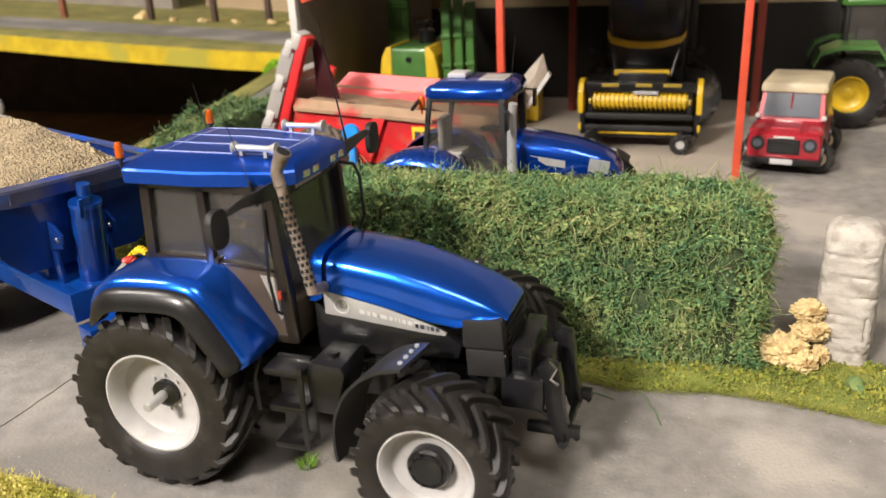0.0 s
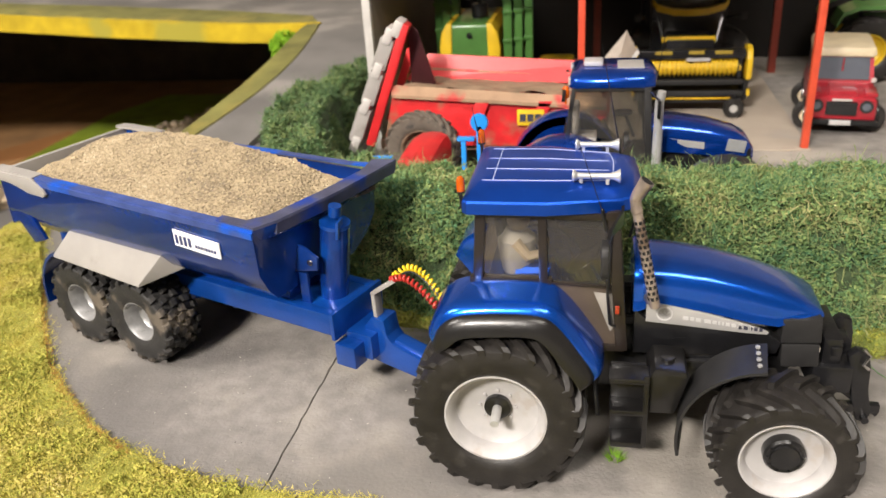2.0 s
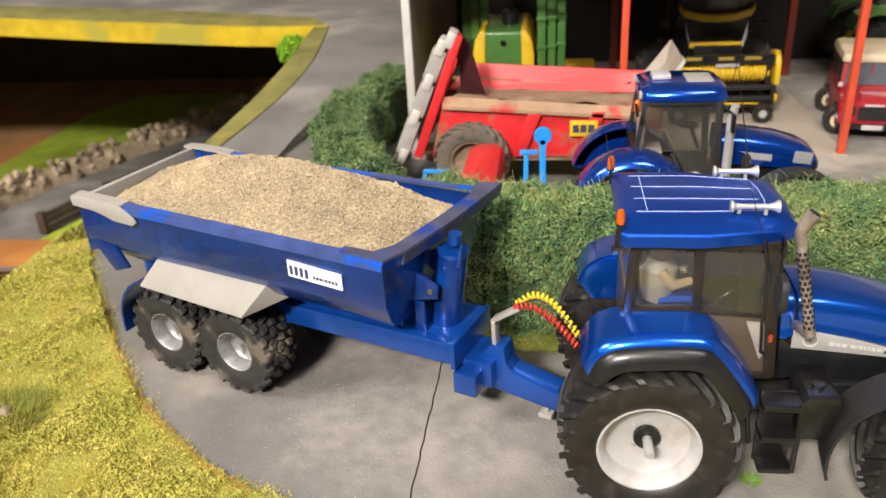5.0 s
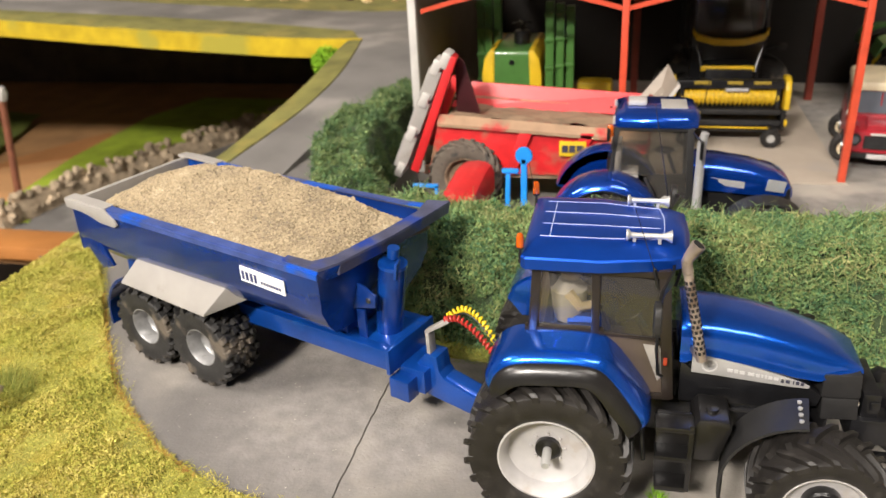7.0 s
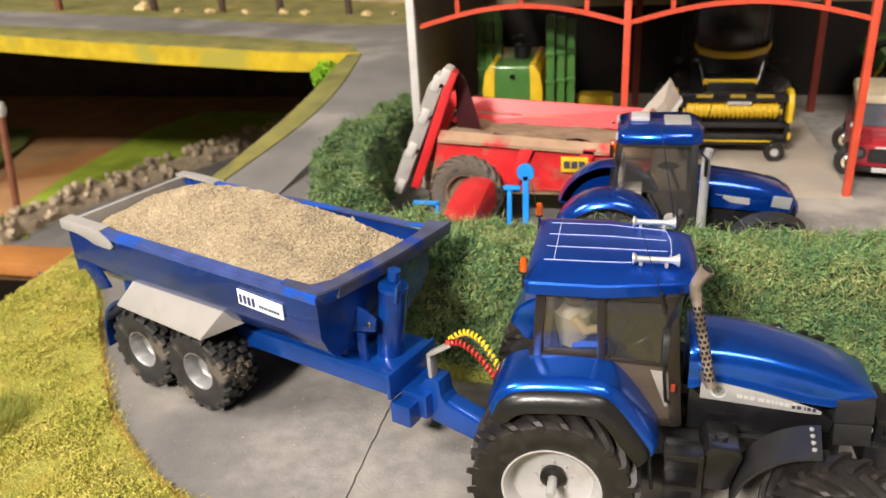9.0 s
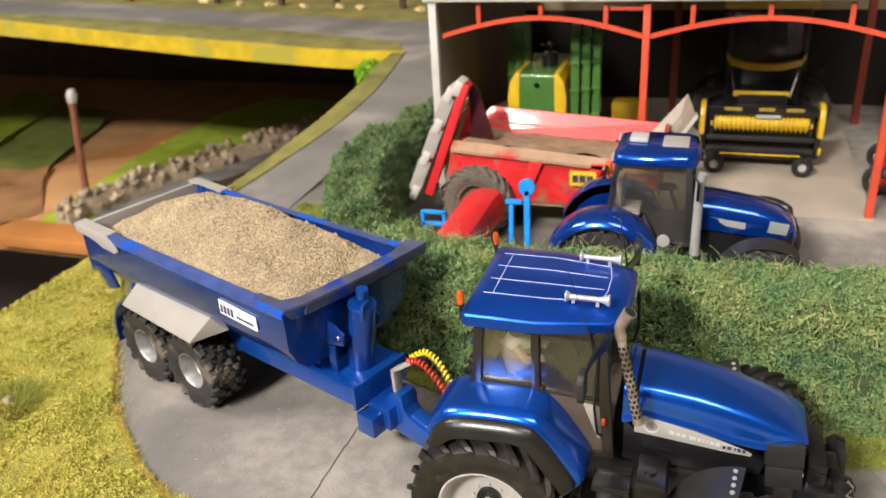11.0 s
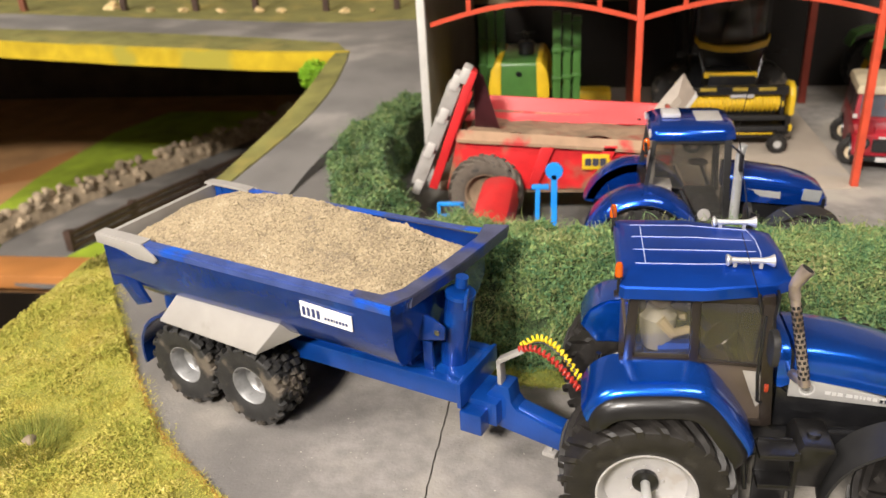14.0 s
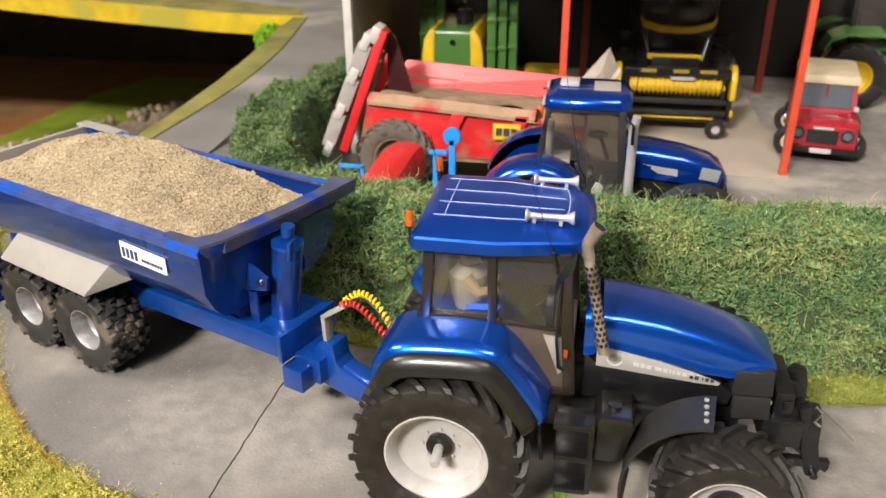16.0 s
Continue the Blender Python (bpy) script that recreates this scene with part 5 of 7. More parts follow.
    base = Vector((4.6, -2.38, 6.1))
    zz = axis.normalized()
    uu = Vector((1, 0, 0)) - zz * zz.x
    uu.normalize()
    ww = zz.cross(uu)
    for k in range(14):
        for j in range(7):
            a = 2 * math.pi * (j + 0.5 * (k % 2)) / 7
            f = 0.05 + 0.86 * k / 14
            rad = 0.161 - 0.015 * f
            c = base + axis * f + (uu * math.cos(a) + ww * math.sin(a)) * rad
            nn, tt = (uu * math.cos(a) + ww * math.sin(a)), (ww * math.cos(a) - uu * math.sin(a))
            ring = [c + tt * 0.045 - zz * 0.055, c + tt * 0.045 + zz * 0.055, c - tt * 0.045 + zz * 0.055, c - tt * 0.045 - zz * 0.055]
            loft(b, [[p - nn * 0.012 for p in ring], [p + nn * 0.004 for p in ring]])
    part("perforation", b, HOLE, ex, "rows of dark holes")
    b = B()
    tube(b, [(4.0, -2.335, 8.92), (3.99, -2.335, 8.95), (3.96, -2.33, 9.1), (3.93, -2.33, 9.3), (3.99, -2.34, 9.47), (4.22, -2.36, 9.88)], [0.145, 0.17, 0.165, 0.165, 0.18, 0.22], 14)
    tip = part("tip", b, SHIELD, ex, "bent exhaust tip")
    b = B()
    tube(b, [(4.215, -2.36, 9.872), (4.23, -2.36, 9.895)], 0.185, 14)
    part("opening", b, HOLE, ex)
    # aerials
    b = B()
    tube(b, [(3.16, -2.25, 8.3), (3.03, -2.25, 8.95), (3.0, -2.25, 9.0), (2.35, -2.15, 10.9)], [0.055, 0.055, 0.014, 0.010], 8)
    part("aerial", b, BLACK, T, "thin black whip aerial")
    for path, rad in (([(3.6, 2.6, 8.9), (3.5, 2.62, 9.5), (2.9, 2.8, 12.6)], [0.05, 0.03, 0.010]), ([(-0.95, 1.85, 9.2), (-1.25, 1.85, 10.8)], [0.02, 0.012])):
        b = B()
        tube(b, path, rad, 6)
        part("aerial", b, BLACK, T, "thin black whip aerial")
    # front linkage
    b = B()
    box(b, (10.15, 0, 2.95), (1.2, 2.6, 0.95), 0.08)
    box(b, (10.1, 0, 3.8), (0.55, 2.2, 1.0), 0.06)
    box(b, (10.2, -1.16, 3.9), (0.3, 0.06, 0.3), 0.03)
    box(b, (10.6, 0, 3.5), (0.5, 0.9, 0.6), 0.08)
    for k in range(3):
        box(b, (9.7, -1.27, 2.75 + 0.25 * k), (0.12, 0.05, 0.12))
    for o in (-1, 1):
        claw = B()
        prism(claw, [(10.55, 3.75), (10.8, 4.0), (11.15, 3.9), (11.25, 3.4), (11.3, 2.6), (11.5, 1.7), (11.4, 1.35), (11.1, 1.4), (10.85, 2.2), (10.7, 3.2)], "y", o * 0.85, o * 1.2, 0.06)
        part("lift_arm", claw, BLACK, T, "curved black lift arm")
        arm = B()
        box(arm, (11.0, o * 1.05, 1.85), (1.5, 0.25, 0.3), 0.05)
        tube(arm, [(10.5, o * 1.05, 2.5), (11.7, o * 1.05, 1.6)], 0.09, 8)
        part("lower_arm", arm, BLACK, T, "black lower link arm")
    tube(b, [(11.3, -1.4, 1.55), (11.3, 1.4, 1.55)], 0.12, 8)
    lk = part("front_linkage", b, BLACK, T, "black front linkage arms")
    b = B()
    tube(b, [(10.9, -1.3, 4.1), (11.1, -1.32, 3.9), (10.95, -1.35, 3.6), (11.15, -1.3, 3.4)], 0.06, 6)
    part("pin_chain", b, CHROME, lk, "bright metal pin")
    b = B()
    box(b, (-1.55, 0, 2.2), (1.1, 1.4, 0.7), 0.1)
    for o in (-1, 1):
        tube(b, [(-0.6, o * 0.9, 2.0), (-2.3, o * 1.3, 1.6)], 0.12, 8)
        tube(b, [(-1.4, o * 1.1, 4.6), (-1.8, o * 1.2, 1.8)], 0.1, 8)
    box(b, (-1.9, 0, 1.7), (0.9, 0.5, 0.25), 0.05)
    part("rear_linkage", b, BLACK, T)
    return T


front_tractor()


def seated_figure():
    """A plain seated toy shape, one mesh."""
    b = B()
    tube(b, [(0, 0, 0.0), (0.02, 0, 0.5), (-0.02, 0, 1.15), (0, 0, 1.45)], [0.48, 0.58, 0.62, 0.34], 12)
    n0 = len(b.faces)
    bmesh.ops.create_icosphere(b, subdivisions=2, radius=0.38, matrix=pose(0.05, 0, 1.75))
    for o in (-1, 1):
        tube(b, [(0, o * 0.52, 1.2), (0.4, o * 0.62, 0.75), (0.95, o * 0.4, 0.8)], [0.2, 0.18, 0.14], 8)
    n1 = len(b.faces)
    b.faces.ensure_lookup_table()
    for f in b.faces[n0:n1]:
        f.material_index = 2
    for o in (-1, 1):
        tube(b, [(0, o * 0.28, 0.1), (1.0, o * 0.32, 0.15), (1.25, o * 0.32, -0.6)], [0.28, 0.25, 0.18], 8)
    b.faces.ensure_lookup_table()
    for f in b.faces[n1:]:
        f.material_index = 1
    return thing("toy_figure", b, [SHIRT, ROOF_BLUE, SKIN], "plain seated toy figure, white top and blue legs", "doll", at=(-14.35, 19.7, 6.1))


seated_figure()


# ---- tipping trailer ----
def trailer():
    T = holder("dump_trailer", "hand-painted blue tipping trailer with grey mudguards, loaded with sand", "trailer", (-28.58, 24.73, 0), -21.0)
    for o in (-1, 1):
        for u in (-4.15, -0.5):
            wheel(T, (u, 0.15 + o * 2.45, 1.92), 1.92, 1.75, 0.86, o, RIM_METAL, "block", 17, "boss", MUDDY, 0.0, RIM_METAL)
    b = B()
    for o in (-1, 1):
        box(b, (1.07, o * 1.25, 3.2), (14.75, 0.46, 0.86), 0.05)
    box(b, (-2.3, 0.1, 1.9), (4.4, 0.6, 0.6), 0.05)
    for u in (-4.15, -0.5):
        box(b, (u, 0.15, 1.86), (0.45, 4.2, 0.45), 0.05)
    box(b, (0.4, 0, 3.5), (13.4, 2.5, 0.2), 0.03)
    box(b, (0.2, 0, 3.85), (12.2, 2.3, 0.55), 0.05)
    part("chassis", b, BEAM_BLUE, T, "blue painted chassis beams")
    b = B()
    box(b, (7.2, 0, 3.2), (2.5, 2.04, 0.84), 0.03)
    box(b, (8.5, 0, 3.15), (0.18, 3.05, 1.1), 0.04)
    part("front_deck", b, BEAM_BLUE, T)
    # tub: outer skin and inner skin as one shell
    out = []
    for u, top, cz, lz, w1, w2 in ((-7.55, 7.45, 5.9, 5.4, 0.0, 0.25), (-5.8, 7.42, 5.75, 4.6, 0.0, 0.9), (-4.2, 7.4, 5.72, 4.15, 0.0, 1.3), (0, 7.36, 5.7, 4.1, 0.02, 1.4), (5.2, 7.28, 5.66, 4.05, 0.05, 1.45), (6.3, 7.25, 5.6, 4.05, 0.3, 1.6)):
        k = 0.5 if u > 5 else 0.0
        mid = (cz + lz) / 2 - 0.12
        out.append([(u, -3.1 + w1 * 0.3, top), (u, -3.08 + w1, cz), (u - 0.1 * k, -3.08 + w1 + w2 * 0.38, mid), (u - k, -3.08 + w1 + w2, lz), (u - k, 3.5 - w1 - w2, lz), (u + 0.3 * k, 3.5 - w1 - w2 * 0.38, mid), (u + k, 3.5 - w1, cz), (u + 1.6 * k, 3.52 - w1 * 0.3, top + 0.1 * k)])
    out[-1] = [(6.9, -3.06, 7.24), (6.9, -3.03, 5.62), (6.78, -2.62, 4.85), (6.5, -1.95, 4.15), (6.75, 2.3, 4.15), (7.0, 3.0, 4.85), (7.15, 3.42, 5.62), (7.2, 3.5, 7.3)]
    b = B()
    loft(b, out, caps=False, closed=False)
    vs = [b.verts.new(p) for p in out[-1]]
    b.faces.new(vs)
    vs = [b.verts.new(p) for p in out[0][1:7]]
    b.faces.new(vs)
    bmesh.ops.remove_doubles(b, verts=b.verts, dist=0.001)
    bmesh.ops.recalc_face_normals(b, faces=b.faces[:])
    bmesh.ops.solidify(b, geom=b.faces[:], thickness=0.12)
    tub = part("tub", b, TRAILER_BLUE, T, "dark blue tapered tub")
    # rims
    b = B()
    edge = [(-5.9, -3.08, 7.42), (0, -3.1, 7.36), (5.2, -3.08, 7.29), (6.92, -3.06, 7.25)]
    strip(b, edge, [(x, y + 0.34, z + 0.03) for x, y, z in edge], Vector((0, 0, 0.09)))
    strip(b, edge, [(x, y - 0.07, z) for x, y, z in edge], Vector((0, 0, -0.22)))
    edge = [(-5.9, 3.6, 7.42), (0, 3.55, 7.42), (6.2, 3.5, 7.48), (7.3, 3.5, 7.55)]
    strip(b, edge, [(x, y - 0.34, z + 0.03) for x, y, z in edge], Vector((0, 0, 0.09)))
    part("rim", b, RIM_BLUE, tub, "worn bright blue rim")
    b = B()
    e0 = [(5.2, -3.0, 7.36), (6.92, -3.0, 7.33), (7.3, -2.2, 7.38), (7.75, 0.5, 7.48), (7.95, 2.6, 7.58), (8.1, 3.85, 7.68)]
    e1 = [(5.2, -2.68, 7.40), (6.3, -2.6, 7.37), (6.75, -2.0, 7.40), (7.1, 0.5, 7.46), (7.3, 2.6, 7.54), (7.1, 3.65, 7.62)]
    strip(b, e0, e1, Vector((0, 0, 0.1)))
    strip(b, e0[2:], [(x - 0.1, y, z - 0.45) for x, y, z in e0[2:]], Vector((-0.1, 0, 0)))
    skirt = B()
    strip(skirt, e0, [(5.2, -3.0, 6.9), (6.85, -3.0, 6.9), (7.0, -2.3, 6.8), (7.1, 0.5, 6.6), (7.2, 2.6, 6.6), (7.25, 3.5, 6.7)], Vector((-0.08, 0.05, 0)))
    part("front_skirt", skirt, TRAILER_BLUE, tub)
    part("front_lip", b, LIP, tub, "worn front lip plate")
    for y, s in ((-3.05, 1), (3.55, -1)):
        b = B()
        cap = [(-7.8, y - 0.12 * s, 7.47), (-7.0, y - 0.14 * s, 7.49), (-6.0, y - 0.14 * s, 7.47), (-5.05, y - 0.12 * s, 7.42)]
        strip(b, cap, [(x, yy + 0.5 * s, z + 0.02) for x, yy, z in cap], Vector((0, 0, 0.13)))
        side = [(-7.8, 7.58), (-5.05, 7.53), (-4.4, 7.12), (-4.28, 6.95), (-4.5, 6.8), (-5.5, 6.84), (-6.1, 7.02), (-6.6, 7.12), (-7.78, 7.18)]
        prism(b, side, "y", y - 0.2 * s, y - 0.1 * s, 0.02)
        part("rim_cap", b, GREY_PAINT, tub, "light grey rim corner")
    b = B()
    prism(b, [(-2.95, 6.0), (3.45, 6.0), (3.5, 7.5), (-3.0, 7.5)], "x", -7.6, -7.35, 0.03)
    part("tailboard", b, GREY_PAINT, T, "light grey tailboard")
    for y in (-3.0, 3.35):
        b = B()
        prism(b, [(-7.75, 7.4), (-7.0, 7.4), (-6.2, 5.6), (-5.6, 4.6), (-6.5, 4.3), (-7.2, 5.2), (-7.75, 5.0)], "y", y, y + 0.15, 0.03)
        part("tail_plate", b, TRAILER_BLUE, T)
    # grey mudguards
    for o in (-1, 1):
        yo, yi = 0.15 + o * 3.5, 0.15 + o * 2.45
        b = B()
        yo, yi = 0.15 + o * 3.6, 0.15 + o * 2.72
        A = [(-4.6, yo, 4.2), (0.62, yo, 3.95)]
        C = [(-3.85, yi, 5.5), (1.6, yi, 5.32)]
        strip(b, A, C, Vector((0, 0, 0.09)))
        strip(b, C, [(x, y, z + 0.5) for x, y, z in C], Vector((0, -o * 0.08, 0)))
        part("mudguard", b, GREY_PAINT, T, "light grey sheet mudguard")
        b = B()
        loft(b, [[Vector(C[1]), Vector(A[1]), Vector((1.95, 0.15 + o * 2.35, 4.5))], [Vector(C[1]) + Vector((0.05, 0, 0.09)), Vector(A[1]) + Vector((0.05, 0, 0.09)), Vector((2.02, 0.15 + o * 2.35, 4.56))]])
        part("mudguard_flap", b, GREY_PAINT, T, "folded grey mudguard end")
        b = B()
        mudguard(b, -4.15, 1.86, 2.35, 105, 192, 0.15 + o * 1.9, 0.15 + o * 3.2, 0.12, 12, 2.6)
        part("mudguard_end", b, TRAILER_BLUE, T, "curved blue rear mudguard")
        b = B()
        tube(b, [(-5.0, 0.15 + o * 2.55, 4.3), (-4.92, 0.15 + o * 2.55, 5.3)], 0.26, 12)
        part("mudguard_post", b, BEAM_BLUE, T, "bright blue post under the mudguard")
        b = B()
        prism(b, [(1.1, 3.6), (1.5, 3.6), (2.3, 2.95), (1.1, 2.95)], "y", o * 1.4, o * 1.43)
        part("bare_patch", b, mat("bare_copper_patch", (0.35, 0.16, 0.08), 0.5, 0.2), T, "bare reddish patch on the beam")
    # name label with bars
    b = B()
    prism(b, [(2.95, 6.1), (5.25, 5.98), (5.25, 6.6), (2.95, 6.74)], "y", -3.135, -3.09)
    lab = part("label", b, PAPER, T, "white paper name label")
    bars_of_writing(lab, (3.05, -3.136, 6.2), (1, 0, -0.05), (0, 0, 1), (0, -1, 0), [0.13, 0.13, 0.13, 0.13], 0.36, BLUE_INK, 0.09)
    bars_of_writing(lab, (4.05, -3.136, 6.2), (1, 0, -0.05), (0, 0, 1), (0, -1, 0), [0.09, 0.09, 0.09, 0.04, 0.09, 0.09, 0.09, 0.09], 0.12, BLUE_INK, 0.05)
    # lifting ram and its brackets
    b = B()
    tube(b, [(7.45, 0.0, 3.15), (7.95, 0.0, 6.6)], 0.55, 20)
    ram = part("lifting_ram", b, TRAILER_BLUE, T, "blue lifting ram")
    b = B()
    tube(b, [(7.93, 0.0, 6.52), (7.95, 0.0, 6.66)], [0.575, 0.565], 20)
    box(b, (8.32, -0.25, 6.55), (0.12, 0.55, 0.7), 0.05, (0, 8, 20))
    tube(b, [(7.98, 0.0, 6.9), (8.05, 0.0, 7.3)], 0.24, 12)
    part("collar", b, BEAM_BLUE, ram, "brighter blue collar")
    for y in (-1.05, 0.95):
        b = B()
        prism(b, [(6.2, 6.2), (7.3, 5.9), (7.8, 5.6), (7.75, 5.1), (6.9, 4.9), (6.2, 4.6)], "y", y, y + 0.12, 0.03)
        box(b, (7.0, y + 0.06, 3.9), (0.4, 0.12, 1.9), 0.02)
        br = part("bracket", b, TRAILER_BLUE, T)
        b = B()
        lathe(b, [(0.12, y - 0.08), (0.12, y - 0.02), (0.1, y - 0.1), (0.02, y - 0.1)], 10, (7.5, 0, 5.4))
        part("bolt", b, CHROME, br, "bright bolt head")
    # drawbar
    b = B()
    box(b, (9.1, 0, 2.2), (1.2, 1.7, 1.0), 0.05)
    part("hitch_block", b, BEAM_BLUE, T, "blue block at the head of the chassis")
    b = B()
    box(b, (8.9, -1.1, 2.0), (0.9, 0.7, 0.9), 0.05)
    part("hitch_block", b, BEAM_BLUE, T)
    b = B()
    prism(b, [(9.1, 2.8), (9.1, 1.5), (9.9, 1.35), (12.3, 1.05), (12.4, 1.75), (10.3, 2.35), (10.1, 2.6), (10.0, 3.25), (9.45, 3.25)], "y", -0.42, 0.42, 0.05)
    bar_ob = part("drawbar", b, BEAM_BLUE, T, "blue drawbar")
    b = B()
    box(b, (11.2, 0, 2.15), (1.8, 0.55, 0.25), 0.05, (0, 13, 0))
    part("stiffener", b, BEAM_BLUE, bar_ob)
    b = B()
    lathe(b, [(0.1, -0.3), (0.42, -0.25), (0.42, 0.25), (0.1, 0.3)], 16, (12.6, 0, 1.45))
    part("towing_eye", b, BEAM_BLUE, bar_ob)
    b = B()
    box(b, (11.6, -0.2, 0.75), (0.5, 0.5, 0.18), 0.03)
    box(b, (11.6, -0.2, 1.1), (0.18, 0.18, 0.6), 0.02)
    part("jack_foot", b, GREY_PAINT, T, "light grey jack foot")
    b = B()
    bar(b, (9.6, 2.9), (9.55, 4.25), 0.16, -0.32, 0.1, 0.02)
    bar(b, (9.5, 4.18), (10.55, 4.95), 0.16, -0.32, 0.1, 0.02)
    part("hose_bracket", b, GREY_PAINT, T, "bent grey metal hose bracket")
    # coiled hoses
    for nm, y, path, col, rc in (("yellow_hose", 0.3, [(10.4, 0.0, 5.0), (10.95, 0.1, 5.4), (11.6, 0.05, 5.32), (12.2, -0.1, 4.88), (12.75, -0.3, 4.42)], mat("yellow_hose_plastic", (0.75, 0.55, 0.02), 0.4), 0.09),
                                 ("red_hose", -0.1, [(10.4, -0.2, 4.95), (11.0, -0.25, 5.15), (11.7, -0.35, 4.95), (12.3, -0.45, 4.55), (12.8, -0.55, 4.15)], mat("red_hose_plastic", (0.42, 0.03, 0.02), 0.4), 0.09)):
        line3 = [Vector(p) for p in smooth_line(path, 40)]
        pts = []
        for i, p in enumerate(line3):
            d = (line3[min(i + 1, len(line3) - 1)] - line3[max(i - 1, 0)]).normalized()
            u = d.cross(Vector((0, 1, 0.01))).normalized()
            w = d.cross(u)
            a = i * 0.62
            pts.append(p + (u * math.cos(a) + w * math.sin(a)) * rc)
        b = B()
        tube(b, pts, 0.05, 6)
        part(nm, b, col, T, "coiled " + nm.replace("_hose", "") + " air hose")
    b = B()
    tube(b, smooth_line([(10.4, -0.1, 4.95), (11.2, 0.0, 5.3), (12.2, -0.2, 4.9), (12.9, -0.4, 4.3)], 6), 0.035, 6)
    part("cable", b, RUBBER, T, "black cable")
    # sand load
    n, m = 40, 22
    b = B()
    grid = []
    r = np.random.RandomState(5)
    for i in range(n + 1):
        row = []
        for j in range(m + 1):
            u, v = i / n * 2 - 1, j / m * 2 - 1
            x = -0.3 + 6.85 * u + (0.45 * (v + 1) * (u > 0) * u)
            y = 0.25 + 3.1 * v
            k = max(0.0, 1 - abs(u) ** 2.6) * max(0.0, 1 - abs(v) ** 2.4)
            z = 6.75 + 1.75 * k ** 0.8 - 0.1 * u + 0.20 * noise.noise(Vector((x * 0.6, y * 0.6, 2))) + 0.13 * noise.noise(Vector((x * 1.7, y * 1.7, 5)))
            row.append(Vector((x, y, z)))
        grid.append(row)
    vs = [[b.verts.new(p) for p in row] for row in grid]
    for i in range(n):
        for j in range(m):
            b.faces.new((vs[i][j], vs[i + 1][j], vs[i + 1][j + 1], vs[i][j + 1]))
    loadm = pose(-28.58 * CM, 24.73 * CM, 0, 0, 0, -21.0)
    heap = link("sand_load", b, SAND, 80)
    heap.matrix_world = loadm
    tagged(heap, "heaped load of dry beige sand in the trailer", "sand")
    gv, gf = [], []
    for _ in range(42000):
        i, j = r.uniform(0, n - 0.01), r.uniform(0, m - 0.01)
        i0, j0 = int(i), int(j)
        p = grid[i0][j0].lerp(grid[i0 + 1][j0], i - i0).lerp(grid[i0][j0 + 1].lerp(grid[i0 + 1][j0 + 1], i - i0), j - j0)
        s = 0.030 + 0.052 * r.rand() ** 2.0
        if r.rand() < 0.008:
            s *= 2.0
        q = len(gv)
        for d in ((1, 0, 0), (-0.5, 0.87, 0), (-0.5, -0.87, 0), (0.1, 0.1, 0.8), (0, 0, -0.5)):
            gv.append(tuple(p + (Vector(d) + Vector(r.uniform(-0.3, 0.3, 3))) * s + Vector((0, 0, s * 0.3))))
        gf += [(q, q + 1, q + 3), (q + 1, q + 2, q + 3), (q + 2, q, q + 3), (q, q + 2, q + 4), (q + 2, q + 1, q + 4), (q + 1, q, q + 4)]
    ob = raw("sand_grain", gv, gf, GRAIN)
    ob.parent = heap
    tagged(ob, "loose coarse sand grains", kind="stuff")
    return T


trailer()


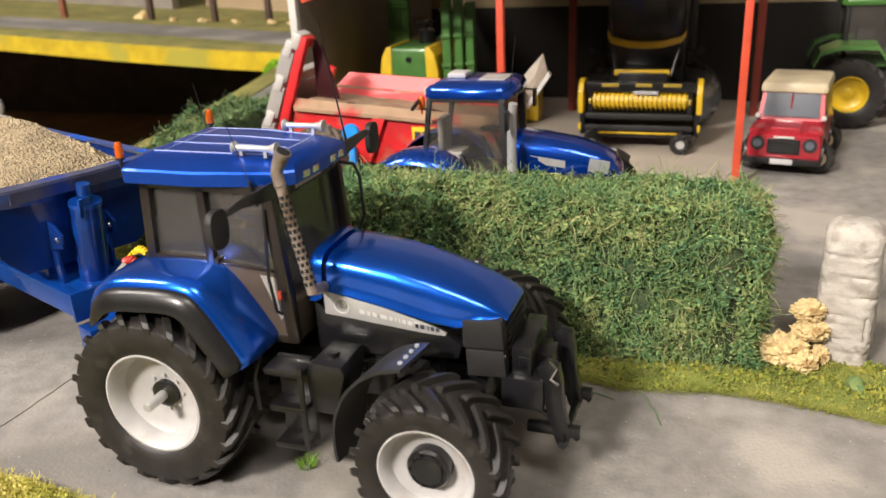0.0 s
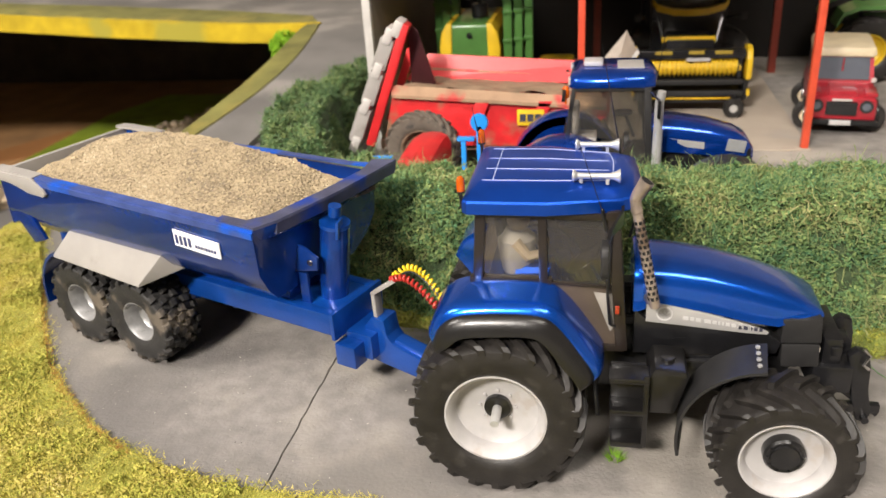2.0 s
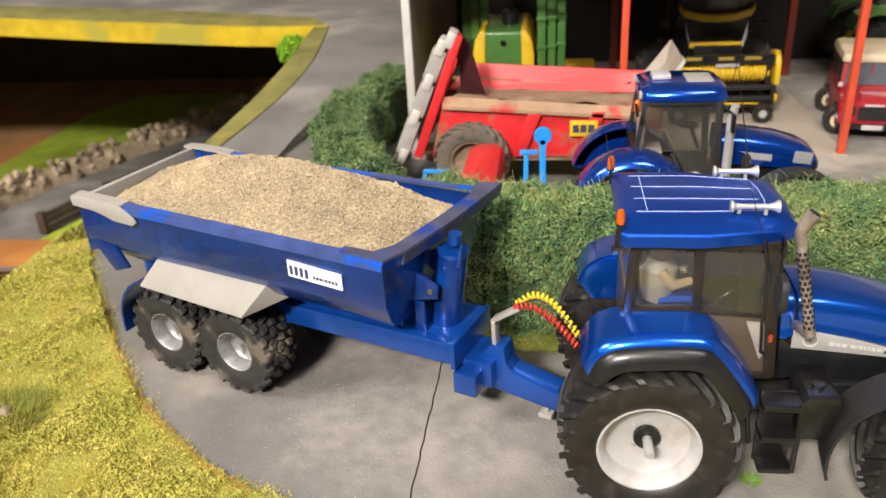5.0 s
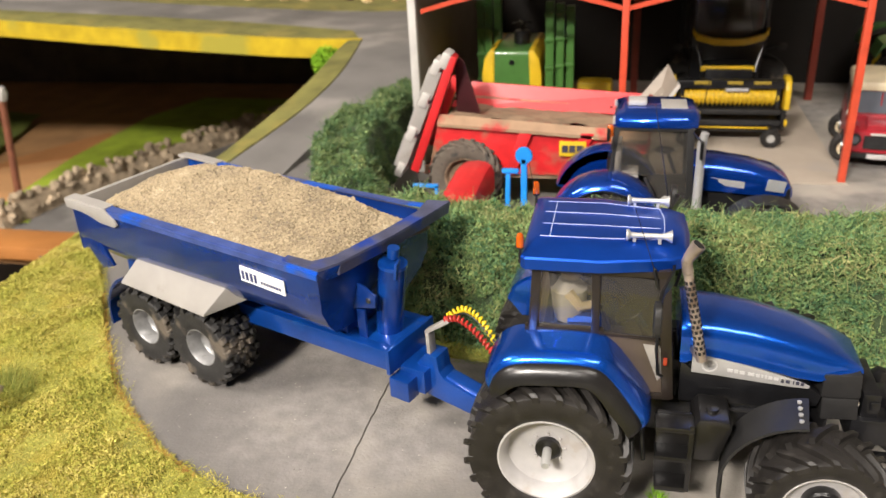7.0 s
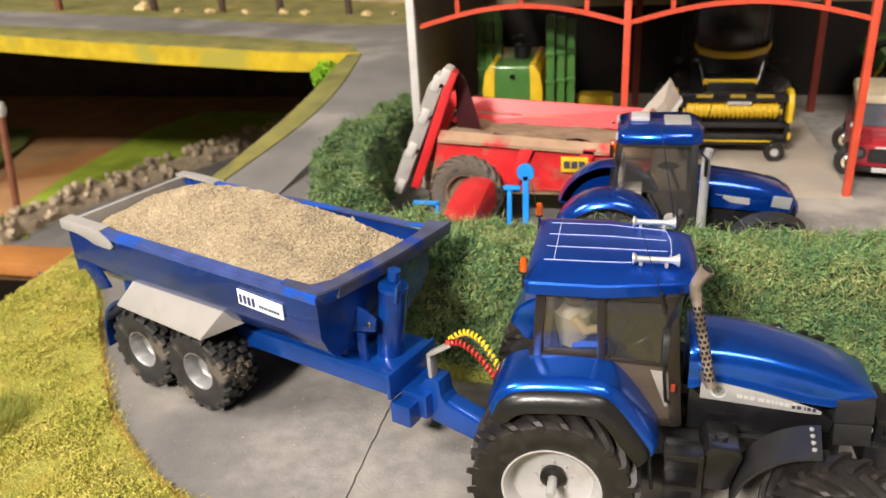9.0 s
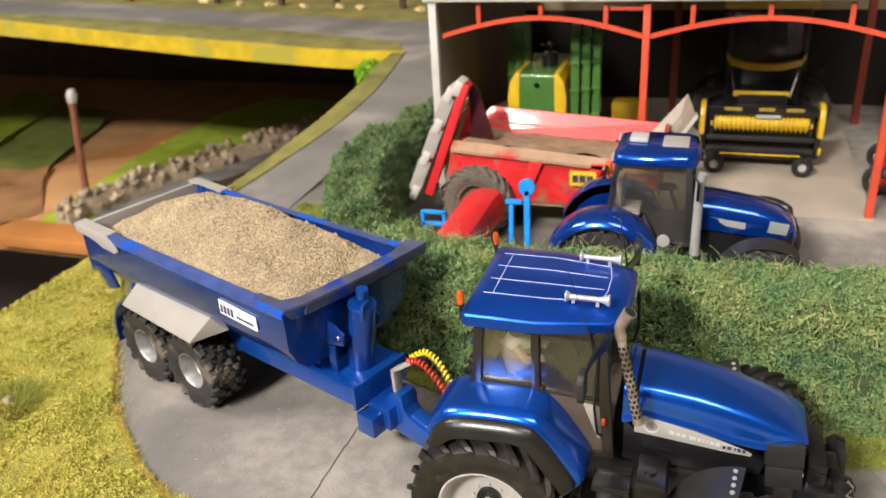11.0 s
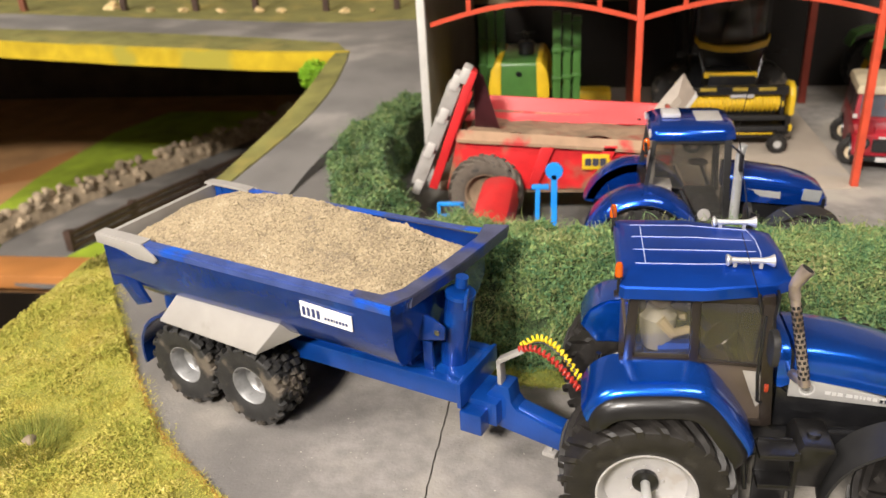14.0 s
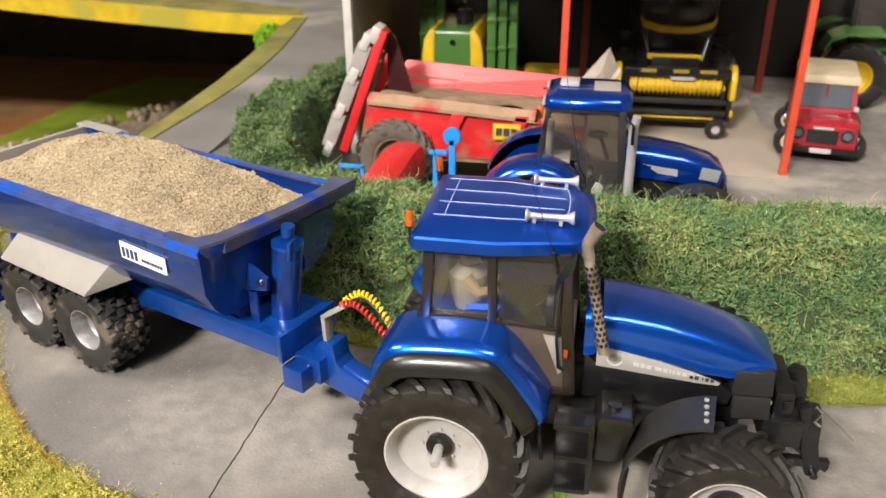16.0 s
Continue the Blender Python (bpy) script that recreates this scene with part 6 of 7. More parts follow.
# ---- second tractor, on the yard behind the hedge ----
def yard_tractor():
    T = holder("tractor", "bright blue model tractor with round wings on the yard", "tractor", (-14.0, 38.1, 0))
    for o in (-1, 1):
        wheel(T, (0.2, o * 2.6, 2.35), 2.35, 1.5, 1.3, o, SILVER, "bar", 20, "boss", MUDDY)
        wheel(T, (8.3, o * 2.75, 2.1), 2.1, 1.4, 1.15, o, SILVER, "bar", 18, "boss", MUDDY)
        b = B()
        rings = []
        for i in range(13):
            a = radians(165 - 145 * i / 12)
            c, s = math.cos(a), math.sin(a)
            q = 3.05
            rings.append([(0.35 + (q + f) * c, o * y, 2.3 + (q + f) * s) for y, f in ((1.5, -0.1), (2.0, 0.0), (2.6, 0.0), (3.1, -0.1), (3.42, -0.32), (3.5, -0.6), (3.2, -0.7), (1.5, -0.6))])
        loft(b, rings)
        prism(b, [(0.35 + 2.98 * math.cos(radians(165 - 145 * i / 12)), 2.3 + 2.98 * math.sin(radians(165 - 145 * i / 12))) for i in range(13)], "y", min(o * 1.5, o * 1.75), max(o * 1.5, o * 1.75), 0.05)
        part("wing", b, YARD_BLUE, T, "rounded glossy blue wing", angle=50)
        b = B()
        mudguard(b, 0.35, 2.3, 2.42, 165, 20, o * 3.2, o * 3.54, 0.1)
        part("mudguard", b, BLACK, T)
        b = B()
        mudguard(b, 8.3, 2.0, 2.3, 50, 150, o * 2.1, o * 3.4, 0.08)
        part("front_mudguard", b, SATIN, T, "black front mudguard")
        b = B()
        for k, (p, q, wide) in enumerate((((0.5, 5.0), (0.85, 7.7), 0.22), ((4.6, 3.6), (4.4, 7.7), 0.34), ((2.3, 5.0), (3.1, 3.4), 0.14), ((3.0, 3.5), (4.7, 3.5), 0.2), ((0.8, 7.6), (4.5, 7.6), 0.2))):
            bar(b, p, q, wide, o * (1.75 - 0.006 * k), o * (1.95 + 0.006 * (4 - k)))
        part("cab_frame", b, SATIN, T)
        yg = o * 1.85
        pane("window", [(0.4, yg, 5.2), (2.4, yg, 5.1), (3.2, yg, 3.6), (4.4, yg, 3.6), (4.25, yg, 7.75), (0.85, yg, 7.75)], GLASS, T)
        b = B()
        box(b, (8.85, o * 1.27, 4.52), (0.95, 0.1, 0.62), 0.04, (0, 10, o * -7))
        part("headlight", b, mat("pale_lens", (0.26, 0.27, 0.27), 0.25, 0.1), T, "large pale headlight")
        b = B()
        prism(b, [(5.6, 4.95), (7.3, 4.75), (7.3, 4.4), (6.4, 4.5)], "y", o * 1.38, o * 1.42)
        part("side_decal", b, SILVER, T, "silver swoosh decal")
        b = B()
        strip(b, [(0.3, o * 1.9, 7.6), (0.3, o * 3.0, 7.3)], [(0.45, o * 1.9, 7.6), (0.45, o * 3.0, 7.3)], Vector((0, 0, 0.1)))
        arm = part("mirror_arm", b, BLACK, T)
        b = B()
        box(b, (4.9, o * 2.9, 6.9), (0.15, 0.5, 0.9), 0.05)
        tube(b, [(4.5, o * 1.9, 7.5), (4.9, o * 2.9, 7.3)], 0.05, 6)
        part("mirror", b, BLACK, T)
    b = B()
    plan = [(0.6, -1.75), (0.95, -2.0), (4.2, -2.0), (4.75, -1.75), (4.95, 0), (4.75, 1.75), (4.2, 2.0), (0.95, 2.0), (0.6, 1.75)]
    lv = [(7.62, 0.95), (7.7, 1.0), (7.98, 1.0), (8.2, 0.94), (8.36, 0.8)]
    loft(b, [[(2.75 + (x - 2.75) * s, y * s, z) for x, y in plan] for z, s in lv])
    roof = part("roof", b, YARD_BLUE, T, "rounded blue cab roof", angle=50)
    b = B()
    box(b, (3.6, 0.1, 8.38), (1.3, 1.7, 0.05), 0.02)
    part("roof_hatch", b, GREY_PAINT, roof, "grey roof hatch")
    b = B()
    box(b, (1.75, 0.2, 8.5), (0.95, 1.1, 0.26), 0.1)
    part("receiver_box", b, WHITE, T, "white box on the roof")
    for y in (-1.55, 1.55):
        b = B()
        box(b, (0.62, y, 7.98), (0.12, 0.6, 0.3), 0.05)
        part("rear_lamp", b, WHITE, T, "white rear work lamp")
    b = B()
    lathe(b, [(0.05, 6.9), (0.05, 7.2), (0.17, 7.22), (0.17, 7.7), (0.1, 7.8), (0.02, 7.81)], 10, (0.45, -1.9, 0), "z")
    part("beacon", b, AMBER, T, "amber beacon")
    sec = [(4.7, 5.85, 1.45, 4.3), (6.0, 5.75, 1.42, 4.2), (7.6, 5.5, 1.38, 4.05), (8.8, 5.15, 1.3, 4.0), (9.4, 4.8, 1.15, 3.95), (9.75, 4.3, 0.9, 3.8)]
    prof = [(-1.0, 0.0), (-1.0, 0.42), (-0.96, 0.66), (-0.84, 0.86), (-0.5, 0.97), (0, 1.0), (0.5, 0.97), (0.84, 0.86), (0.96, 0.66), (1.0, 0.42), (1.0, 0.0)]
    b = B()
    loft(b, [[(x, u * hw, zl + v * (zt - zl)) for u, v in prof] for x, zt, hw, zl in sec])
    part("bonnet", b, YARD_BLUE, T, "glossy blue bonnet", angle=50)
    b = B()
    box(b, (7.2, 0, 3.4), (4.9, 2.3, 1.9), 0.2)
    box(b, (4.0, 0, 2.8), (9.0, 1.8, 1.4), 0.2)
    box(b, (2.4, 0, 3.7), (4.2, 3.5, 0.4), 0.1)
    box(b, (0.5, 0, 4.4), (0.4, 3.5, 1.6), 0.1)
    box(b, (3.3, -2.6, 2.6), (1.6, 1.2, 1.8), 0.15)
    part("chassis", b, BLACK, T)
    b = B()
    tube(b, [(4.95, -2.25, 3.2), (4.95, -2.25, 7.0), (5.05, -2.3, 7.6)], [0.24, 0.22, 0.2], 14)
    part("exhaust", b, SILVER, T, "bright silver exhaust stack")
    b = B()
    box(b, (1.4, 0, 4.6), (1.2, 1.3, 0.4), 0.12)
    box(b, (0.9, 0, 5.6), (0.35, 1.3, 1.7), 0.12)
    part("seat", b, GREY_PAINT, T, "grey seat")
    b = B()
    tube(b, [(3.4, 0, 5.9), (3.9, 0, 4.6)], 0.1, 8)
    lathe(b, [(0.5, 5.85), (0.55, 5.9), (0.5, 5.95), (0.45, 5.9)], 16, (3.3, 0, 0), "z")
    part("steering_wheel", b, BLACK, T)
    b = B()
    lathe(b, [(0.32, -2.62), (0.32, -2.75), (0.02, -2.78)], 14, (3.4, 0, 4.0))
    part("round_lamp", b, GREY_PAINT, T, "round pale cap")
    b = B()
    tube(b, [(4.8, -1.9, 8.1), (5.1, -1.95, 10.5)], 0.02, 5)
    part("aerial", b, BLACK, T)
    return T


yard_tractor()


# ---- muck spreader ----
def spreader():
    T = holder("muck_spreader", "red mud-stained muck spreader with grey rear door", "spreader", (-19.0, 45.5, 0))
    wheel(T, (-3.5, -2.6, 2.35), 2.35, 1.5, 1.25, -1, MUD, "bar", 20, "boss", DUSTY, hub_mat=MUD)
    wheel(T, (-3.5, 2.6, 2.35), 2.35, 1.5, 1.25, 1, MUD, "bar", 20, "boss", MUDDY, hub_mat=MUD)
    for o in (-1, 1):
        b = B()
        prism(b, [(-5.2, 5.75), (7.5, 5.0), (7.4, 3.0), (5.5, 2.4), (-6.0, 2.4)], "y", o * 2.3, o * 2.45, 0.03)
        part("side_wall", b, STAINED_RED, T, "red side wall stained with mud")
        b = B()
        strip(b, [(-5.2, o * 2.38, 6.2), (1.0, o * 2.38, 5.75), (7.5, o * 2.38, 5.3)], [(-5.2, o * 2.75, 5.7), (1.0, o * 2.75, 5.3), (7.5, o * 2.75, 4.85)], Vector((0, 0, -0.2)))
        part("top_rail", b, CAKED, T, "top rail caked in tan mud")
        b = B()
        strip(b, [(-5.4, o * 2.05, 5.4), (7.5, o * 2.05, 5.0)], [(-4.0, o * 2.85, 6.9), (7.6, o * 2.85, 6.15)], Vector((0, o * 0.12, 0)))
        if o > 0:
            part("extension_board", b, RED, T, "clean red extension board")
        else:
            b.free()
        for x in (-0.1, 3.6):
            b = B()
            prism(b, [(x, 5.2), (x + 0.8, 5.2), (x - 0.3, 2.5), (x - 0.9, 2.5)], "y", o * 2.45, o * 2.75, 0.04)
            part("gusset", b, RED, T)
        b = B()
        bar(b, (-6.85, 2.5), (-4.05, 9.8) if o < 0 else (-5.0, 7.3), 0.55, o * 2.3, o * 2.8, 0.08)
        part("rear_post", b, RED, T, "red leaning rear post")
    b = B()
    prism(b, [(-5.6, 3.0), (7.4, 3.4), (7.4, 2.1), (-6.0, 2.1)], "y", -2.3, 2.3, 0.03)
    part("load_floor", b, MUD, T, "floor covered in dried mud")
    b = B()
    prism(b, [(7.3, 2.4), (7.55, 2.4), (7.75, 6.3), (7.5, 6.3)], "y", -2.4, 2.4, 0.03)
    part("front_wall", b, DIRTY_RED, T)
    b = B()
    prism(b, [(-4.2, 9.0), (-3.95, 9.5), (-3.6, 9.2), (-2.7, 6.0), (-4.2, 6.0)], "y", -1.5, -1.3, 0.04)
    part("hood_plate", b, MAROON, T, "dark maroon hood plate")
    b = B()
    prism(b, [(-4.6, 9.3), (-4.15, 9.85), (-3.85, 9.6), (-4.2, 9.1)], "y", -2.7, -1.5, 0.1)
    part("rear_frame", b, RED, T, "red rear hood frame")
    for a, c in (((-7.85, 2.7), (-6.95, 4.85)), ((-6.8, 5.1), (-6.0, 7.0)), ((-5.9, 7.25), (-5.15, 9.0))):
        b = B()
        bar(b, a, c, 0.85, -2.75, 2.75 if c[1] < 7.5 else -1.6, 0.10)
        part("rear_door", b, GREY_PAINT, T, "light grey rear door panel")
    for z, x in ((2.6, -7.8), (5.0, -6.9), (7.15, -5.95), (9.15, -5.1), (9.55, -4.55)):
        b = B()
        box(b, (x, -0.0 if z < 7.5 else -2.15, z), (1.0, 5.75 if z < 7.5 else 1.4, 0.55), 0.14, (0, -65, 0))
        part("door_hinge", b, TRIM, T, "pale grey hinge block")
    n = 24
    b = B()
    rows = [[(-4.6 + 11.8 * i / n, y, z0 - 0.06 * i / n * 11 + 0.3 * noise.noise(Vector((i * 0.35, y, 3))) + 0.08 * noise.noise(Vector((i * 1.3, y * 3, 1)))) for i in range(n + 1)] for y, z0 in ((-2.35, 6.0), (-1.7, 6.0), (-0.6, 5.95), (0.6, 5.8), (2.35, 5.5))]
    vs = [[b.verts.new(p) for p in row] for row in rows]
    for j in range(len(vs) - 1):
        for i in range(n):
            b.faces.new((vs[j][i], vs[j][i + 1], vs[j + 1][i + 1], vs[j + 1][i]))
    part("mud_layer", b, MUD, T, "dried mud left inside", angle=80)
    b = B()
    box(b, (-0.2, 0, 1.9), (13, 1.6, 0.7), 0.08)
    box(b, (-3.0, 0, 2.6), (0.5, 5.4, 0.5), 0.08)
    prism(b, [(7.3, 2.2), (10.5, 1.5), (10.5, 1.1), (7.3, 1.5)], "y", -0.5, 0.5, 0.05)
    part("chassis", b, DIRTY_RED, T)
    b = B()
    box(b, (3.13, -2.78, 4.26), (1.6, 0.06, 0.95), 0.02)
    pl = part("plate", b, YELLOW, T, "yellow plate with dark writing")
    bars_of_writing(pl, (2.5, -2.81, 4.02), (1, 0, 0), (0, 0, 1), (0, -1, 0), [0.36, 0.36, 0.36], 0.46, INK, 0.08)
    return T


spreader()


# ---- red and blue implement ----
def implement():
    T = holder("mower", "red and light blue implement standing behind the hedge", "farm implement", (-20.5, 37.5, 0))
    b = B()
    rings = []
    for k in range(9):
        y = -4.5 + 8.1 * k / 8
        z = 4.15 - (0.25 if k == 8 else 0.08 if k == 7 else 0)
        rings.append([(-2.05, y, z - 1.8), (-2.0, y, z - 0.6), (-1.85, y, z - 0.22), (-1.5, y, z - 0.03), (-0.9, y, z + 0.04), (-0.4, y, z - 0.03), (-0.08, y, z - 0.22), (0.08, y, z - 0.6), (0.1, y, z - 1.8)])
    loft(b, rings)
    part("cover", b, RED, T, "smooth red cover")
    b = B()
    box(b, (-1.3, -1, 1.6), (1.7, 6.0, 2.6), 0.2)
    part("gearbox", b, SATIN, T)
    b = B()
    for z in (2.4, 3.15):
        box(b, (-3.6, 1.2, z), (1.5, 0.25, 0.2), 0.03)
    for x in (-4.3, -2.95):
        box(b, (x, 1.2, 1.6), (0.2, 0.25, 3.2), 0.03)
    part("frame", b, SKY_BLUE, T, "light blue tubular frame")
    b = B()
    box(b, (2.3, 0.4, 2.7), (0.35, 0.3, 5.2), 0.05)
    part("post", b, SKY_BLUE, T)
    b = B()
    lathe(b, [(0.46, 0.25), (0.5, 0.4), (0.46, 0.55), (0.02, 0.55)], 20, (2.3, 0, 5.45))
    part("disc", b, SKY_BLUE, T, "round light blue disc")
    b = B()
    bar(b, (1.42, 4.5), (1.32, 0.3), 0.26, 0.2, 0.5, 0.04)
    box(b, (1.55, 0.35, 4.55), (0.95, 0.4, 0.2), 0.05)
    box(b, (1.9, 0.4, 0.9), (1.5, 1.2, 0.9), 0.1)
    part("stand", b, SKY_BLUE, T)
    return T


implement()


# ---- things inside the shed ----
def sprayer():
    T = holder("crop_sprayer", "green and yellow crop sprayer parked in the shed", "sprayer", (-21.2, 56.5, 0.1))
    b = B()
    prof = [(-2.05, 2.6), (-2.1, 5.8), (-1.9, 6.9), (-1.5, 7.5), (1.5, 7.5), (1.9, 6.9), (2.1, 5.8), (2.05, 2.6)]
    prism(b, prof, "y", -2.0, 5.0, 0.25, 3)
    tank = part("tank", b, GREEN, T, "rounded green tank")
    for o in (-1, 1):
        b = B()
        pp = [(o * 1.25, 7.57), (o * 1.62, 7.55), (o * 2.02, 6.9), (o * 2.2, 5.8), (o * 2.15, 2.6), (o * 1.35, 2.6), (o * 1.3, 5.8)]
        prism(b, pp, "y", -2.08, 4.6, 0.08)
        part("band", b, YELLOW, tank, "yellow side band")
        for k, x in enumerate((2.7, 3.4, 4.1) if o > 0 else (1.6, 2.4, 3.1)):
            b = B()
            yb = (-1.2 if o > 0 else 2.2) + 0.5 * k
            box(b, (o * x, yb, 6.7), (0.6, 0.7, 8.4 - 0.5 * k), 0.06)
            for z in (4.2, 6.2, 8.2, 10.0):
                box(b, (o * x, yb - 0.4, z), (0.7, 0.2, 0.25), 0.03)
            part("boom", b, GREEN, T, "folded green boom section")
        wheel(T, (o * 2.6, 1.0, 2.3), 2.3, 1.2, 1.2, o, YELLOW, "bar", 16, "boss")
    b = B()
    lathe(b, [(0.62, 7.4), (0.62, 8.3), (0.5, 8.45), (0.16, 8.5), (0.14, 9.0), (0.02, 9.05)], 18, (0.4, 1.0, 0), "z")
    for rz in (20, 110):
        box(b, (0.4, 1.0, 9.0), (1.5, 0.16, 0.14), 0.04, (0, 0, rz))
    part("lid", b, BLACK, T, "black filler lid")
    b = B()
    lathe(b, [(0.2, -2.0), (0.2, -2.12), (0.02, -2.12)], 12, (0, 0, 6.7))
    part("cap", b, BLACK, T)
    b = B()
    box(b, (0, 1.5, 2.4), (3.4, 8.0, 1.4), 0.1)
    part("chassis", b, GREEN, T)
    return T


sprayer()


def combine():
    T = holder("combine_harvester", "yellow and black combine harvester parked in the shed", "combine", (-5.4, 58.6, 0.1))
    b = B()
    prism(b, [(-0.6, 1.0), (0.3, 0.9), (0.9, 1.6), (0.7, 3.6), (0.2, 3.5), (0.3, 2.0), (-0.5, 1.3)], "x", -3.9, 3.9, 0.05)
    part("header_trough", b, BLACK, T, "black header trough")
    b = B()
    lathe(b, [(0.02, -3.55), (0.55, -3.55), (0.55, 3.55), (0.02, 3.55)], 14, (0, -0.3, 3.35), "x")
    reel = part("reel", b, YELLOW, T, "yellow pick-up reel")
    for k in range(22):
        x = -3.4 + 6.8 * k / 21
        b = B()
        lathe(b, [(0.5, x - 0.10), (0.74, x - 0.05), (0.74, x + 0.05), (0.5, x + 0.10)], 10, (0, -0.3, 3.35), "x")
        part("tine_ring", b, YELLOW, reel)
    for o in (-1, 1):
        b = B()
        prism(b, [(-1.1, 2.5), (-1.15, 4.0), (-0.8, 4.6), (-0.2, 4.85), (0.9, 4.7), (1.0, 2.2)], "x", o * 3.85, o * 4.25, 0.12)
        part("header_end", b, YELLOW, T, "yellow header end plate")
        b = B()
        prism(b, [(-0.9, 0.9), (-1.0, 2.5), (0.8, 2.3), (0.9, 1.0)], "x", o * 3.75, o * 4.1, 0.08)
        part("header_foot", b, BLACK, T)
        b = B()
        box(b, (o * 4.1, -1.0, 1.55), (0.2, 0.3, 0.5), 0.05)
        part("marker", b, YELLOW, T, "small yellow marker")
        b = B()
        box(b, (o * 3.4, -0.75, 3.6), (0.3, 0.45, 2.2), 0.08)
        part("header_arm", b, BLACK, T)
        wheel(T, (o * 3.0, -2.2, 0.72), 0.72, 0.6, 0.3, o, SILVER, "block", 10, "boss")
        b = B()
        box(b, (o * 3.0, -1.6, 1.35), (0.3, 1.3, 0.3), 0.06)
        part("wheel_arm", b, BLACK, T)
        wheel(T, (o * 2.9, 6.6, 2.5), 2.5, 1.8, 1.2, o, SATIN, "bar", 18, "boss", MUDDY, hub_mat=SATIN)
        b = B()
        tube(b, [(o * 2.5, 3.0, 6.2), (o * 3.7, 2.4, 6.5)], 0.07, 6)
        arm = part("mirror_arm", b, BLACK, T)
        b = B()
        box(b, (o * 3.8, 2.3, 6.45), (0.55, 0.15, 0.5), 0.06)
        part("mirror", b, SATIN, arm)
        b = B()
        tube(b, [(o * 1.9, 1.6, 4.7), (o * 2.35, 2.2, 6.6)], 0.1, 6)
        part("stay", b, BLACK, T)
    b = B()
    box(b, (0, -0.65, 4.35), (7.5, 0.7, 0.62), 0.1)
    beam = part("top_beam", b, BLACK, T, "dark beam over the reel")
    for x, w in ((-2.0, 1.2), (0.3, 1.1), (2.2, 1.2)):
        b = B()
        box(b, (x, -1.02, 4.5), (w, 0.06, 0.26), 0.03)
        part("warning_patch", b, mat("dull_yellow_paint", (0.30, 0.21, 0.02), 0.6), beam, "dull yellow patch")
    b = B()
    box(b, (0.45, -1.02, 3.98), (1.7, 0.1, 0.26), 0.06)
    part("name_panel", b, WHITE, T, "plain white panel")
    for z, d, h in ((2.35, 1.05, 0.4), (1.55, 1.25, 0.42), (1.0, 1.0, 0.35)):
        b = B()
        box(b, (0, -d, z), (7.4, 0.28, h), 0.1)
        part("guard_bar", b, SATIN, T, "dark guard bar")
    b = B()
    box(b, (0.2, -1.3, 1.2), (5.8, 0.06, 0.12), 0.02)
    part("trim_strip", b, YELLOW, T, "thin yellow strip")
    b = B()
    box(b, (-0.1, 1.4, 5.0), (3.9, 0.35, 0.42), 0.1)
    part("cross_bar", b, YELLOW, T, "yellow cross bar")
    b = B()
    prism(b, [(-1.9, 2.0), (1.9, 2.0), (1.7, 5.0), (-1.7, 5.0)], "y", 1.0, 4.5, 0.1)
    part("feeder", b, BLACK, T, "black feeder house")
    b = B()
    pts = [(-2.75, 2.5, 7.35), (-2.45, 2.1, 6.95), (-1.2, 1.85, 6.65), (0, 1.8, 6.6), (1.2, 1.85, 6.65), (2.45, 2.1, 6.95), (2.75, 2.5, 7.35)]
    strip(b, pts, [(x, y + 0.6, z) for x, y, z in pts], Vector((0, 0, 0.45)))
    part("cab_bumper", b, YELLOW, T, "curved yellow cab bumper")
    b = B()
    prism(b, [(-2.3, 6.8), (2.3, 6.8), (2.7, 11.2), (-2.7, 11.2)], "y", 2.8, 2.95, 0.05)
    part("cab_window", b, SMOKED, T)
    b = B()
    loft(b, [[(0.5 + r0 * math.cos(a), 3.4 + 0.4 * r0 * math.sin(a), z) for a in [2 * math.pi * k / 10 for k in range(10)]] for z, r0 in ((6.8, 1.0), (7.6, 1.15), (8.6, 0.9), (9.6, 0.75), (10.6, 0.4))])
    part("cab_seat", b, GREY_PAINT, T, "grey seat behind the glass")
    b = B()
    prism(b, [(-2.6, 3.0), (2.6, 3.0), (2.9, 11.2), (-2.9, 11.2)], "y", 4.2, 6.0, 0.1)
    part("cab_body", b, BLACK, T)
    for o in (-1, 1):
        b = B()
        box(b, (o * 2.6, 3.4, 9.0), (0.25, 1.2, 4.6), 0.05)
        part("cab_post", b, BLACK, T)
    b = B()
    box(b, (0, 6.2, 11.6), (6.6, 7.5, 1.4), 0.3)
    part("cab_roof", b, mat("dull_yellow_roof", (0.42, 0.29, 0.03), 0.5), T, "dull yellow cab roof")
    b = B()
    box(b, (0, 9.0, 7.5), (6.4, 6.0, 7.0), 0.3)
    part("body", b, SATIN, T, "dark main body")
    return T


combine()


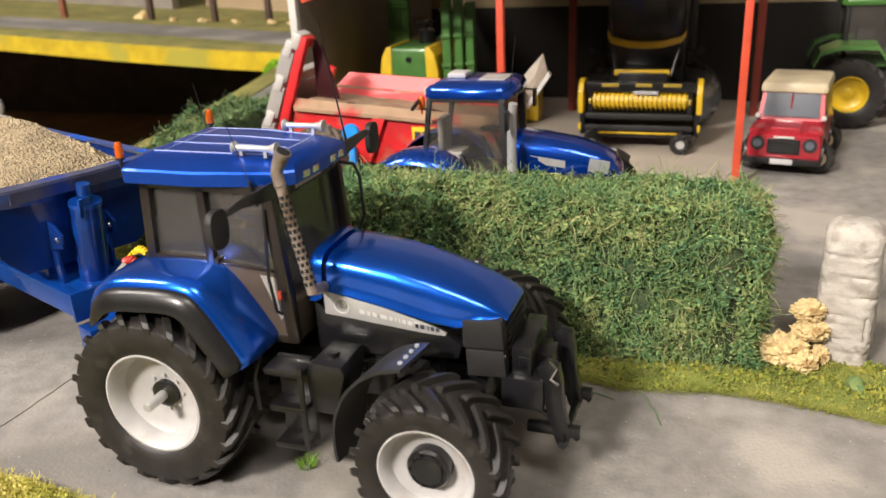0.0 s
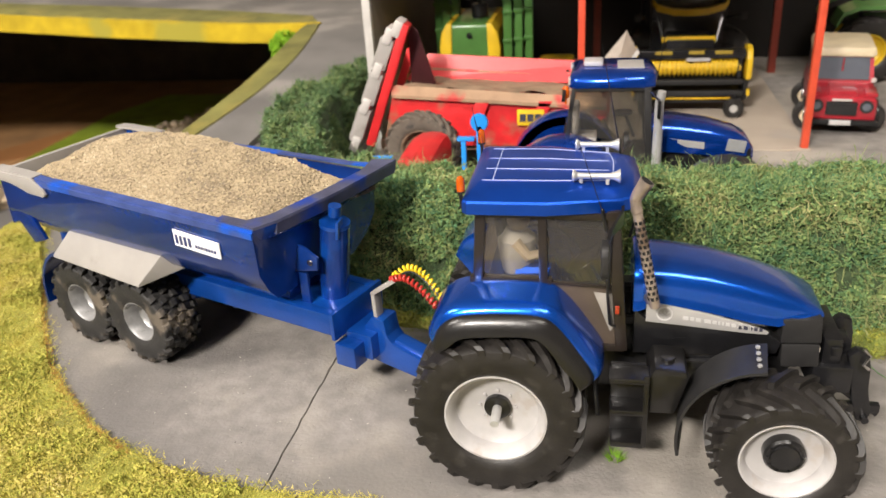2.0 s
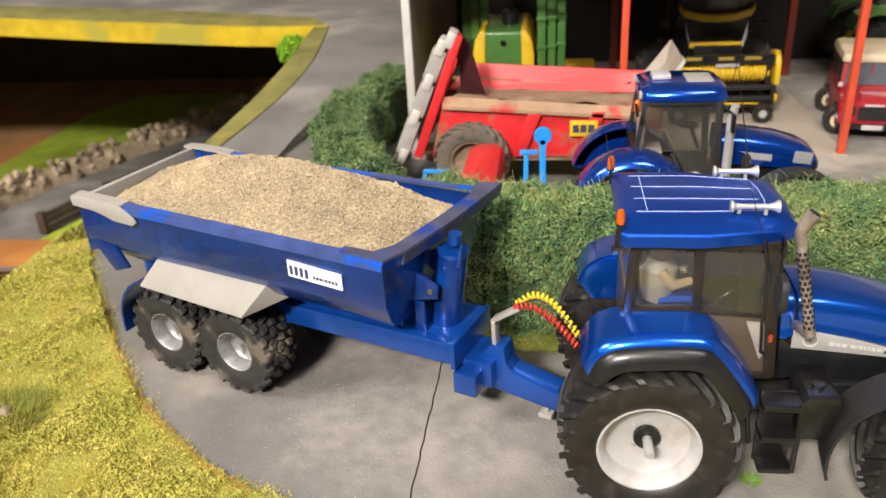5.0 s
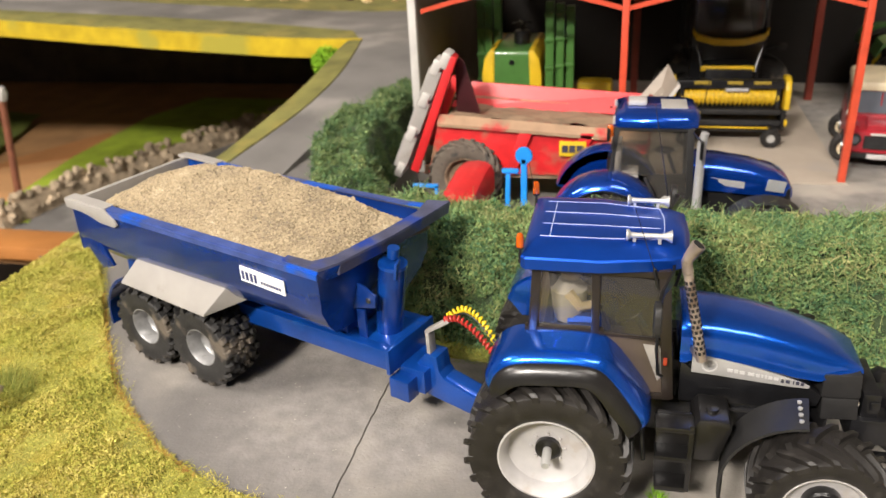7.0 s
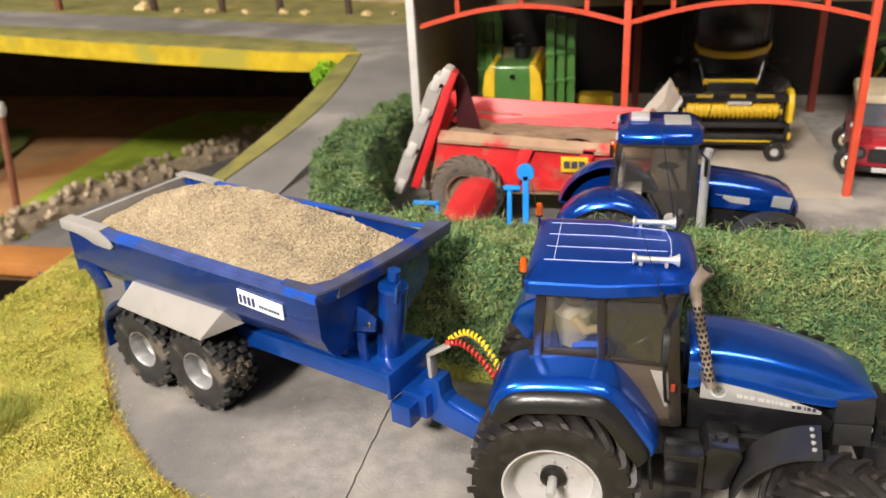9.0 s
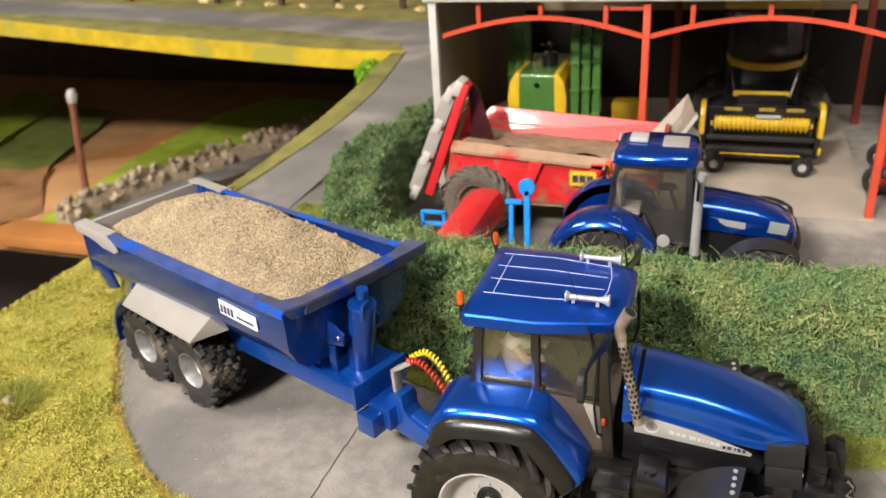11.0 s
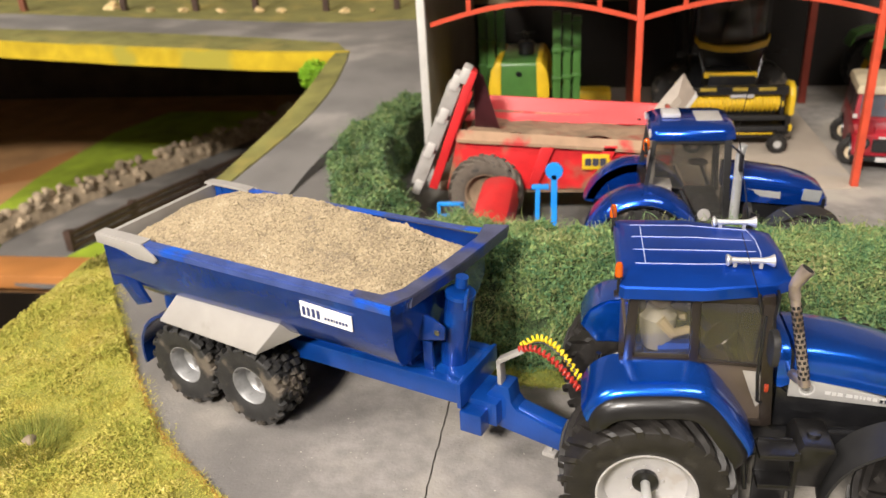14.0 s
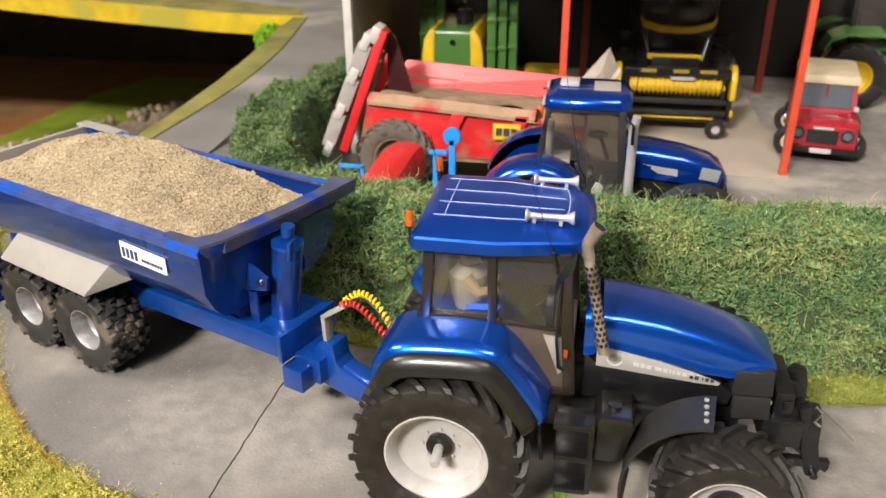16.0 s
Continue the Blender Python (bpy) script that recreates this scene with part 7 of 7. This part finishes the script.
def off_roader():
    T = holder("off_road_car", "dark red model off-road car with a cream roof", "car", (3.85, 52.6, 0.0), -10)
    GLAZE = mat("grey_blue_screen", (0.09, 0.10, 0.12), 0.12, 0.0, 0.15, 60, coat=0.6)
    b = B()
    loft(b, [[(x * w, y, z) for x, z in ((-1, lo), (-1.02, 1.6), (-1.0, 2.35), (-0.93, top - 0.1), (-0.7, top), (0.7, top), (0.93, top - 0.1), (1.0, 2.35), (1.02, 1.6), (1, lo))]
             for y, w, lo, top in ((0.0, 2.0, 0.85, 2.5), (0.12, 2.1, 0.8, 2.62), (1.2, 2.14, 0.8, 2.78), (2.5, 2.15, 0.8, 2.95), (5.0, 2.15, 0.8, 3.0), (7.9, 2.15, 0.8, 3.0), (8.05, 2.1, 0.85, 2.95))])
    part("body", b, LAND_RED, T, "dark red body", angle=40)
    b = B()
    prism(b, [(-0.95, 2.62), (0.95, 2.62), (0.8, 2.98), (-0.8, 2.98)], "y", 0.15, 2.5, 0.08)
    part("bonnet", b, LAND_RED, T, "raised red bonnet panel")
    b = B()
    loft(b, [[(-2.0, 2.45, 2.95), (2.0, 2.45, 2.95), (2.0, 7.95, 2.95), (-2.0, 7.95, 2.95)], [(-1.8, 3.0, 4.75), (1.8, 3.0, 4.75), (1.8, 7.8, 4.75), (-1.8, 7.8, 4.75)]])
    part("cabin", b, LAND_RED, T)
    b = B()
    loft(b, [[(x * k, 5.35 + y * k, z) for x, y in ((-1.95, -2.4), (-1.7, -2.62), (1.7, -2.62), (1.95, -2.4), (1.95, 2.5), (1.75, 2.65), (-1.75, 2.65), (-1.95, 2.5))] for z, k in ((4.68, 1.0), (4.95, 1.0), (5.2, 0.96), (5.3, 0.88))])
    part("roof", b, CREAM, T, "cream hard top", angle=40)
    b = B()
    loft(b, [[(-1.66, 2.46, 3.2), (1.66, 2.46, 3.2), (1.58, 2.93, 4.6), (-1.58, 2.93, 4.6)], [(-1.66, 2.38, 3.2), (1.66, 2.38, 3.2), (1.58, 2.85, 4.6), (-1.58, 2.85, 4.6)]])
    ws = part("windscreen", b, GLAZE, T, "grey windscreen")
    b = B()
    bar(b, (-0.03, 3.2), (-0.03, 4.6), 0.09, 2.55, 2.72, 0.01)
    part("screen_bar", b, LAND_RED, ws)
    b = B()
    box(b, (0, -0.06, 1.85), (1.9, 0.14, 0.9), 0.04)
    gr = part("grille", b, BLACK, T, "black grille")
    for k in range(4):
        b = B()
        box(b, (0, -0.15, 1.55 + 0.2 * k), (1.7, 0.05, 0.07), 0.01)
        part("slat", b, SATIN, gr)
    b = B()
    box(b, (0, -0.25, 1.0), (4.5, 0.35, 0.35), 0.06)
    part("bumper", b, BLACK, T)
    b = B()
    box(b, (0, -0.45, 1.0), (1.3, 0.05, 0.34), 0.02)
    part("number_plate", b, WHITE, T, "blank white plate")
    b = B()
    box(b, (0, -0.08, 2.42), (1.2, 0.08, 0.14), 0.02)
    part("badge_strip", b, TRIM, T, "pale strip over the grille")
    for o in (-1, 1):
        b = B()
        lathe(b, [(0.42, -0.02), (0.42, -0.1), (0.02, -0.11)], 16, (o * 1.5, 0, 2.0))
        surround = part("lamp_surround", b, SATIN, T)
        b = B()
        lathe(b, [(0.27, -0.1), (0.25, -0.17), (0.02, -0.2)], 16, (o * 1.5, 0, 2.0))
        part("headlight", b, GLAZE, surround, "round headlight")
        b = B()
        prism(b, [(o * 1.25, 2.6), (o * 2.12, 2.55), (o * 2.1, 2.78), (o * 1.35, 2.86)], "y", 0.3, 2.4, 0.06)
        part("wing_top", b, LAND_RED, T)
        b = B()
        box(b, (o * 1.95, 2.35, 3.2), (0.3, 0.2, 0.3), 0.06)
        part("mirror", b, TRIM, T, "small pale mirror")
        for y0, y1 in ((3.2, 4.7), (4.9, 7.5)):
            b = B()
            loft(b, [[(o * (1.98 + d), y0, 3.25), (o * (1.98 + d), y1, 3.25), (o * (1.85 + d), y1, 4.5), (o * (1.85 + d), y0 + 0.15, 4.5)] for d in (-0.02, 0.03)])
            part("side_window", b, BLACK, T, "dark side window")
        for y in (1.4, 6.6):
            b = B()
            loft(b, [[(o * x, y + r0 * math.cos(a), 0.98 + r0 * math.sin(a)) for x, r0 in ((2.05, 1.08), (2.28, 1.08), (2.28, 1.22), (2.05, 1.24))] for a in [math.pi * k / 12 for k in range(13)]])
            part("wheel_arch", b, BLACK, T, "black wheel arch")
            b = B()
            lathe(b, [(0.02, o * 0.3), (0.45, o * 0.3), (0.5, o * 0.36), (0.5, -o * 0.3), (0.02, -o * 0.3)], 20)
            w = part("wheel", b, CREAM, T)
            w.location = Vector((o * 1.95, y, 0.95)) * CM
            b = B()
            tyre_mesh(b, 0.95, 0.75, 0.5, 16, "block", 0.06)
            part("tyre", b, RUBBER, w)
    b = B()
    box(b, (0, 4.0, 0.9), (2.6, 7.6, 0.6), 0.1)
    part("chassis", b, BLACK, T)
    return T


off_roader()


def green_tractor():
    T = holder("tractor", "green model tractor with yellow wheels beside the shed", "tractor", (8.9, 69.6, 0.0))
    for o in (-1, 1):
        wheel(T, (0, o * 3.0, 2.6), 2.6, 1.7, 1.3, o, YELLOW, "bar", 20, "boss", RUBBER, hub_mat=YELLOW)
        b = B()
        strip(b, [(-2.6, o * 1.6, 4.6), (-2.2, o * 1.6, 5.5), (-1.0, o * 1.6, 6.0), (1.6, o * 1.6, 6.0), (2.6, o * 1.6, 4.6)], [(-2.6, o * 3.7, 4.5), (-2.2, o * 3.7, 5.35), (-1.0, o * 3.7, 5.8), (1.6, o * 3.7, 5.8), (2.6, o * 3.7, 4.4)], Vector((0, 0, 0.3)))
        part("wing", b, GREEN, T, "square-cut green wing")
        wheel(T, (9.0, o * 2.9, 2.3), 2.3, 1.5, 1.3, o, YELLOW, "bar", 18, "boss", RUBBER, hub_mat=YELLOW)
    b = B()
    box(b, (4, 0, 3.6), (10, 2.0, 2.0), 0.2)
    part("chassis", b, SATIN, T)
    b = B()
    box(b, (1.5, 0, 4.8), (4.5, 3.4, 1.0), 0.2)
    part("cab_base", b, GREEN, T)
    b = B()
    box(b, (8, 0, 5.6), (6, 2.6, 2.4), 0.4)
    part("bonnet", b, GREEN, T, "green bonnet")
    for x in (-0.5, 3.8):
        for o in (-1, 1):
            b = B()
            box(b, (x, o * 1.9, 7.0), (0.3, 0.3, 4.0), 0.05)
            part("cab_post", b, SATIN, T)
    b = B()
    loft(b, [[(1.6 + x * k, y * k, z) for x, y in ((-2.6, -2.0), (-2.3, -2.3), (2.3, -2.3), (2.7, -1.9), (2.7, 1.9), (2.3, 2.3), (-2.3, 2.3), (-2.6, 2.0))] for z, k in ((8.8, 0.97), (8.95, 1.0), (9.35, 0.97), (9.6, 0.85))])
    part("roof", b, GREEN, T, "green cab roof", angle=40)
    pane("window", [(-0.3, -1.9, 5.3), (3.6, -1.9, 5.3), (3.6, -1.9, 8.8), (-0.3, -1.9, 8.8)], SMOKED, T)
    pane("rear_window", [(-0.5, -1.75, 5.3), (-0.5, 1.75, 5.3), (-0.5, 1.75, 8.8), (-0.5, -1.75, 8.8)], SMOKED, T, Vector((0.05, 0, 0)))
    b = B()
    box(b, (1.0, 0, 6.2), (1.2, 1.4, 1.8), 0.3)
    part("seat", b, SATIN, T)
    return T


green_tractor()

# bent plate standing in the yard, yellow bag at the shed's back
bm = B()
loft(bm, [[(-13.3, 47.6, 4.6), (-11.2, 47.2, 4.9), (-9.75, 47.4, 7.1), (-10.35, 48.9, 8.0)], [(-13.3, 47.9, 4.5), (-11.2, 47.5, 4.8), (-9.75, 47.7, 7.0), (-10.35, 49.2, 7.9)]])
chute = thing("loading_chute", bm, mat("stained_tan_metal", (0.21, 0.175, 0.14), 0.5, 0.1, 0.2, 60), "pale grey metal chute on a stand behind the tractor", "chute")
bm = B()
strip(bm, [(-11.0, 47.15, 5.2), (-9.72, 47.35, 7.15)], [(-10.9, 47.15, 4.95), (-9.6, 47.35, 6.9)], Vector((0, 0.5, 0)))
part("lip", bm, TRIM, chute, "pale folded lip")
bm = B()
tube(bm, [(-12.2, 47.6, 0), (-12.0, 47.6, 4.9)], 0.25, 8)
part("stand", bm, SATIN, chute)
bm = B()
box(bm, (0, 0, 1.3), (3.0, 2.0, 2.6), 0.4)
thing("fertiliser_bag", bm, YELLOW, "yellow bag standing on the shed floor", "bag", at=(-15.6, 66, 0.12))


# ---- gate pillar and rocks ----
def pillar():
    """A cast pillar with incised courses that do not run all round."""
    b = B()
    n, m, rings = 56, 72, []
    H = 5.15
    joints = [0.55, 1.0, 1.55, 1.95, 2.6, 3.35, 4.1]
    for i in range(m + 1):
        z = H * i / m
        top = max(0.0, (z - (H - 0.55)) / 0.55)
        k = (1.0 - 0.012 * z) * math.sqrt(max(0.0, 1 - (0.80 * top) ** 2.2))
        ring = []
        for j in range(n):
            a = 2 * math.pi * j / n
            c, d = math.cos(a), math.sin(a)
            p = Vector((1.0 * math.copysign(abs(c) ** 0.5, c), 0.95 * math.copysign(abs(d) ** 0.5, d), 0)) * k
            q = Vector((p.x * 1.4, p.y * 1.4, z * 1.5))
            cutd = 0.0
            for w, jz in enumerate(joints):
                away = abs(z - jz - 0.12 * noise.noise(Vector((p.x * 2, p.y * 2, w * 3.0))))
                mask = max(0.0, min(1.0, 0.55 + 1.6 * noise.noise(Vector((p.x * 0.9 + w * 5, p.y * 0.9, 1)))))
                cutd += 0.10 * mask * max(0.0, 1 - away / 0.085)
            for w, (ang, z0, z1) in enumerate(((-0.3, 0.5, 1.5), (0.35, 1.5, 2.6), (-1.0, 1.0, 2.0), (0.1, 2.6, 4.1), (2.4, 0.6, 2.6))):
                if z0 < z < z1:
                    cutd += 0.09 * max(0.0, 1 - abs(a - (ang % (2 * math.pi))) / 0.09)
            p *= 1 + 0.07 * noise.noise(q) + 0.03 * noise.noise(q * 3.5) - cutd
            ring.append((p.x, p.y, z + 0.02))
        rings.append(ring)
    loft(b, rings)
    return thing("gate_pillar", b, STONE, "pale cast stone gate pillar with incised courses", "pillar", at=(4.75, 29.1, 0), rz=-10, angle=60)


pillar()
for x, y, z, sx, sy, sz, seed in ((2.75, 27.75, 0.62, 0.92, 0.62, 0.66, 1), (3.35, 27.4, 0.42, 0.55, 0.5, 0.46, 2), (3.95, 28.0, 0.45, 0.34, 0.34, 0.44, 3), (3.6, 28.1, 1.35, 0.62, 0.5, 0.44, 4), (3.45, 28.2, 2.05, 0.62, 0.48, 0.42, 5)):
    bm = B()
    bmesh.ops.create_icosphere(bm, subdivisions=4, radius=1.0)
    for v in bm.verts:
        d = v.co.normalized()
        shift = Vector((seed * 7.3, seed * 3.1, seed))
        cell = noise.voronoi(d * 1.9 + shift)[0]
        fine = noise.voronoi(d * 4.6 + shift)[0]
        v.co = d * (0.78 + 0.75 * (cell[1] - cell[0]) * 0.5 + 0.40 * (fine[1] - fine[0]) - 0.10 * max(0.0, noise.noise(d * 7 + shift)))
    bmesh.ops.scale(bm, vec=(sx, sy, sz), verts=bm.verts)
    thing("rock", bm, ROCK, "pale yellow crumbly rock piled by the pillar", "rock", at=(x, y, z), group="rocks by the pillar", angle=25)
bm = B()
bmesh.ops.create_icosphere(bm, subdivisions=2, radius=0.4)
for v in bm.verts:
    v.co *= 0.8 + 0.5 * noise.noise(v.co * 3)
thing("tuft", bm, HEDGE2, "small dark green tuft by the pillar", "plant", at=(5.0, 26.4, 0.3))


def clump(name, at, n, r0, h, material, label, seed):
    """A tuft of thin blades."""
    r = np.random.RandomState(seed)
    vs, fs = [], []
    for _ in range(n):
        a, q = r.uniform(0, 6.283), r0 * math.sqrt(r.rand())
        x, y = q * math.cos(a), q * math.sin(a)
        l, b2, w = h * r.uniform(0.4, 1.1), r.uniform(0, 6.283), 0.014
        dx, dy = w * math.cos(b2), w * math.sin(b2)
        k = r.uniform(0.2, 1.2)
        i = len(vs)
        vs += [(x - dx, y - dy, 0.02), (x + dx, y + dy, 0.02), (x + k * l * math.cos(a), y + k * l * math.sin(a), l)]
        fs.append((i, i + 1, i + 2))
    ob = raw(name, vs, fs, material)
    ob.matrix_world = pose(at[0] * CM, at[1] * CM, at[2] * CM)
    return tagged(ob, label, "grass tuft", kind="stuff")


clump("grass_tuft", (-11.1, 18.0, 0.0), 120, 0.25, 0.35, BUSH, "small green weed growing from the road", 1)
clump("grass_tuft", (-39.0, 19.6, 0.1), 1500, 1.5, 0.85, VERGE_BLADES, "flattened dry grass tuft on the front edge", 2)
clump("grass_tuft", (-37.5, 15.0, 0.1), 500, 1.0, 0.6, VERGE_BLADES, "thin dry grass tuft on the front edge", 3)
bm = B()
bmesh.ops.create_icosphere(bm, subdivisions=2, radius=0.42)
for v in bm.verts:
    v.co *= 0.85 + 0.4 * noise.noise(v.co * 2.5)
bmesh.ops.scale(bm, vec=(0.8, 0.8, 0.6), verts=bm.verts)
thing("pebble", bm, WALLSTONE, "pale pebble lying in a dry grass tuft", "stone", at=(-39.2, 19.9, 0.22))
rng = random.Random(9)
for k, (x, y, l, a) in enumerate(((-1.95, 24.9, 2.3, -58), (-3.5, 24.3, 0.9, -20))):
    bm = B()
    p, d = Vector((x, y, 0.03)), radians(a)
    pts = [p]
    for i in range(6):
        d += rng.uniform(-0.2, 0.2)
        p = p + Vector((math.cos(d), math.sin(d), 0)) * l / 6
        pts.append(p + Vector((0, 0, 0.02 * (i % 2))))
    tube(bm, pts, 0.022, 5)
    thing("fallen_strand", bm, STRAND, "loose dry strand fallen on the road", "plant fibre", group="fallen strands")
rng = random.Random(10)
vs, fs = [], []
for _ in range(900):
    x, y = rng.uniform(-36, 8), rng.uniform(14.5, 25.5)
    s, i = rng.uniform(0.012, 0.045), len(vs)
    for j in range(4):
        a = 6.283 * j / 4 + rng.uniform(-0.5, 0.5)
        vs.append((x + s * math.cos(a), y + s * math.sin(a), 0.002))
    vs.append((x, y, s * 0.6))
    fs += [(i, i + 1, i + 4), (i + 1, i + 2, i + 4), (i + 2, i + 3, i + 4), (i + 3, i, i + 4)]
tagged(raw("grit", vs, fs, GRIT), "loose grit scattered on the road", "grit", kind="stuff")
